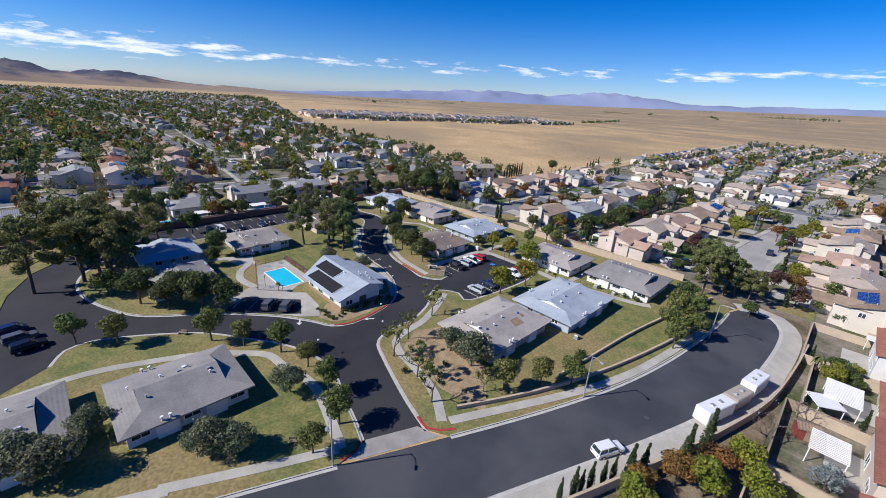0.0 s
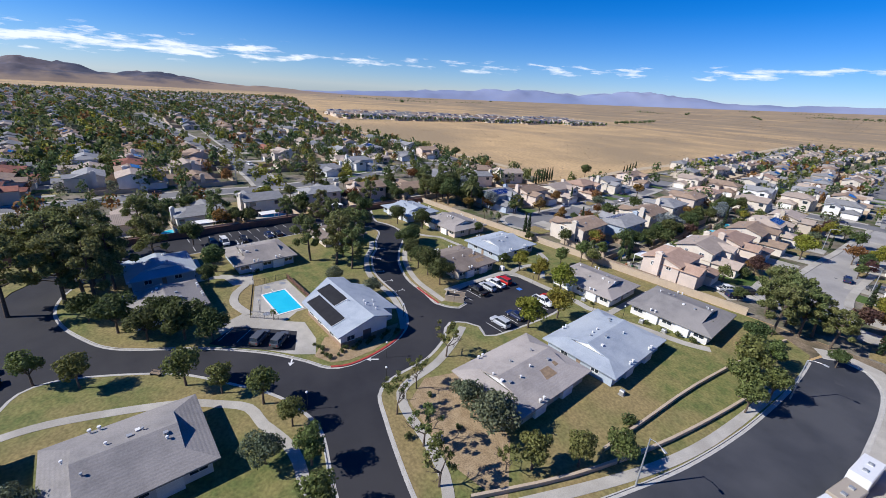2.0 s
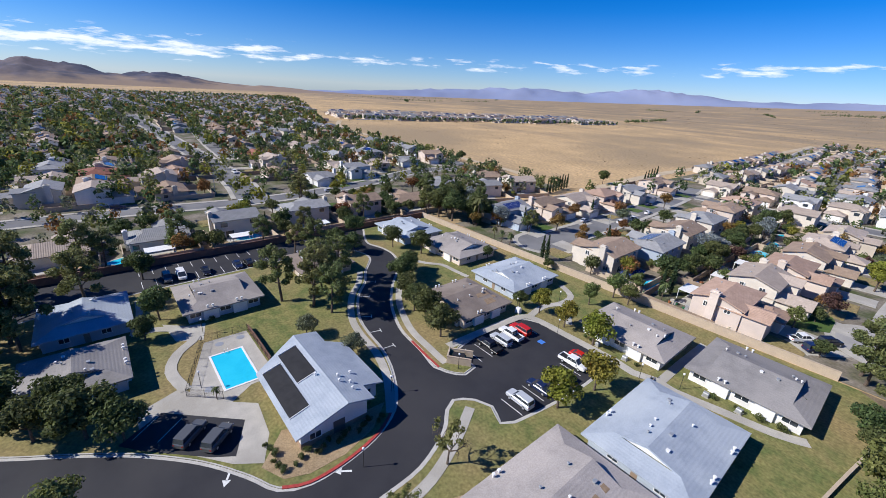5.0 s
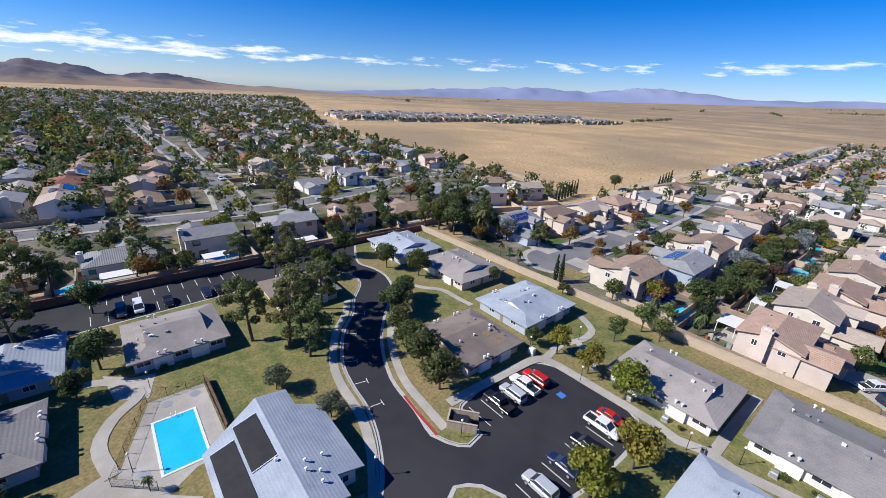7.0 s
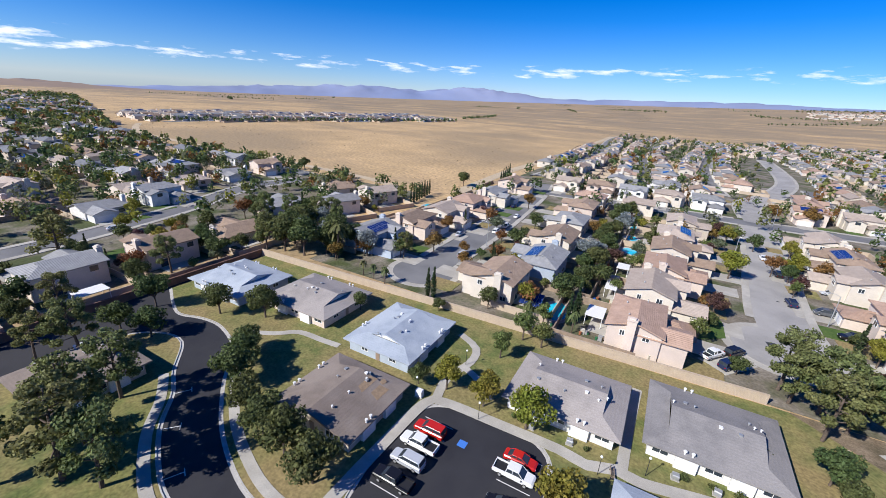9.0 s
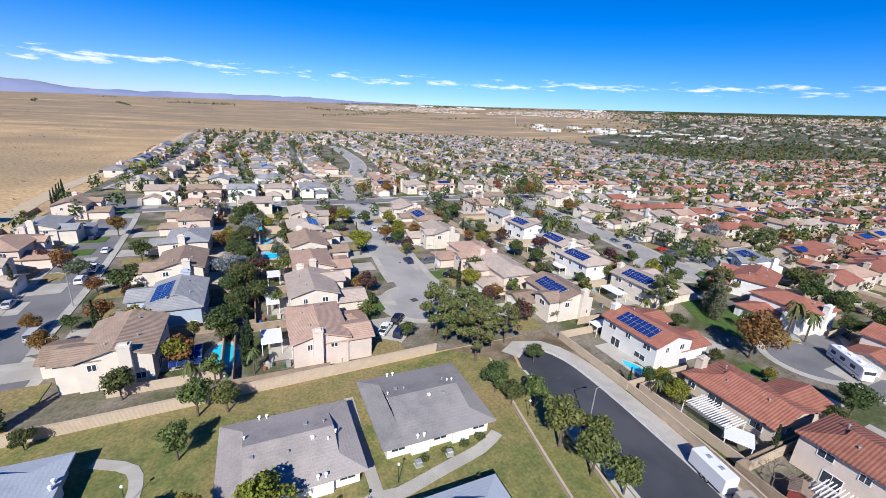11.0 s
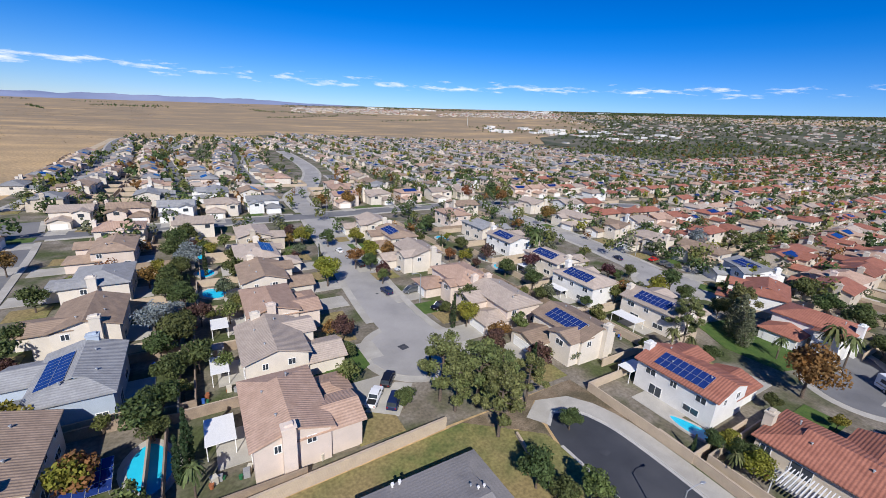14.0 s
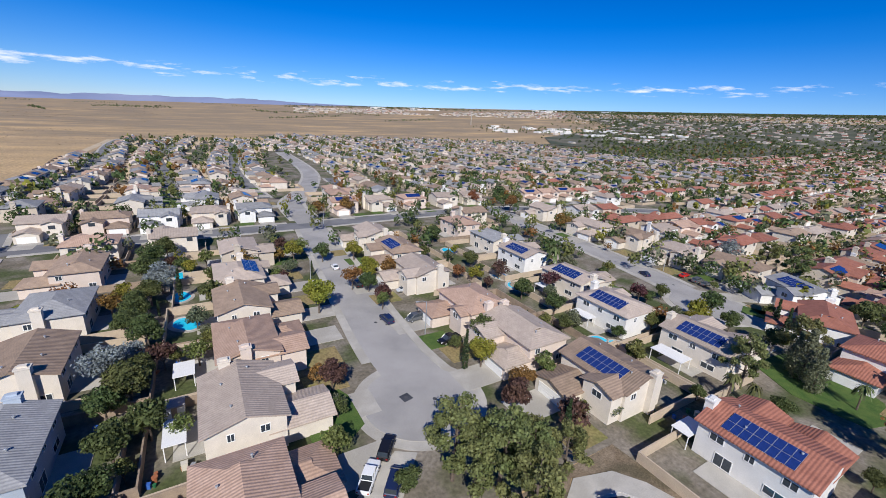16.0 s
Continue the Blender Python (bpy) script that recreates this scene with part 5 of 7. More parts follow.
# ---- mountains ----
def mountains(name, az0, az1, r, height, mat, label, seed, depth=420):
    g = Geo()
    na, nr = 160, 14
    for j in range(nr + 1):
        for i in range(na + 1):
            az = radians(az0 + (az1 - az0) * i / na)
            rr = r + depth * j / nr
            x, y = CENTRE.x + rr * math.cos(az), CENTRE.y + rr * math.sin(az)
            u = i / na
            env = max(0, math.sin(math.pi * j / nr * 0.62)) * height(u)
            nz = noise.fractal(Vector((x * 0.0016, y * 0.0016, seed)), 0.9, 2.1, 6)
            nz2 = noise.fractal(Vector((x * 0.006, y * 0.006, seed + 5)), 0.8, 2.1, 5)
            g.v.append((x, y, terrain(x, y) - 6 + env * (0.7 + 0.26 * nz + 0.14 * nz2)))
    for j in range(nr):
        for i in range(na):
            a = j * (na + 1) + i
            g.f.append((a + 1, a, a + na + 1, a + na + 2))
    return tagged(part(name, g, mat, smooth=True), label, "mountains", kind="structure")


# scrub tones carry a mild bluish air haze in the base colour
HILL = material("brown shrub hills tinted by haze", (0.062, 0.068, 0.10), (0.045, 0.052, 0.082), 0.005, 0.95, 0.02, 0.3, c=(0.13, 0.11, 0.12), cscale=0.0028, grain=0.2)
# the far range's blue is distance haze, put into the rock's base colour
HAZE = material("far mountain rock tinted by haze", (0.19, 0.235, 0.37), (0.235, 0.265, 0.38), 0.0015, 1.0, 0.002, 0.0)


def banded_hills():
    """Dark scrub with bluish haze in its colour on the heights, tan grass on the lower slopes."""
    n, l = HILL.node_tree.nodes, HILL.node_tree.links
    bsdf = n["Principled BSDF"]
    old = bsdf.inputs["Base Color"].links[0].from_socket
    co, sp = n.new("ShaderNodeTexCoord"), n.new("ShaderNodeSeparateXYZ")
    l.new(co.outputs["Object"], sp.inputs[0])
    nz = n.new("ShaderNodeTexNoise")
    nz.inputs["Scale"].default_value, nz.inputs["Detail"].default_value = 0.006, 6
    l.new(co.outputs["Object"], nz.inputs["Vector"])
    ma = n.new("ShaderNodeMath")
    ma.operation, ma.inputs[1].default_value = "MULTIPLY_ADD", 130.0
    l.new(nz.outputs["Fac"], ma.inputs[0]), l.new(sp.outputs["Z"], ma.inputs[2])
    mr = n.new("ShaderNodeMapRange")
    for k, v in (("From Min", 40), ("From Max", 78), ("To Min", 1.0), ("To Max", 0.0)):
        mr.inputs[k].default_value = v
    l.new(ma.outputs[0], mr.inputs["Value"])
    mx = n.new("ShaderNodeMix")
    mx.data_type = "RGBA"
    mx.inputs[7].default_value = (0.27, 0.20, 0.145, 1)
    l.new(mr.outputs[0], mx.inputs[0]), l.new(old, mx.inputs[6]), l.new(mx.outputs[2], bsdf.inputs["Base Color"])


banded_hills()
bump_ = lambda u, c, w: math.exp(-((u - c) / w) ** 2)
mountains("hills", 148, 215, 3600, lambda u: min(1, u * 6) * (30 * bump_(u, 0.1, 0.1) + 66 * bump_(u, 0.25, 0.08) + 135 * bump_(u, 0.38, 0.06) + 190 * bump_(u, 0.53, 0.09) + 300 * bump_(u, 0.85, 0.2)), HILL, "brown desert hills with dark scrub, bluish haze in the colour", 2, 800)
mountains("mountains_far", 66, 168, 4300, lambda u: min(1, 6 * u, 6 * (1 - u)) * (52 + 100 * bump_(u, 0.68, 0.10) + 125 * bump_(u, 0.49, 0.06) + 35 * bump_(u, 0.58, 0.1) + 20 * bump_(u, 0.25, 0.12)), HAZE, "distant mountain range, pale blue haze in its colour", 9)


# ---- trees ----
def leaf_cloud(g, centre, rx, ry, rz, n, size, rnd, shell=0.55):
    """Small leaf clumps scattered through a lumpy ellipsoid."""
    for _ in range(n):
        d = Vector((rnd.gauss(0, 1), rnd.gauss(0, 1), rnd.gauss(0, 1))).normalized()
        k = shell + (1 - shell) * rnd.random() ** 0.6
        k *= 0.82 + 0.3 * noise.noise(d * 2.2 + Vector(centre) * 0.7)
        p = Vector(centre) + Vector((d.x * rx * k, d.y * ry * k, d.z * rz * k))
        s = size * rnd.uniform(0.6, 1.3)
        f = (d + Vector((rnd.uniform(-1, 1), rnd.uniform(-1, 1), rnd.uniform(-1, 1))) * 0.9).normalized()
        a = f.orthogonal().normalized()
        b = f.cross(a)
        w = rnd.uniform(0, 6.28)
        a, b = (a * math.cos(w) + b * math.sin(w)) * s, (b * math.cos(w) - a * math.sin(w)) * (s * 0.7)
        g.poly([p - a, p - b * 0.9, p + a, p + b])


def tree_parts(name, label, style, seed, mat, h=6.0, spread=2.4, leaf=0.26, count=1500, dense=True):
    """Builds a prototype tree standing at the origin."""
    rnd = random.Random(seed)
    root = thing(name, label, "tree", pose(0, 0, 0))
    trunk, crown = Geo(), Geo()
    if style == "broad":
        t = h * 0.3
        trunk.tube((0, 0, -0.2), (0.05, 0.03, t), h * 0.028, h * 0.02, 8)
        blobs = []
        for i in range(7):
            a = 6.28 * i / 7 + rnd.uniform(-0.4, 0.4)
            r = spread * rnd.uniform(0.35, 0.62)
            z = h * rnd.uniform(0.48, 0.78)
            e = Vector((r * math.cos(a), r * math.sin(a), z))
            trunk.tube((0.05, 0.03, t * 0.95), e * 0.92, h * 0.013, h * 0.005, 5)
            blobs.append((e, spread * rnd.uniform(0.42, 0.6)))
        blobs.append((Vector((0, 0, h * 0.8)), spread * 0.55))
        blobs.append((Vector((0, 0, h * 0.6)), spread * 0.6))
        for e, r in blobs:
            leaf_cloud(crown, e, r, r, r * 0.85, count // len(blobs), leaf, rnd)
    elif style == "pine":
        lean = Vector((rnd.uniform(-0.8, 0.8), rnd.uniform(-0.8, 0.8), h * 0.93))
        trunk.tube((0, 0, -0.2), lean * 0.5, h * 0.024, h * 0.016, 8).tube(lean * 0.5, lean, h * 0.016, h * 0.005, 7)
        n = 17
        for i in range(n):
            f = 0.3 + 0.66 * (i + rnd.random()) / n
            a = i * 2.4 + rnd.uniform(-0.4, 0.4)
            r = spread * (1.1 - 0.75 * max(0, f - 0.35) / 0.65) * rnd.uniform(0.5, 1.0)
            b = lean * f
            e = b + Vector((r * math.cos(a), r * math.sin(a), r * 0.28))
            trunk.tube(b, e, h * 0.009, h * 0.003, 5)
            q = spread * rnd.uniform(0.25, 0.42)
            leaf_cloud(crown, e, q, q, q * 0.8, count // n, leaf, rnd, 0.25)
    elif style == "cypress":
        trunk.tube((0, 0, -0.2), (0, 0, h * 0.5), h * 0.015, h * 0.01, 6)
        for i in range(9):
            f = (i + 0.5) / 9
            r = spread * (0.45 + 0.55 * math.sin(math.pi * min(1, f * 1.15 + 0.12))) * (1 if f < 0.75 else 1.5 - f)
            leaf_cloud(crown, (rnd.uniform(-0.05, 0.05), rnd.uniform(-0.05, 0.05), 0.3 + f * (h - 0.8)), r, r, h * 0.085, count // 9, leaf, rnd)
    elif style == "palm":
        trunk.tube((0, 0, -0.2), (0.15, 0.1, h), h * 0.03, h * 0.022, 8)
        for i in range(26):
            a, up = 2.4 * i, rnd.uniform(-0.6, 1.0)
            pts = [Vector((0.15, 0.1, h)) + Vector((math.cos(a) * s * spread, math.sin(a) * s * spread, (up * s - 1.1 * s * s) * spread)) for s in (0, 0.35, 0.7, 1.0)]
            w = Vector((-math.sin(a), math.cos(a), 0)) * 0.22
            for p_, q_ in zip(pts, pts[1:]):
                crown.poly([p_ - w, q_ - w * 0.7, q_ + w * 0.7, p_ + w])
                crown.poly([p_ - w + Vector((0, 0, 0.14)), q_ - w * 0.6, q_ + w * 0.6, p_ + w + Vector((0, 0, 0.14))])
    elif style == "bare":
        def branch(a, d, r, k):
            b = a + d
            trunk.tube(a, b, r, r * 0.6, 5 if k else 7, cap=False)
            if k < 4:
                for _ in range(3):
                    v = Vector((rnd.gauss(0, 1), rnd.gauss(0, 1), rnd.gauss(0.4, 0.6))).normalized()
                    branch(b, (d.normalized() * 0.75 + v * 0.75).normalized() * d.length * rnd.uniform(0.55, 0.75), r * 0.58, k + 1)
        branch(Vector((0, 0, -0.2)), Vector((0.1, 0, h * 0.34)), h * 0.024, 0)
        for i in range(16):
            a = rnd.uniform(0, 6.28)
            r = spread * rnd.uniform(0.2, 0.9)
            leaf_cloud(crown, (r * math.cos(a), r * math.sin(a), h * rnd.uniform(0.5, 0.95)), 0.5, 0.5, 0.4, count // 16, leaf, rnd, 0.1)
    else:
        for i in range(6):
            a = rnd.uniform(0, 6.28)
            r = spread * rnd.uniform(0.1, 0.5)
            q = spread * rnd.uniform(0.45, 0.65)
            leaf_cloud(crown, (r * math.cos(a), r * math.sin(a), h * rnd.uniform(0.4, 0.62)), q, q, h * 0.4, count // 6, leaf, rnd)
        trunk.tube((0, 0, -0.1), (0, 0, h * 0.4), 0.08, 0.05, 5)
    if not dense:
        # a garden tree further off: one mesh of bark and leaves
        bpy.data.objects.remove(root)
        n = len(trunk.v)
        both = Geo()
        both.v, both.f = trunk.v + crown.v, trunk.f + [tuple(i + n for i in f) for f in crown.f]
        me = both.mesh(name, BARK)
        me.materials.append(mat)
        k = len(trunk.f)
        for i, poly in enumerate(me.polygons):
            poly.material_index = int(i >= k)
        return tagged(new(name, me), label, "tree")
    part("trunk", trunk, BARK, root)
    if crown.f:
        part("crown", crown, mat, root)
    return root


PROTO = {}
SPEC = {
    "street": ("tree", "small green street tree with a rounded leafy crown", "broad", LEAF_GREEN, 5.6, 2.2, 0.16, 2100),
    "thin": ("tree", "sparse pruned street tree with thin green leaves", "bare", LEAF_GREEN, 5.6, 1.9, 0.13, 868),
    "round": ("tree", "dense dark green shade tree", "broad", LEAF_DARK, 6.2, 2.9, 0.19, 3220),
    "lime": ("tree", "yellow green broadleaf tree", "broad", LEAF_LIME, 6.0, 2.6, 0.19, 2380),
    "rust": ("tree", "rust coloured autumn tree", "broad", LEAF_RUST, 6.6, 2.9, 0.20, 2100),
    "plum": ("tree", "dark plum leaved tree", "broad", LEAF_PLUM, 5.8, 2.5, 0.19, 2100),
    "pine": ("pine_tree", "tall spreading pine with tufted branches", "pine", LEAF_PINE, 13.0, 4.4, 0.23, 5040),
    "olive": ("olive_tree", "bushy grey green olive tree", "broad", LEAF_OLIVE, 5.0, 2.9, 0.16, 3639),
    "cypress": ("cypress", "slim dark green cypress", "cypress", LEAF_CYP, 7.5, 0.8, 0.16, 1260),
    "spruce": ("spruce_tree", "broad grey green garden conifer", "cypress", LEAF_OLIVE, 10.0, 2.7, 0.2, 2600),
    "palm": ("palm_tree", "fan palm with a shaggy crown", "palm", PALM, 7.0, 2.0, 0.23, 0),
    "grey": ("tree", "grey blue leaved tree", "broad", LEAF_GREY, 7.5, 3.2, 0.20, 2380),
    "shrub": ("shrub", "low rounded green shrub", "shrub", LEAF_DARK, 1.2, 0.9, 0.11, 364),
    "bare": ("tree", "leafless grey branched tree", "bare", LEAF_GREY, 6.5, 2.4, 0.08, 84),
}
rt = random.Random(11)
NT = {"n": 0}


def plant(kind, x, y, scale=1.0, light=False):
    spec = SPEC[kind]
    variant = NT["n"] % (3 if kind in ("street", "thin", "round", "pine", "lime") else 2)
    NT["n"] += 1
    m = pose(x, y, terrain(x, y) + 0.05, 0, 0, rt.uniform(0, 360))
    key = (kind, variant, light)
    if light:
        name_, label_, style_, mat_, h_, sp_, leaf_, count_ = spec
        spec = (name_, label_, style_, mat_, h_, sp_, leaf_ * 1.4, int(count_ / 2.6))
    if key not in PROTO:
        name, label, style, mat, h, sp, leaf, count = spec
        PROTO[key] = tree_parts(name, label, style, 40 * variant + len(kind) * 7, mat, h, sp, leaf, count, not light)
        ob = PROTO[key]
    else:
        ob = copy_thing(PROTO[key], m)
    s = 1.22 * scale * rt.uniform(0.92, 1.08)
    ob.matrix_basis = m @ Matrix.Diagonal((s * rt.uniform(0.93, 1.07), s * rt.uniform(0.93, 1.07), s, 1))
    tagged(ob, group={"pine": "pines", "cypress": "cypresses", "shrub": "shrubs"}.get(kind, "trees"))
    return ob


def plants(kind, rows, scale=1.0):
    for r in rows:
        plant(kind, r[0], r[1], (r[2] if len(r) > 2 else 1.0) * scale)


plants("street", [(-90, -2), (-85.1, 3.6), (-76.4, 16.6, 1.1), (-71.2, 20.6, 0.85), (-65, 25), (-58, 26.8, 0.9), (-50, 26.2, 1.05), (-42.8, 24), (-40.5, 18.6, 0.8), (-31.7, 49.2, 0.9), (-28, 54.8), (-24.8, 59.8, 0.95),
                  (-71.8, 113.8, 0.9), (-70.2, 122.5, 1.1), (-66, 122, 0.9), (-17.5, 106, 1.0), (-14.9, 94.2, 1.1), (-18.6, 91, 1.3), (-19.4, 97, 1.4), (-16.6, 87, 1.0)])
plants("thin", [(-50.9, 40.4), (-43.6, 39.9, 1.1), (-37.4, 37.6, 1.1), (-53.8, 46.3, 0.95), (-57.6, 56.2, 1.15), (-33.5, 46, 0.8)])
plants("olive", [(-53.8, 21.6, 0.8), (-45.4, 50, 0.85), (-39.6, 49.6, 1.1), (-49.2, 8.9, 0.9), (-46.8, 10.9, 0.75), (-50.6, 7.2, 0.6), (-57, -6.4, 1.0), (-62.5, -2.4, 0.75), (-97.7, 53.1, 0.8), (-86.8, 57.6, 0.8), (-60, -9, 1.1)])
plants("round", [(-105.9, 81.4, 1.0), (-98.8, 77.9), (-88.2, 75.9, 1.05), (-81.9, 74.9, 1.0), (-93.5, 76.6, 0.9), (-109, 85, 0.9), (-112, 88.4, 0.8), (-143.1, 88.4, 1.0), (-138.3, 79.4, 0.9), (-131.7, 81.5, 0.9), (-129.4, 94.2, 1.0), (-120.3, 98.6, 1.0),
                 (-142.9, 30.5, 1.0), (-119.7, 31.1, 1.0), (-113, 28, 0.8), (-94, 13.5, 1.05), (-97, 17, 0.9), (-90.5, 19, 1.2), (-87.2, 23, 1.0), (-100, 9.5, 1.1), (-108, 5.5, 0.8), (-81, 98.6, 0.6), (-106, 113, 0.6), (-91, 122.8, 0.5)])
plants("lime", [(-76.2, 100, 1.0), (-69.1, 99.7, 0.9), (-61.5, 98.8, 1.25), (-53.7, 86.5, 1.15), (-55.0, 77.6, 1.05), (-26.1, 232.9, 1.2), (-28, 192.4, 1.3), (-9.8, 207, 1.2), (-7, 228, 1), (-197, 91, 1.0), (-200, 109, 0.9), (-217, 120, 0.9), (-4.7, 155, 0.95)])
plants("pine", [(-119.3, 1.9, 1.0), (-120.7, 5.2, 0.95), (-126, 7, 1.05), (-146.9, 0.8), (-118.6, -6.8, 1.1), (-158.7, 19.7, 0.9), (-114, 54, 0.85), (-108, 59, 0.9), (-103, 61, 0.8), (-112, 63, 0.9), (-140, 67, 0.6), (-152, 62, 0.6), (-128, 2, 1.1), (-138, -4, 1.1),
                (-23.5, 130.5, 0.8), (-19.5, 130, 0.85), (-16.5, 126.5, 0.8), (-20.6, 122.2, 0.75), (-14.5, 129, 0.7), (-11, 126.4, 0.65), (38.5, 126, 0.8), (60, 124.7, 0.85), (-118, 70, 0.8), (-145, 8, 1.0)])
plants("rust", [(-98, 150, 0.7), (-127.7, 156, 0.9), (-103, 160, 0.6), (-118, 176, 0.9), (-97, 178, 0.7), (-104.8, 232, 0.9), (39.5, 103, 1.5), (97, 232, 1.2), (92, 300, 1.2), (102, 276, 1.2), (12, 296, 1.2), (-3, 292, 1.2), (-222, 60, 0.9), (-225, 100, 0.7), (135, 209, 1), (-3.5, 144, 0.8)])
plants("plum", [(-33.7, 160.7, 1.0), (-8, 140.6, 1.0), (-158, 50, 0.7), (-57, 261, 1.0), (-28, 243, 0.9)])
plants("grey", [(-68, 178, 1.0), (-62, 220, 1.0), (-141, 138, 1.0), (-146, 133, 1.1), (-65, 182, 0.8), (9, 66, 0.6)])
plants("round", [(-150.5, 134, 1.4), (-143, 144, 1.3), (-137, 134, 1.2), (-67, 196, 1.0), (-63, 190, 1.1), (-66, 230, 1.2), (-64, 171, 1.1), (-31, 135, 0.55), (-67, 145, 0.7), (-173, 118, 0.8), (-194, 152, 0.9), (-246, 228, 1.0), (-151, 256, 1.1), (-12, 200, 0.9), (-9, 118, 0.55), (-31, 110.5, 0.5), (-22, 112, 0.8), (-21, 108, 0.7), (58, 160, 0.6), (26, 128, 0.5)])
plants("cypress", [(-96.8, 127.6), (-95.4, 128, 0.95), (-63.6, 134.5, 0.95), (-62.6, 138, 1.0), (-13.4, 40, 0.55), (-12.4, 42.4, 0.6), (-11.6, 44.4, 0.5), (-9.6, 47.4, 0.72), (-8.6, 49.4, 0.78), (-14.2, 38, 0.5), (-13, 41.2, 0.45), (-10.9, 45.6, 0.55), (-5.2, 54, 1.0), (-4, 60, 1.0), (4, 105, 0.5), (12, 84, 0.6)])
plants("palm", [(-132, 134, 1.1), (48, 188, 1.1), (31, 125, 0.7), (-72, 131, 0.6), (-62, 131.5, 0.6), (-118, 128.5, 0.5), (-114, 128, 0.5), (-110, 127.5, 0.5), (5, 100, 0.5), (60, 106, 1.0), (62, 103, 0.9), (52, 112, 0.6), (-88.5, 34.8, 0.28), (33, 122, 0.6)])
plants("rust", [(-1.7, 57.5, 0.7), (-5, 51.8, 0.8), (-8, 47, 0.6)])
plants("lime", [(0.5, 61, 0.8), (-2, 53, 0.9), (2.6, 57, 0.8), (-7.5, 43, 0.8)])
plants("round", [(-148, 128, 1.5), (-141, 129, 1.6), (-136, 138, 1.4), (-153, 140, 1.5), (-160, 132, 1.2), (-133, 143, 1.2), (-66, 150, 0.8), (-65, 158, 0.9), (-67, 168, 0.9), (-63, 176, 0.9), (-66, 205, 1.0), (-64, 213, 1.0), (-65, 240, 1.1), (-62, 250, 1.0), (26, 142, 0.6), (27, 166, 0.8), (26, 178, 0.9), (27, 206, 0.9), (29, 236, 1.0), (-157, 70, 0.8), (-158, 92, 0.9), (-157, 112, 0.9), (-156, 46, 0.8)])
plants("pine", [(-156, 24, 0.7), (-158, 100, 0.7), (-154, 76, 0.65), (-24.5, 134, 0.9), (125, 150, 0.9), (130, 160, 0.8), (-136, 72, 0.7), (-114, 7, 1.0), (-121, 10.5, 1.0), (-134, 20, 0.9), (-125, 9, 0.9)])
plants("grey", [(-150, 146, 1.2), (-126, 140, 1.0), (128, 172, 1.2)])
plants("spruce", [(54, 121.6, 1.0), (51, 118.6, 0.9), (56.4, 124, 0.8)])
plants("round", [(36.5, 84, 0.95), (30, 84, 0.6), (28.4, 104, 0.5), (34.6, 118, 0.6), (62, 130, 0.9), (75, 100, 0.8), (88, 108, 1.2), (92, 116, 1.1), (86, 98, 1.0), (63, 140, 0.8), (32, 150, 0.5), (99, 124, 1.1), (9, 101, 0.6), (10.5, 99.4, 0.5), (8, 104, 0.5)])
plants("lime", [(7.6, 98, 0.7), (10, 103, 0.6), (33, 96, 0.5)])
plants("pine", [(-165, 146, 0.75), (-158, 151, 0.8), (-171, 138, 0.7), (-152, 152, 0.8), (-146, 149, 0.7), (-178, 146, 0.7), (-116, 145, 0.6)])
plants("cypress", [(-151 + -0.57 * k, 202 + 3.29 * k, 0.8 + 0.05 * (k % 3)) for k in range(8)] + [(-139 + -1.00 * k, 283 + 6.25 * k, 0.9) for k in range(5)])
plants("shrub", [(-69.5 - 0.6 * (k % 3), 40 + 1.05 * k, 0.5 + 0.1 * (k % 4)) for k in range(14)])
plants("shrub", [(-75 + 1.1 * k, 37.8 + 0.3 * (k % 3), 0.5 + 0.1 * (k % 3)) for k in range(6)])
plants("shrub", [(-27.6, 68, 1.5), (-62.4, 99.8, 0.7), (-40, 101.8, 0.8), (-36.6, 102.2, 0.7), (-33.4, 102.2, 0.9), (-30.4, 102.6, 1.0), (-64, 100, 0.6), (-52.6, 99.6, 0.6), (-113.6, 39.4, 0.9), (-34, 95.4, 1.0), (-46, 39, 0.8), (-51, 47, 0.7), (-48, 44, 0.6), (-43, 46, 0.7)])
plants("bare", [(1.8, 69, 1.0), (4.5, 80, 0.8)])


def fill_trees(inside, x0, y0, x1, y1, n, seed, kinds, reach):
    rnd = random.Random(seed)
    k = 0
    for _ in range(n * 14):
        x, y = rnd.uniform(x0, x1), rnd.uniform(y0, y1)
        if not inside(x, y) or not free(x, y, 8.0 if math.hypot(x + 45, y - 95) < reach else 5.0) or street_near(x, y) and rnd.random() < 0.8:
            continue
        if math.hypot(x + 45, y - 95) < reach:
            plant(rnd.choice(kinds), x, y, rnd.uniform(0.5, 1.05), True)
        else:
            far_trees.append((x, y, rnd.uniform(4.5, 10.5), rnd.random()))
        k += 1
        if k >= n:
            break


far_trees = []
MIXT = ["round", "street", "lime", "rust", "round", "olive", "plum", "street", "cypress"]
fill_trees(in_north, -136, 130, 130, 330, 330, 1, MIXT, 148)
fill_trees(in_west, -330, -80, -153, 225, 640, 2, MIXT + ["round", "round", "pine"], 148)
fill_trees(in_north, -130, 300, 600, 900, 2300, 3, MIXT, 148)
fill_trees(lambda x, y: in_north(x, y) or in_east(x, y), 70, -200, 700, 420, 2600, 4, MIXT + ["round"], 148)
fill_trees(lambda x, y: in_north(x, y) or in_east(x, y), 500, -300, 1300, 700, 3600, 6, MIXT, 148)
fill_trees(in_west, -800, -300, -270, 300, 4600, 5, MIXT, 148)
fill_trees(in_west, -620, -330, -235, 40, 1500, 8, MIXT, 148)
fill_trees(in_west, -1480, -450, -780, 560, 4200, 7, MIXT, 148)


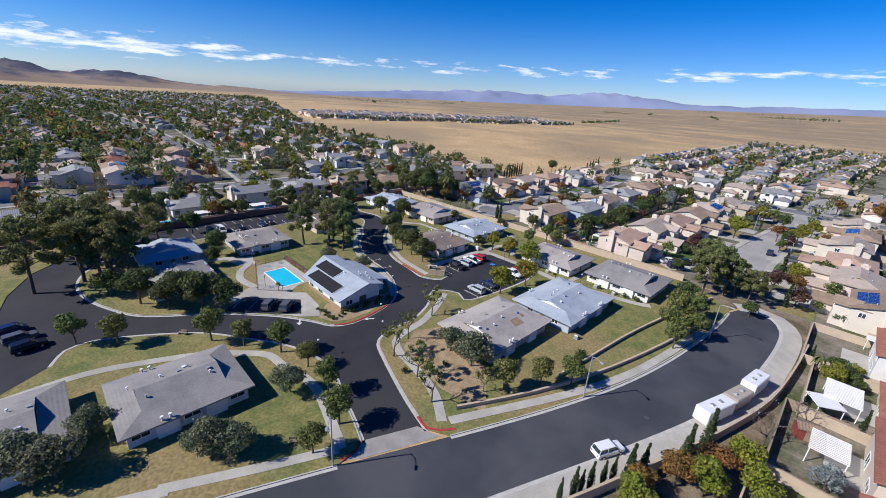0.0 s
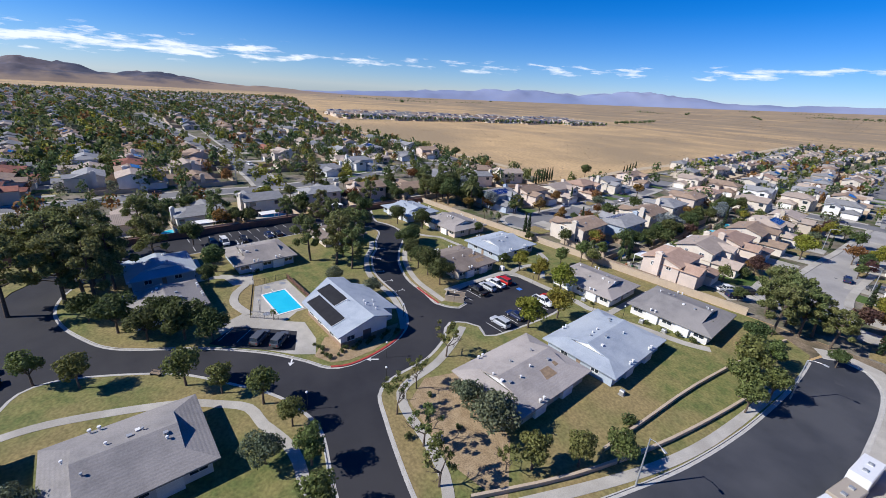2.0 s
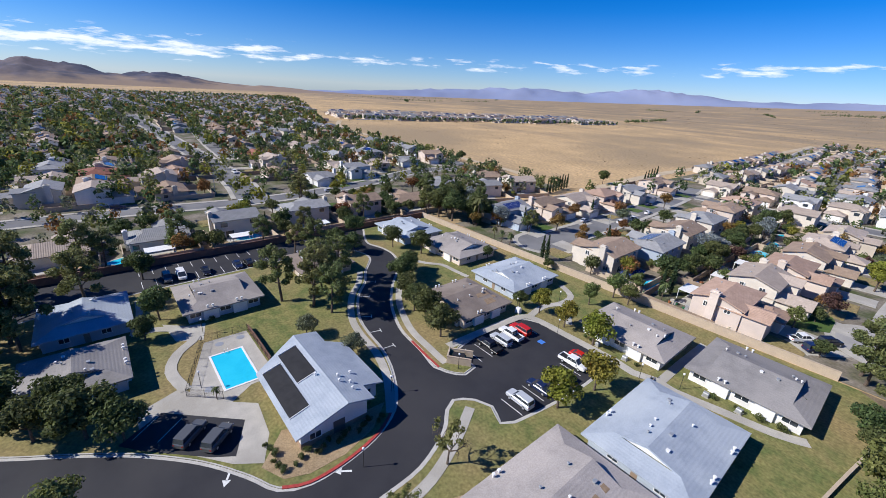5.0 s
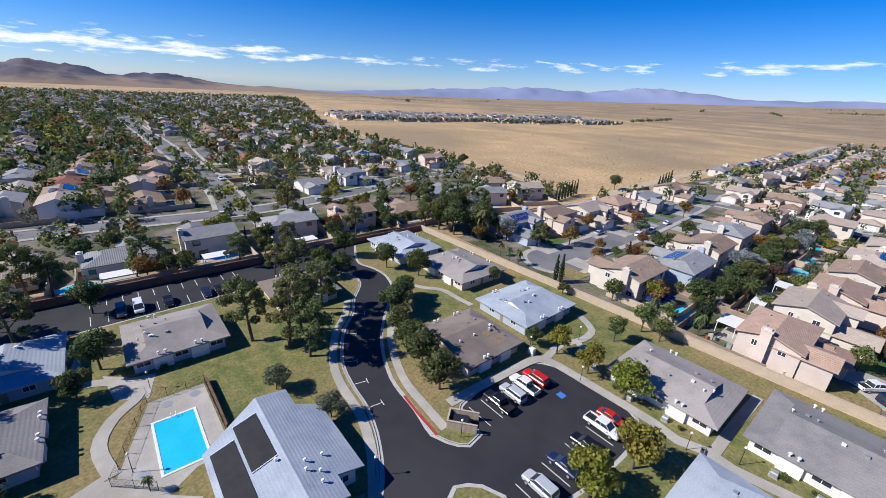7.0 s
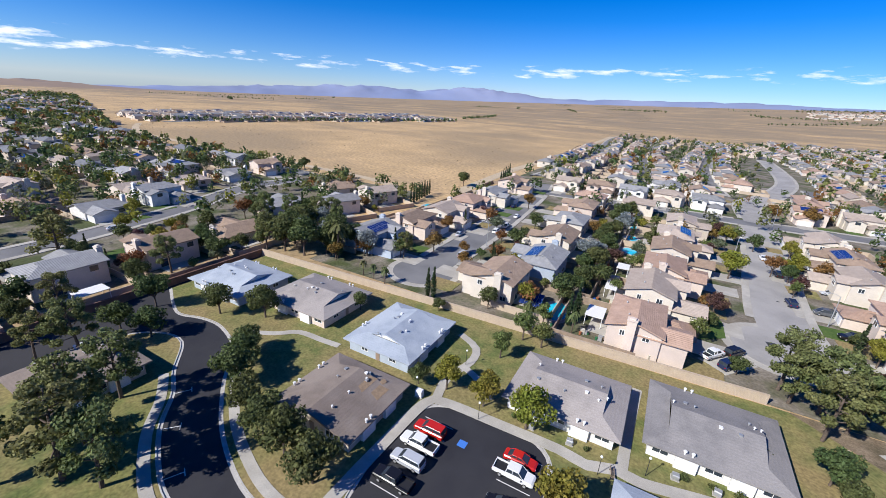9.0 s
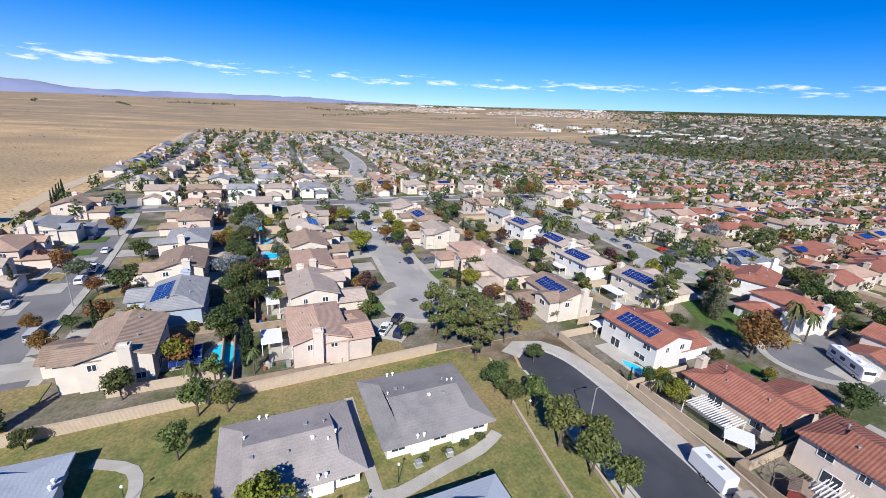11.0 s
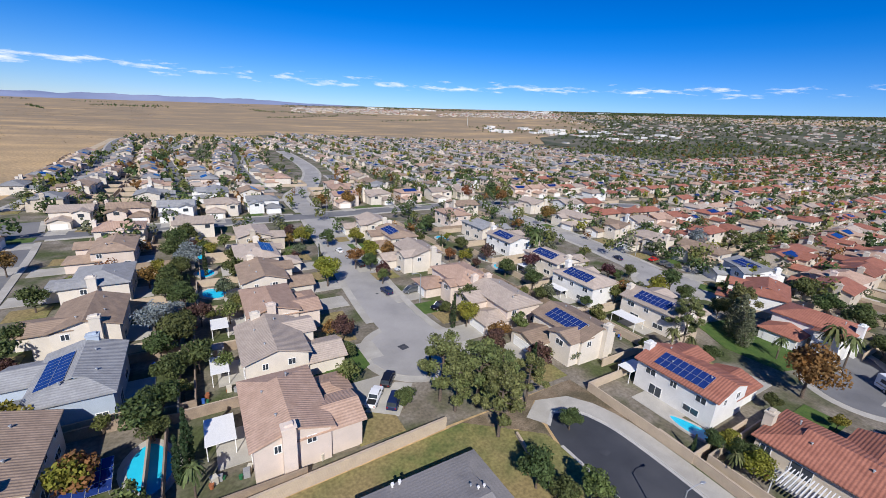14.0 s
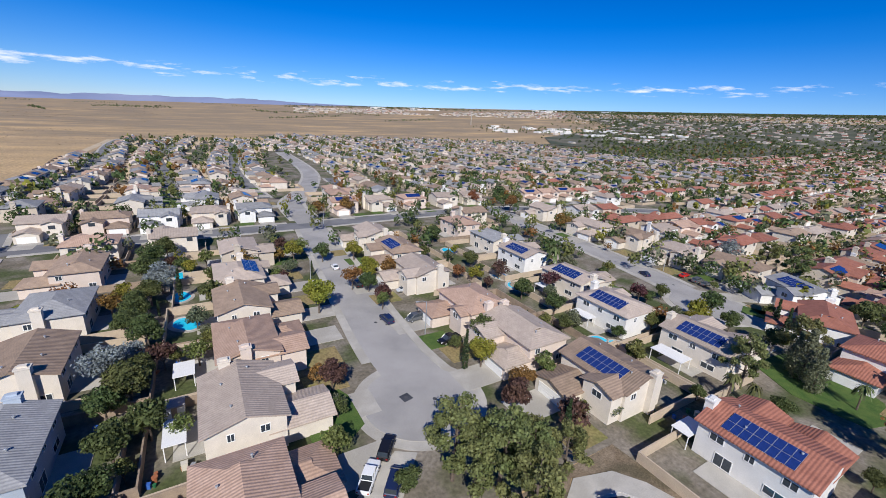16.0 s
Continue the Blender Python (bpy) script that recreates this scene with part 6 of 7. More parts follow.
def crown_template(n, seed):
    """Leaf clumps of a crown of height one, facing outwards, as corners of quads."""
    rnd = np.random.RandomState(seed)
    d = rnd.normal(size=(n, 3))
    d /= np.linalg.norm(d, axis=1)[:, None]
    lump = 0.78 + 0.34 * np.sin(d @ rnd.normal(size=3) * 3.1 + rnd.uniform(0, 6)) * np.cos(d @ rnd.normal(size=3) * 2.3)
    p = d * (lump * rnd.uniform(0.55, 1.0, n))[:, None] * np.array([0.40, 0.40, 0.44]) + np.array([0, 0, 0.54])
    f = d + rnd.uniform(-0.75, 0.75, (n, 3))
    f /= np.linalg.norm(f, axis=1)[:, None]
    a = np.cross(f, rnd.normal(size=(n, 3)))
    a /= np.linalg.norm(a, axis=1)[:, None]
    b = np.cross(f, a)
    k = (0.62 / math.sqrt(n) * rnd.uniform(0.7, 1.3, n))[:, None]
    return np.stack([p - a * k, p - b * k * 0.75, p + a * k, p + b * k * 0.75], 1)


CROWNS = {n: [crown_template(n, 10 * n + i) for i in range(10)] for n in (72, 18, 7)}


def scatter(name, rows, mat, label, seed):
    """Many far trees (x, y, height, breadth) in one mesh, with fewer clumps the further off they stand."""
    rnd, out = np.random.RandomState(seed), []
    for x, y, h, wide in rows:
        r = math.hypot(x + 45, y - 95)
        q = CROWNS[72 if r < 270 else 18 if r < 700 else 7][rnd.randint(10)]
        c, s_ = math.cos(7 * x), math.sin(7 * x)
        turned = q @ np.array([[c * wide, s_ * wide, 0], [-s_ * wide, c * wide, 0], [0, 0, 1]])
        out.append((turned * h + np.array([x, y, terrain(x, y)])).reshape(-1, 3))
    co = np.concatenate(out)
    me = bpy.data.meshes.new(name)
    n = len(co) // 4
    me.vertices.add(4 * n), me.loops.add(4 * n), me.polygons.add(n)
    me.vertices.foreach_set("co", co.astype(np.float32).ravel())
    me.loops.foreach_set("vertex_index", np.arange(4 * n, dtype=np.int32))
    me.polygons.foreach_set("loop_start", np.arange(0, 4 * n, 4, dtype=np.int32))
    me.materials.append(mat)
    me.update(calc_edges=True)
    return tagged(new(name, me), label, "trees", kind="stuff")


def far_wood():
    groups = {"green": ([], LEAF_GREEN), "dark": ([], LEAF_DARK), "rust": ([], LEAF_RUST), "olive": ([], LEAF_OLIVE), "yellow green": ([], LEAF_LIME)}
    rnd = random.Random(77)
    for k in range(120):
        u = k / 119
        far_trees.append((-572 + 130 * u + rnd.uniform(-4, 4), 302 + 505 * u, rnd.uniform(6, 9), 0.4))
    for k in range(46):
        u = k / 45
        far_trees.append((-470 - 20 * u + rnd.uniform(-6, 6), 900 + 230 * u, rnd.uniform(7, 10), 0.4))
    # windbreaks of scattered farms out on the plain
    for _ in range(26):
        a, r, n, w = radians(rnd.uniform(62, 158)), rnd.uniform(1500, 3600), rnd.randint(10, 34), rnd.uniform(0, 3.1)
        x, y = CENTRE.x + r * math.cos(a), CENTRE.y + r * math.sin(a)
        for k in range(n):
            far_trees.append((x + 11 * k * math.cos(w) + rnd.uniform(-6, 6), y + 11 * k * math.sin(w) + rnd.uniform(-6, 6), rnd.uniform(6, 12), 0.5))
    for x, y, h, c in far_trees:
        groups["green" if c < 0.30 else "dark" if c < 0.74 else "rust" if c < 0.83 else "olive" if c < 0.93 else "yellow green"][0].append((x, y, h, rnd.uniform(0.75, 1.15)))
    for i, (k, (rows, mat)) in enumerate(groups.items()):
        scatter("far_trees", rows, mat, f"distant {k} garden trees between houses", i)


far_wood()


# ---- cars and other vehicles ----
PAINTS = {"white": (0.75, 0.75, 0.74), "silver": (0.45, 0.47, 0.5), "black": (0.012, 0.012, 0.014), "red": (0.5, 0.02, 0.015), "navy": (0.015, 0.025, 0.07), "grey": (0.10, 0.105, 0.11), "tan": (0.42, 0.36, 0.28)}
PAINTS = {k: plain(k + " car paint", v, 0.25, 0.0, 0.02, 0.6) for k, v in PAINTS.items()}
LAMPW = plain("clear headlamp", (0.8, 0.82, 0.85), 0.15)
LAMPR = plain("red tail lamp", (0.35, 0.01, 0.01), 0.2)
BLACKP = plain("black plastic", (0.02, 0.02, 0.022), 0.6)


def loft(g, stations):
    """Rings of (x, half width, low, high) with chamfered corners, joined lengthwise."""
    k, n = len(g.v), 8
    for x, w, lo, hi in stations:
        c = min(0.12, (hi - lo) * 0.25)
        g.v += [(x, -w + c, lo), (x, w - c, lo), (x, w, lo + c), (x, w, hi - c), (x, w - c, hi), (x, -w + c, hi), (x, -w, hi - c), (x, -w, lo + c)]
    for s in range(len(stations) - 1):
        for i in range(n):
            a, b = k + s * n + i, k + s * n + (i + 1) % n
            g.f.append((a, b, b + n, a + n))
    g.f += [tuple(k + n - 1 - i for i in range(n)), tuple(k + (len(stations) - 1) * n + i for i in range(n))]
    return g


CARS = {
    "sedan": (4.7, 0.9, [(-2.35, 0.7, 0.35, 0.8), (-2.2, 0.86, 0.25, 0.95), (-1.2, 0.9, 0.22, 1.0), (0.9, 0.9, 0.22, 0.98), (2.1, 0.84, 0.24, 0.78), (2.35, 0.7, 0.3, 0.65)],
              [(-1.75, 0.74, 0.9, 1.0), (-1.0, 0.66, 0.9, 1.42), (0.25, 0.66, 0.9, 1.44), (1.15, 0.76, 0.9, 1.0)]),
    "suv": (4.9, 0.95, [(-2.45, 0.8, 0.4, 0.95), (-2.35, 0.93, 0.3, 1.1), (1.1, 0.95, 0.28, 1.12), (2.2, 0.9, 0.3, 1.02), (2.45, 0.78, 0.36, 0.85)],
            [(-2.35, 0.8, 1.0, 1.2), (-2.1, 0.74, 1.0, 1.76), (0.4, 0.74, 1.0, 1.78), (1.25, 0.84, 1.0, 1.12)]),
    "pickup": (5.7, 0.98, [(-2.85, 0.9, 0.5, 0.95), (-2.75, 0.97, 0.42, 0.9), (-0.95, 0.97, 0.4, 0.9), (-0.9, 0.97, 0.4, 1.12), (1.5, 0.98, 0.38, 1.14), (2.6, 0.94, 0.4, 1.05), (2.85, 0.82, 0.46, 0.9)],
               [(-0.95, 0.8, 1.0, 1.2), (-0.8, 0.76, 1.0, 1.8), (0.75, 0.76, 1.0, 1.82), (1.55, 0.86, 1.0, 1.14)]),
    "van": (5.0, 0.97, [(-2.5, 0.85, 0.4, 1.0), (-2.4, 0.96, 0.3, 1.1), (1.5, 0.97, 0.28, 1.1), (2.3, 0.9, 0.3, 0.95), (2.5, 0.76, 0.36, 0.8)],
            [(-2.4, 0.84, 1.0, 1.2), (-2.25, 0.8, 1.0, 1.85), (0.9, 0.8, 1.0, 1.85), (1.95, 0.88, 1.0, 1.08)]),
}
WHEEL = {}
KINDW = {"sedan": "sedan", "suv": "sport utility car", "pickup": "pickup truck", "van": "van"}
built_cars = {}


def car(kind, colour, x, y, a, where="parked on the asphalt", z=0.02):
    m = pose(x, y, z, 0, 0, a)
    if (kind, colour) in built_cars:
        ob = copy_thing(built_cars[kind, colour], m)
        return tagged(ob, f"{colour} {KINDW[kind]} {where}")
    length, w, body, cab = CARS[kind]
    root = thing("car" if kind != "pickup" else "pickup_truck", f"{colour} {KINDW[kind]} {where}", "car", m, "parked cars")
    paint = PAINTS[colour]
    part("body", loft(Geo(), body), paint, root)
    if kind == "pickup":
        part("bed", Geo().box(-2.72, -0.78, 0.88, -1.02, 0.78, 0.915), BLACKP, root, "black bed liner")
        part("bed_wall", Geo().box(-2.8, -0.95, 0.85, -0.95, -0.8, 1.12).box(-2.8, 0.8, 0.85, -0.95, 0.95, 1.12).box(-2.8, -0.8, 0.85, -2.7, 0.8, 1.12), paint, root)
    part("glasshouse", loft(Geo(), cab), GLASS, root, "dark tinted windows")
    (x1, w1, _, h1), (x2, w2, _, h2) = cab[1], cab[2]
    part("roof_panel", loft(Geo(), [(x1 - 0.08, w1 - 0.02, h1 - 0.05, h1 + 0.03), (x1 + 0.1, w1 + 0.02, h1 - 0.06, h1 + 0.04), (x2 - 0.1, w2 + 0.02, h2 - 0.06, h2 + 0.04), (x2 + 0.06, w2 - 0.02, h2 - 0.05, h2 + 0.02)]), paint, root)
    posts = [((xa, s * wa, ha - 0.02), (xb, s * (wb + 0.01), hb)) for s in (-1, 1) for (xa, wa, _, ha), (xb, wb, _, hb) in ((cab[0], cab[1]), (cab[3], cab[2]))]
    posts += [((0.5 * (x1 + x2), s * (cab[0][1] + 0.06), 1.0), (0.5 * (x1 + x2), s * (w1 + 0.02), h1)) for s in (-1, 1)]
    for p_, q_ in posts:
        part("pillar", Geo().tube(p_, q_, 0.05, 0.05, 4), paint, root)
    if not WHEEL:
        WHEEL["t"] = Geo().tube((0, -0.11, 0), (0, 0.11, 0), 0.34, 0.34, 16).mesh("tyre", TYRE)
        WHEEL["r"] = Geo().tube((0, -0.12, 0), (0, 0.12, 0), 0.21, 0.21, 10).mesh("rim", ALU)
    for sx in (-length * 0.3, length * 0.31):
        for s in (-1, 1):
            t = part("wheel", WHEEL["t"], None, root)
            t.location = (sx, s * (w - 0.1), 0.34)
            part("rim", WHEEL["r"], None, t)
    f, b = body[-1], body[0]
    for s in (-1, 1):
        q = part("headlight", Geo().box(-0.06, -0.16, -0.07, 0.05, 0.16, 0.07), LAMPW, root)
        q.location = (f[0] - 0.03, s * (f[1] - 0.2), f[3] - 0.12)
        q = part("taillight", Geo().box(-0.05, -0.12, -0.1, 0.06, 0.12, 0.1), LAMPR, root)
        q.location = (b[0] + 0.03, s * (b[1] - 0.14), b[3] - 0.14)
        q = part("mirror", Geo().box(-0.08, -0.1, -0.06, 0.06, 0.1, 0.07), BLACKP, root)
        q.location = (cab[3][0] - 0.25, s * (w + 0.08), 1.05)
    built_cars[kind, colour] = root
    return root


car("suv", "red", -73.6, 90.2, 180), car("pickup", "white", -73.6, 87.2, 180), car("suv", "silver", -73.4, 83.9, 180), car("pickup", "black", -73.3, 80.4, 180)
car("sedan", "red", -60.2, 92.4, 0), car("pickup", "white", -60.2, 89.7, 0), car("suv", "black", -59.6, 84.3, 180), car("sedan", "navy", -59.7, 78.8, 180), car("suv", "silver", -59.6, 73.6, 180)
car("suv", "grey", -82.6, 30.2, 132, z=0.155), car("suv", "grey", -79.8, 33.0, 132, z=0.155)
car("van", "white", -139.6, 38.2, 0), car("suv", "grey", -139.6, 35.2, 0), car("sedan", "black", -139.4, 43.6, 0), car("sedan", "navy", -139.4, 51.2, 0), car("sedan", "black", -139.4, 54, 180)
car("suv", "white", -13.5, 50.2, 66, "parked along the street kerb")
car("pickup", "white", -34.8, 139.2, 52, "in a driveway", 0.2), car("suv", "black", -30.6, 143.0, 52, "in a driveway", 0.2), car("van", "navy", -32.0, 136.8, 52, "in a driveway", 0.2)
car("suv", "navy", -14.4, 181.4, 95, "parked along the street", 0.12), car("van", "grey", -7.6, 179, 185, "in a driveway", 0.2), car("sedan", "silver", -2.6, 196.6, 185, "in a driveway", 0.2), car("suv", "black", -13.6, 205.4, 92, "parked along the street", 0.12)
car("sedan", "white", -15.4, 222.4, 92, "driving lane of the street", 0.12), car("pickup", "black", -5.4, 166.4, 190, "in a driveway", 0.2)
car("sedan", "navy", 81, 176, 70, "parked along the street", 0.12), car("sedan", "red", 93.4, 169, 0, "in a driveway", 0.2), car("suv", "grey", 92.6, 164, 0, "in a driveway", 0.2), car("sedan", "grey", 92, 161, 0, "in a driveway", 0.2)
car("sedan", "grey", 65.7, 120, 60, "in a driveway", 0.2), car("suv", "black", 66.0, 114.6, 60, "in a driveway", 0.2), car("sedan", "navy", -27, 277.6, 3, "on the cross street", 0.2)
car("suv", "white", -103, 188, 92, "parked along the street", 0.14), car("pickup", "white", -102.6, 197, 92, "parked along the street", 0.14), car("sedan", "silver", -112.6, 176, 92, "parked along the street", 0.14), car("suv", "black", -111, 203, 90, "parked along the street", 0.14)
car("sedan", "white", -104, 214, 90, "parked along the street", 0.14), car("van", "silver", -102, 158, 90, "parked along the street", 0.14), car("sedan", "navy", -111.4, 230, 90, "parked along the street", 0.14)
car("van", "white", -200, 70, 92, "parked along the street", 0.14), car("sedan", "silver", -204, 108, 80, "parked along the street", 0.14), car("suv", "navy", -213, 30, 90, "parked along the street", 0.14), car("suv", "white", -262, 82, 0, "parked along the street", 0.14), car("sedan", "tan", -300, 74, 0, "parked along the street", 0.14)


car("suv", "black", -93, -8, 100), car("suv", "grey", -97, -9, 100), car("van", "navy", -101, -10.4, 100), car("sedan", "white", -121, 21, 95, "parked by the kerb in shade")


def trailer(x, y, a, mat, label, length=6.2, h=2.7):
    root = thing("trailer", label, "trailer", pose(x, y, 0.03, 0, 0, a), "box trailers by the kerb")
    part("box", loft(Geo(), [(-length / 2, 1.15, 0.5, h), (-length / 2 + 0.1, 1.22, 0.45, h + 0.05), (length / 2 - 0.1, 1.22, 0.45, h + 0.05), (length / 2, 1.15, 0.5, h)]), mat, root)
    for dx in (-1.1, 1.0):
        part("roof_vent", Geo().box(-0.3, -0.3, 0, 0.3, 0.3, 0.16).box(-0.12, -0.12, 0.16, 0.12, 0.12, 0.2), STEEL, root).location = (dx, 0, h + 0.05)
    for sx in (-0.45, 0.45):
        for s in (-1, 1):
            t = part("wheel", WHEEL["t"], None, root)
            t.location = (sx, s * 1.1, 0.34)
            part("rim", WHEEL["r"], None, t)
    part("tow_bar", Geo().tube((length / 2, 0.5, 0.5), (length / 2 + 1.2, 0, 0.5), 0.05, 0.05).tube((length / 2, -0.5, 0.5), (length / 2 + 1.2, 0, 0.5), 0.05, 0.05), DARKMETAL, root)
    return root


trailer(-5.2, 70.6, 72, PAINTS["white"], "white box trailer parked by the kerb", 7.0, 2.9)
trailer(-3.4, 77.6, 75, PAINTS["tan"], "tan flat roofed trailer between white ones", 5.2, 2.5)
trailer(-2.2, 84.4, 80, PAINTS["white"], "white box trailer with two roof vents", 6.0, 2.9)


def motorhome(x, y, a):
    root = thing("motorhome", "long white motorhome parked along the street", "motorhome", pose(x, y, 0.05, 0, 0, a))
    part("body", loft(Geo(), [(-5.2, 1.2, 0.5, 3.2), (-5.0, 1.28, 0.4, 3.35), (4.7, 1.28, 0.4, 3.35), (5.1, 1.22, 0.5, 3.0), (5.3, 1.1, 0.55, 1.6)]), PAINTS["white"], root)
    part("windscreen", Geo().box(5.05, -1.05, 1.6, 5.24, 1.05, 2.7), GLASS, root)
    for dx in (-3.4, -0.6, 2.4):
        for s in (-1, 1):
            part("side_window", Geo().box(-0.7, -0.03, 0, 0.7, 0.03, 0.75), GLASS, root).location = (dx, s * 1.285, 1.8)
        part("roof_unit", loft(Geo(), [(-0.5, 0.35, 0, 0.2), (-0.3, 0.42, 0, 0.3), (0.5, 0.4, 0, 0.25)]), WHITE, root).location = (dx, 0, 3.35)
    for s in (-1, 1):
        part("stripe", Geo().box(-4.8, -0.01, 0, 4.6, 0.01, 0.25), PAINTS["tan"], root).location = (0, s * 1.285, 1.1)
        for dx in (-2.8, 3.4):
            t = part("wheel", WHEEL["t"], None, root)
            t.location, t.scale = (dx, s * 1.15, 0.42), (1.25, 1.25, 1.25)
            part("rim", WHEEL["r"], None, t)
    return root


motorhome(57, 92.5, 235)


slab("lawn_circle", [(47, 109), (52, 107.5), (60, 110), (65, 118), (64, 128), (52, 130), (46, 120)], -0.1, 0.14, GREEN, "green lawn beside the turning circle", "lawn")
slab("lawn_corner", [(-37, 146), (-31.5, 150), (-31.6, 158), (-34, 164), (-40, 163), (-40, 148)], -0.1, 0.14, GREEN, "green corner lawn beside the turning circle", "lawn")
slab("driveway_corner", [(-29.5, 142.4), (-26.6, 140.6), (-32.6, 133.6), (-37.4, 137.2)], -0.1, 0.16, CONC, "pale concrete driveway", "driveway")

# ---- lamps, bins, furniture ----
GLOBE = plain("white lamp globe", (0.85, 0.85, 0.83), 0.3)


def street_lamp(x, y, a, h=8.2):
    root = thing("street_lamp", "tall pale concrete street lamp with curved arm", "street lamp", pose(x, y, 0.1, 0, 0, a), "street lamps")
    part("pole", Geo().tube((0, 0, -0.2), (0, 0, h), 0.13, 0.08, 10), STEEL, root)
    part("arm", Geo().tube((0, 0, h - 0.1), (0.9, 0, h + 0.35), 0.05, 0.05, 6).tube((0.9, 0, h + 0.35), (2.1, 0, h + 0.45), 0.05, 0.045, 6), STEEL, root)
    part("lamp_head", loft(Geo(), [(2.0, 0.1, h + 0.36, h + 0.52), (2.2, 0.18, h + 0.33, h + 0.54), (2.75, 0.16, h + 0.36, h + 0.5)]), STEEL, root)
    return root


def path_lamp(x, y):
    root = thing("path_lamp", "slim path lamp with a white globe", "lamp", pose(x, y, 0.12), "path lamps")
    part("post", Geo().tube((0, 0, -0.1), (0, 0, 3.0), 0.05, 0.04, 8), DARKMETAL, root)
    g = Geo()
    for i in range(5):
        a0, a1 = math.pi * i / 5, math.pi * (i + 1) / 5
        g.tube((0, 0, 3.2 - 0.2 * math.cos(a0)), (0, 0, 3.2 - 0.2 * math.cos(a1)), max(0.01, 0.2 * math.sin(a0)), max(0.01, 0.2 * math.sin(a1)), 10, cap=False)
    part("globe", g, GLOBE, root)
    return root


for x, y, a in ((-21.6, 58.4, -30), (-12.6, 98.2, -10), (-37, 19.6, -40), (-8.6, 172, 180), (-25, 214, 0), (-5, 275, 90), (-100, 172, 180), (92, 176, 180), (-196, 92, 180), (-222, 64, 90)):
    street_lamp(x, y, a)
for x, y in ((-74, 57.8), (-64, 47), (-80, 96.4), (-68.6, 96.6), (-50.4, 96.2), (-44.6, 99.6), (-109.6, 37), (-92.8, 33.4), (-20, 104.4), (-72, 71), (-58, 43), (-60, 30), (-76.4, 108)):
    path_lamp(x, y)


def bin_store():
    root = thing("bin_enclosure", "tan block bin enclosure open to the lot", "enclosure", pose(-73.6, 72.9, 0.02, 0, 0, 40))
    for i, b in enumerate(((-2.2, -1.4, 2.2, -1.2), (-2.2, 1.2, 2.2, 1.4), (-2.4, -1.4, -2.2, 1.4))):
        part("side_wall", Geo().box(b[0], b[1], 0, b[2], b[3], 1.6).box(b[0] - 0.04, b[1] - 0.04, 1.6, b[2] + 0.04, b[3] + 0.04, 1.68), BLOCK, root)
    t = thing("dumpster", "green steel dumpster inside the enclosure", "dumpster", pose(-73.8, 72.7, 0.04, 0, 0, 40))
    steel = plain("green bin paint", (0.03, 0.12, 0.07), 0.5)
    part("tub", loft(Geo(), [(-1.3, 0.75, 0.1, 1.15), (-1.2, 0.8, 0.05, 1.2), (1.0, 0.8, 0.05, 1.2), (1.3, 0.7, 0.3, 1.0)]), steel, t)
    part("lid", Geo().box(-1.25, -0.8, 1.2, 1.1, 0.8, 1.26), BLACKP, t)


bin_store()


def bench(x, y, a):
    root = thing("bench", "weathered brown wooden park bench", "bench", pose(x, y, 0.12, 0, 0, a))
    for k in range(3):
        part("slat", Geo().box(-0.9, -0.06, 0, 0.9, 0.06, 0.05), WOODF, root).location = (0, -0.18 + 0.17 * k, 0.42)
    for k in range(2):
        part("back_slat", Geo().box(-0.9, -0.03, 0, 0.9, 0.03, 0.12), WOODF, root).location = (0, 0.3, 0.55 + 0.2 * k)
    for s in (-0.75, 0.75):
        part("leg", Geo().box(-0.05, -0.28, 0, 0.05, 0.34, 0.42).box(-0.05, 0.26, 0.42, 0.05, 0.33, 0.9), DARKMETAL, root).location = (s, 0, 0)


bench(-48.6, 97.2, 100), bench(-43.6, 17.6, 60), bench(-82, 13.2, 40)


def utility_box(x, y, w, d, h, label):
    root = thing("utility_cabinet", label, "cabinet", pose(x, y, 0.12, 0, 0, rt.uniform(-8, 8)), "utility cabinets")
    part("plinth", Geo().box(-w / 2 - 0.1, -d / 2 - 0.1, -0.05, w / 2 + 0.1, d / 2 + 0.1, 0.08), CONC, root)
    part("casing", loft(Geo(), [(-w / 2, d / 2 - 0.03, 0.08, h), (-w / 2 + 0.05, d / 2, 0.08, h + 0.04), (w / 2 - 0.05, d / 2, 0.08, h + 0.04), (w / 2, d / 2 - 0.03, 0.08, h)]), STEEL if w < 1 else WHITE, root)


for x, y, w, d, h in ((-79.2, 96, 1.2, 1.0, 1.3), (-43, 42.4, 0.9, 0.7, 1.0), (-60.8, 99.4, 0.8, 0.8, 0.9), (-55, 99.6, 0.9, 0.9, 0.8), (-36, 101.6, 0.9, 0.9, 0.8), (-41, 101.4, 0.9, 0.9, 0.8), (-31.6, 74, 0.8, 0.8, 0.9), (-83.2, 80.6, 0.8, 0.8, 0.9)):
    utility_box(x, y, w, d, h, "pale metal utility cabinet on a concrete plinth")


def garden_pool(x, y, a, w, l):
    root = thing("garden_pool", "small turquoise backyard swimming pool", "pool", pose(x, y, 0.16, 0, 0, a), "backyard pools")
    ring = [(w / 2 * math.cos(t) * (1 + 0.18 * math.cos(2 * t + 0.6)), l / 2 * math.sin(t)) for t in [2 * math.pi * i / 22 for i in range(22)]]
    deck, water = Geo(), Geo()
    deck.solid([[(px * 1.4, py * 1.25, 0.0) for px, py in ring]], 0.15)
    part("deck", deck, CONC, root)
    rim = Geo()
    ribbon(rim, [Vector((px, py, 0)) for px, py in ring], 0, -0.3, 0.06, closed=True, depth=0.06)
    part("coping", rim, KERB, root)
    water.poly([(px, py, 0.02) for px, py in ring])
    part("water", water, WATER, root)


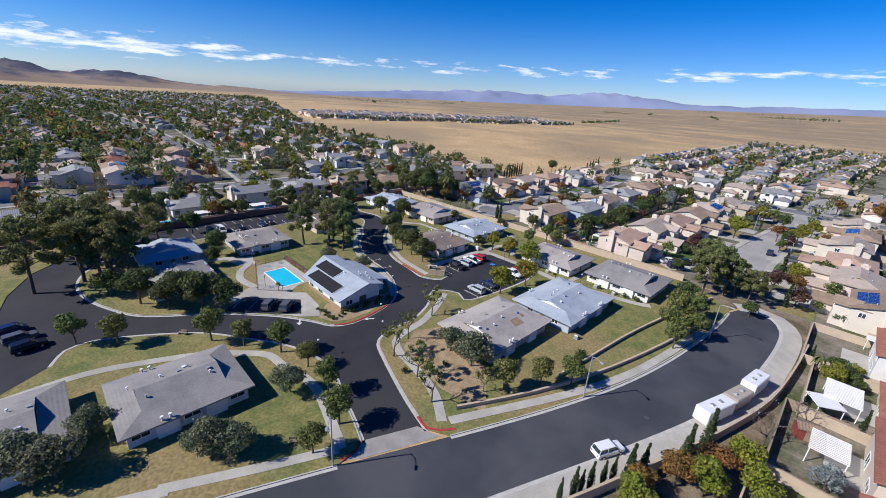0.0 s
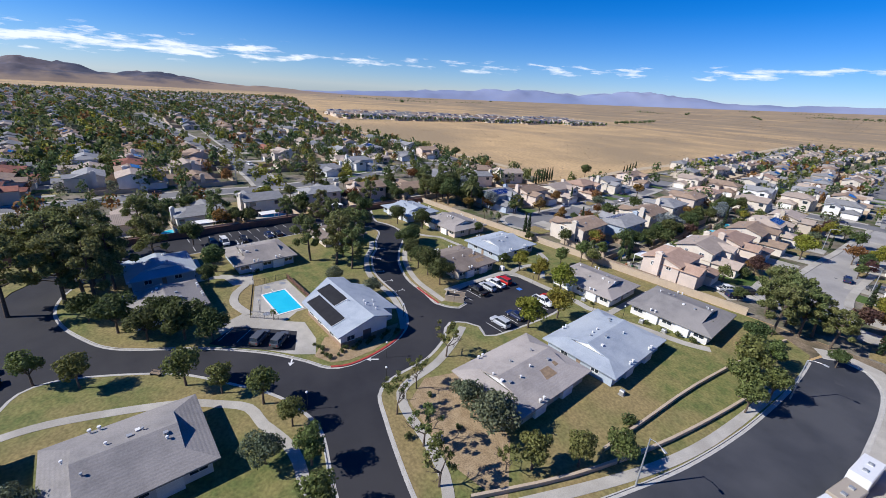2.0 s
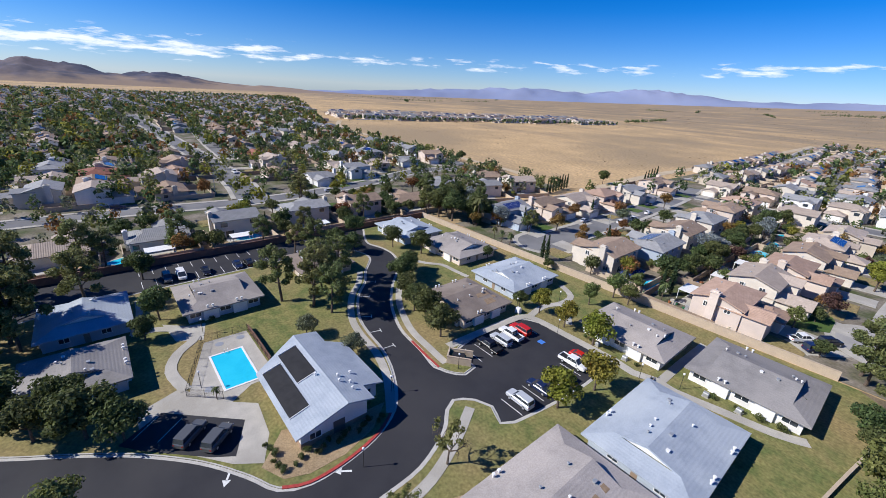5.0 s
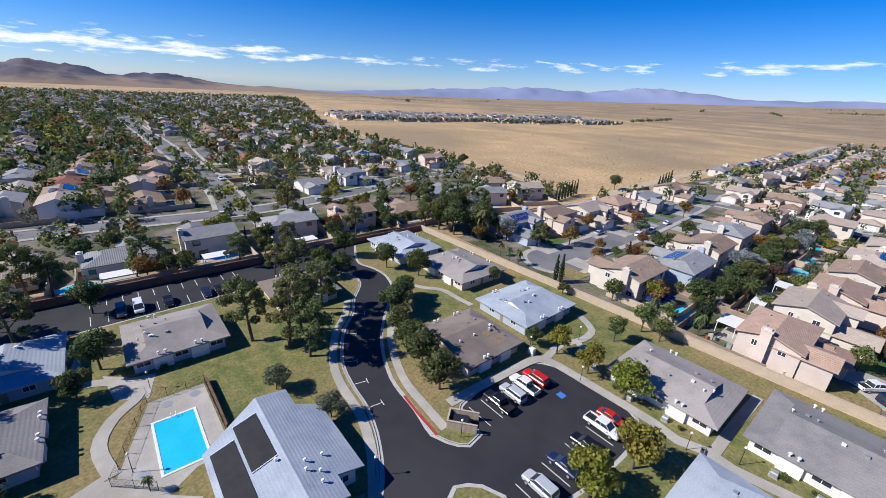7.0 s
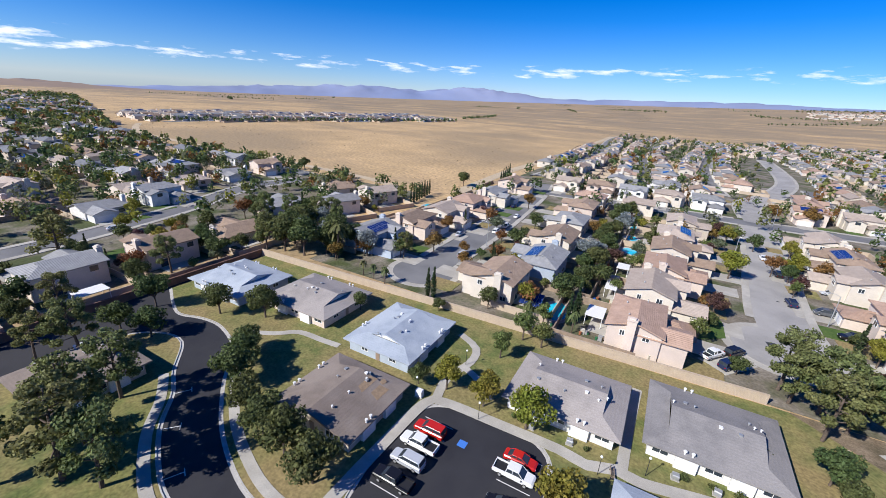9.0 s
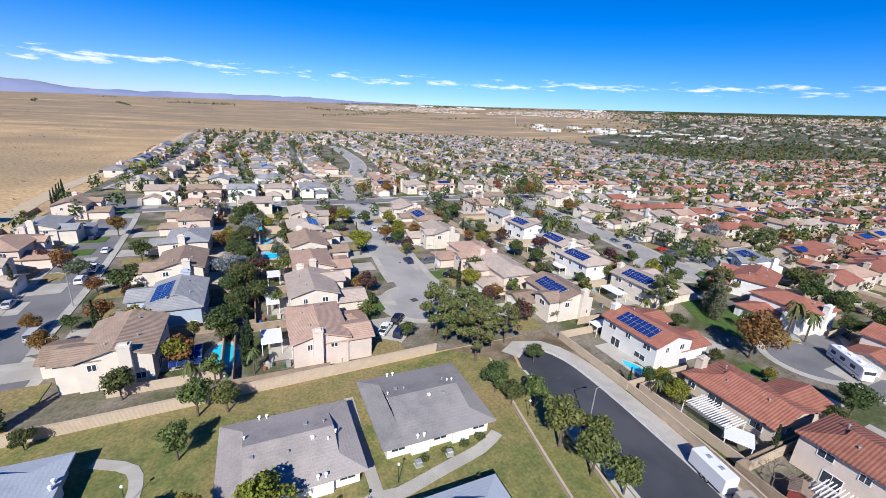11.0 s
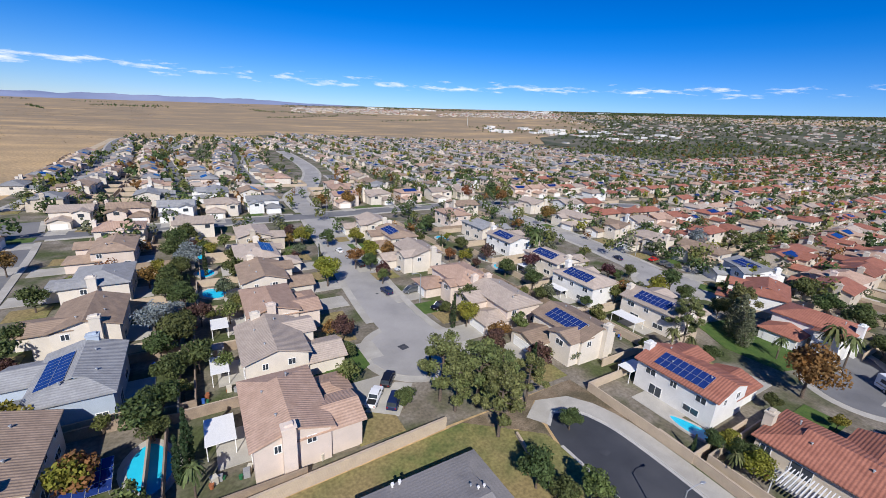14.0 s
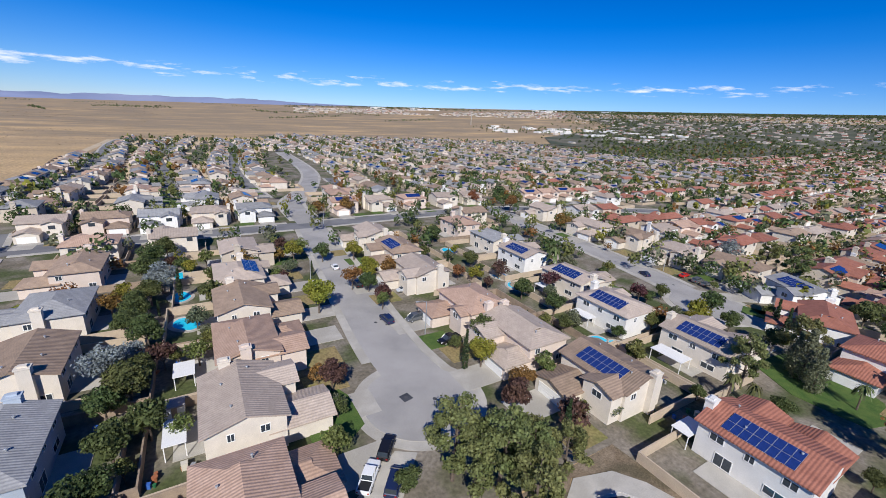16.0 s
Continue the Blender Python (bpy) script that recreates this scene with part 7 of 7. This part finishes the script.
for row in ((-67.2, 139.5, 4, 4.6, 10), (-56.6, 199, 20, 4.5, 7.5), (-57.6, 232, 0, 4, 7.5), (-58, 216, 0, 4, 7), (30.4, 146.5, 10, 4, 8), (27.4, 152, 60, 3, 4.5), (32, 195, 0, 4, 8), (31, 186, 0, 4, 7), (-160.5, 60, 0, 4, 8), (-158, 6, 0, 4.5, 8), (30, 225, 0, 4, 7), (-158, 28, 0, 4, 8), (10.4, 107.5, 6, 2.4, 9), (-143, 204, 0, 4, 8)):
    garden_pool(*row)


def patio_cover(x, y, a, w, d, h=2.6, slats=False):
    root = thing("patio_cover", "white patio cover on slim posts", "patio cover", pose(x, y, 0.05, 0, 0, a), "patio covers")
    if slats:
        for k in range(int(d / 0.45)):
            part("slat", Geo().box(-w / 2, -0.06, 0, w / 2, 0.06, 0.15), WHITE, root).location = (0, -d / 2 + 0.45 * k + 0.2, h)
    else:
        part("panel", Geo().box(-w / 2, -d / 2, h, w / 2, d / 2, h + 0.12), WHITE, root)
    for sx in (-1, 1):
        for sy in (-1, 1):
            part("post", Geo().box(-0.06, -0.06, 0, 0.06, 0.06, h), WHITE, root).location = (sx * (w / 2 - 0.2), sy * (d / 2 - 0.2), 0)


for row in ((-58.6, 140, 0, 4, 6), (-57.6, 158, 0, 3, 6), (-56.6, 175, 0, 3.4, 5), (9.2, 92, 0, 5, 8, 2.7, True), (33.6, 138, 0, 4, 7), (8.6, 74, 0, 4.5, 6, 2.6, True), (31, 160, 0, 3, 6), (35, 178, 0, 3, 6), (14, 123, 0, 5, 3), (7.2, 86.6, 30, 4, 4), (-156.6, 57, 0, 4, 6), (-156, 82, 0, 4, 6), (-156, 36, 0, 4, 7)):
    patio_cover(*row)


def ground_solar(x, y, a):
    root = thing("solar_rack", "ground mounted rack of dark blue solar panels", "solar panels", pose(x, y, 0.05, 0, 0, a))
    solar_array(root, Matrix.Translation((0, 0, 1.9)) @ pose(0, 0, 0, 18), 4, 3, 1.3, 1.6)
    for sx in (-2.2, 2.2):
        part("leg", Geo().tube((0, -1.8, 0), (0, -1.8, 1.45), 0.05, 0.05).tube((0, 1.8, 0), (0, 1.8, 2.5), 0.05, 0.05), STEEL, root).location = (sx, 0, 0)


ground_solar(-73.5, 138.6, 0)


def shed(x, y, a, mat, roof, label):
    root = thing("shed", label, "shed", pose(x, y, 0.05, 0, 0, a), "garden sheds")
    w_, r_, g_ = Geo(), Geo(), Geo()
    wing_geo(w_, r_, g_, 2.8, 2.2, 2.0, 0.4, 0.2)
    part("wall", w_, mat, root), part("roof", r_, roof, root)
    part("door", Geo().box(-0.4, -0.03, 0, 0.4, 0.02, 1.8), WOODF, root).location = (0, -1.11, 0.05)


shed(6.0, 77.5, 20, plain("red shed paint", (0.22, 0.05, 0.04), 0.7), TILE_BROWN, "small red garden shed in a yard")
shed(-65.2, 186, 10, WOODF, TILE_RED, "small wooden garden shed with a red roof"), shed(-58, 166, 0, STUCCO[2], SHING_GREY, "small white garden shed"), shed(-62, 222, 0, STUCCO[4], SHING_BROWN, "small tan garden shed")

# ---- loose yard clutter: pots, boxes, bins ----
rc = random.Random(21)
CLUT = [plain(n_ + " plastic", c_, 0.5) for n_, c_ in (("blue", (0.04, 0.12, 0.4)), ("green", (0.03, 0.15, 0.06)), ("grey", (0.3, 0.3, 0.3)), ("terracotta", (0.35, 0.13, 0.06)), ("cream", (0.6, 0.55, 0.45)))]
POTS = []
for i, mt in enumerate(CLUT):
    g = Geo().tube((0, 0, 0), (0, 0, 0.75), 0.26, 0.36, 8) if i % 2 else Geo().box(-0.35, -0.3, 0, 0.35, 0.3, 0.95).box(-0.38, -0.36, 0.95, 0.38, 0.34, 1.03)
    POTS.append(g.mesh("garden_bin", mt))
for x, y, n in ((-56, 132.6, 16), (-46, 131.4, 12), (-59, 152, 8), (-60, 168, 6), (-59, 180, 5), (20, 126, 6), (-66, 166, 6), (-70, 132.6, 6), (8, 98, 5), (30, 134, 4)):
    for _ in range(n):
        ob = new("garden_bin", rc.choice(POTS))
        s_ = rc.uniform(0.6, 1.2)
        ob.matrix_basis = pose(x + rc.uniform(-4.5, 4.5), y + rc.uniform(-1.3, 1.3), 0.04, 0, 0, rc.uniform(0, 360)) @ Matrix.Diagonal((s_, s_, s_, 1))
        tagged(ob, "plastic bin or pot in a backyard", "garden bin", "backyard clutter")


# ---- open field: scrub, tracks and the far town ----
def field_scrub():
    g, rnd = Geo(), random.Random(5)
    k = 0
    while k < 5200:
        x, y = rnd.uniform(-1500, -145), rnd.uniform(235, 2200)
        if in_north(x, y) or in_west(x, y) or in_strip(x, y) or noise.noise(Vector((x * 0.01, y * 0.004, 3))) < -0.05:
            continue
        k += 1
        z, s = terrain(x, y), rnd.uniform(0.22, 0.6) * (1 + y / 1500)
        leaf_cloud(g, (x, y, z + s * 0.35), s, s, s * 0.5, 4, s * 0.7, rnd, 0.3)
    tagged(part("field_scrub", g, leaves("dry scrub", (0.30, 0.235, 0.13), (0.25, 0.20, 0.115))), "low dry scrub scattered over the open field", "scrub", kind="stuff")


field_scrub()
TRACK = material("pale dirt track", (0.52, 0.42, 0.28), (0.46, 0.36, 0.24), 0.1, 0.95, 2, 0.2)
for nm, pts, w in (("track_1", [(-175, 224), (-200, 234), (-300, 240), (-466, 248), (-560, 290)], 6), ("track_2", [(-146, 240), (-150, 330), (-146, 450), (-146, 800)], 7)):
    line = [Vector((p.x, p.y, terrain(p.x, p.y))) for p in smooth_line(pts, 12)]
    tagged(part(nm, ribbon(Geo(), line, -w / 2, w / 2, 0.12), TRACK), "pale dirt track across the field", "track", kind="structure")


def far_town():
    """Low estates, pale halls and tree belts near the horizon, too far to tell the houses apart."""
    rnd = random.Random(31)
    box, halls, woods = Geo(), Geo(), []
    roofs = [Geo(), Geo(), Geo()]

    def at(a, r):
        return CENTRE.x + r * math.cos(radians(a)), CENTRE.y + r * math.sin(radians(a))

    def home(x, y):
        wing_geo(box, rnd.choice(roofs), box, rnd.uniform(11, 16), rnd.uniform(9, 12), rnd.uniform(2.8, 4.5), 0.3, m=pose(x, y, terrain(x, y), 0, 0, rnd.choice((0, 90)) + rnd.uniform(-5, 5)))

    # estates under trees in the east, thinning with distance
    for _ in range(1500):
        x, y = at(rnd.uniform(-12, 39) + rnd.gauss(0, 4), math.sqrt(rnd.uniform(900 ** 2, 2900 ** 2)))
        if not (in_north(x, y) or in_east(x, y)) or x > 1250:
            home(x, y)
    # an estate beyond the open land in the north east
    for _ in range(900):
        x, y = at(rnd.uniform(44, 79), rnd.uniform(2250, 3000))
        if noise.noise(Vector((x * 0.0022, y * 0.0022, 1))) > -0.25:
            home(x, y)
            if rnd.random() < 0.8:
                woods.append((x + rnd.uniform(-15, 15), y + rnd.uniform(-15, 15), rnd.uniform(5, 9), 1.0))
    # school and trade halls
    for _ in range(30):
        x, y = at(rnd.uniform(30, 54), rnd.uniform(1320, 1680))
        w, d, z = rnd.uniform(18, 50), rnd.uniform(14, 30), terrain(x, y)
        halls.box(x - w / 2, y - d / 2, z - 2, x + w / 2, y + d / 2, z + rnd.uniform(4.5, 8))
        for _ in range(9):
            woods.append((x + rnd.uniform(-80, 80), y + rnd.uniform(-80, 80), rnd.uniform(5, 10), 1.1))
    for _ in range(7):
        x, y = at(rnd.uniform(30, 75), rnd.uniform(2900, 3500))
        w, d, z = rnd.uniform(60, 160), rnd.uniform(40, 70), terrain(x, y)
        halls.box(x - w / 2, y - d / 2, z - 2, x + w / 2, y + d / 2, z + rnd.uniform(7, 11))
    for _ in range(10500):
        x, y = at(rnd.uniform(-12, 38) + abs(rnd.gauss(0, 5)), math.sqrt(rnd.uniform(800 ** 2, 3900 ** 2)))
        if noise.noise(Vector((x * 0.004, y * 0.004, 8))) > -0.3:
            woods.append((x, y, rnd.uniform(6, 13), rnd.uniform(1.0, 1.5)))
    for _ in range(1600):
        x, y = at(rnd.uniform(38, 80), rnd.uniform(3000, 4300))
        if noise.noise(Vector((x * 0.001, y * 0.004, 8))) > 0.0:
            woods.append((x, y, rnd.uniform(7, 12), 1.6))
    tagged(part("far_town", box, STUCCO[0]), "pale buildings of a distant town", "town", kind="stuff")
    tagged(part("far_halls", halls, STUCCO[2]), "white flat roofed halls of a distant town", "town", kind="stuff")
    for g, mat, word in zip(roofs, (TILE_TAN, TILE_GREY, TILE_RED), ("tan", "grey", "red")):
        tagged(part("far_town_roofs", g, mat), word + " roofs of a distant town", "town", kind="stuff")
    scatter("far_woods", woods, LEAF_DARK, "dark tree belts of a distant town", 50)


far_town()


def chimney_stack(x, y):
    root = thing("radio_mast", "tall pale mast far off above the town", "mast", pose(x, y, terrain(x, y)))
    part("shaft", Geo().tube((0, 0, 0), (0, 0, 45), 1.6, 1.0, 8), CONC, root)


chimney_stack(900, 1500)
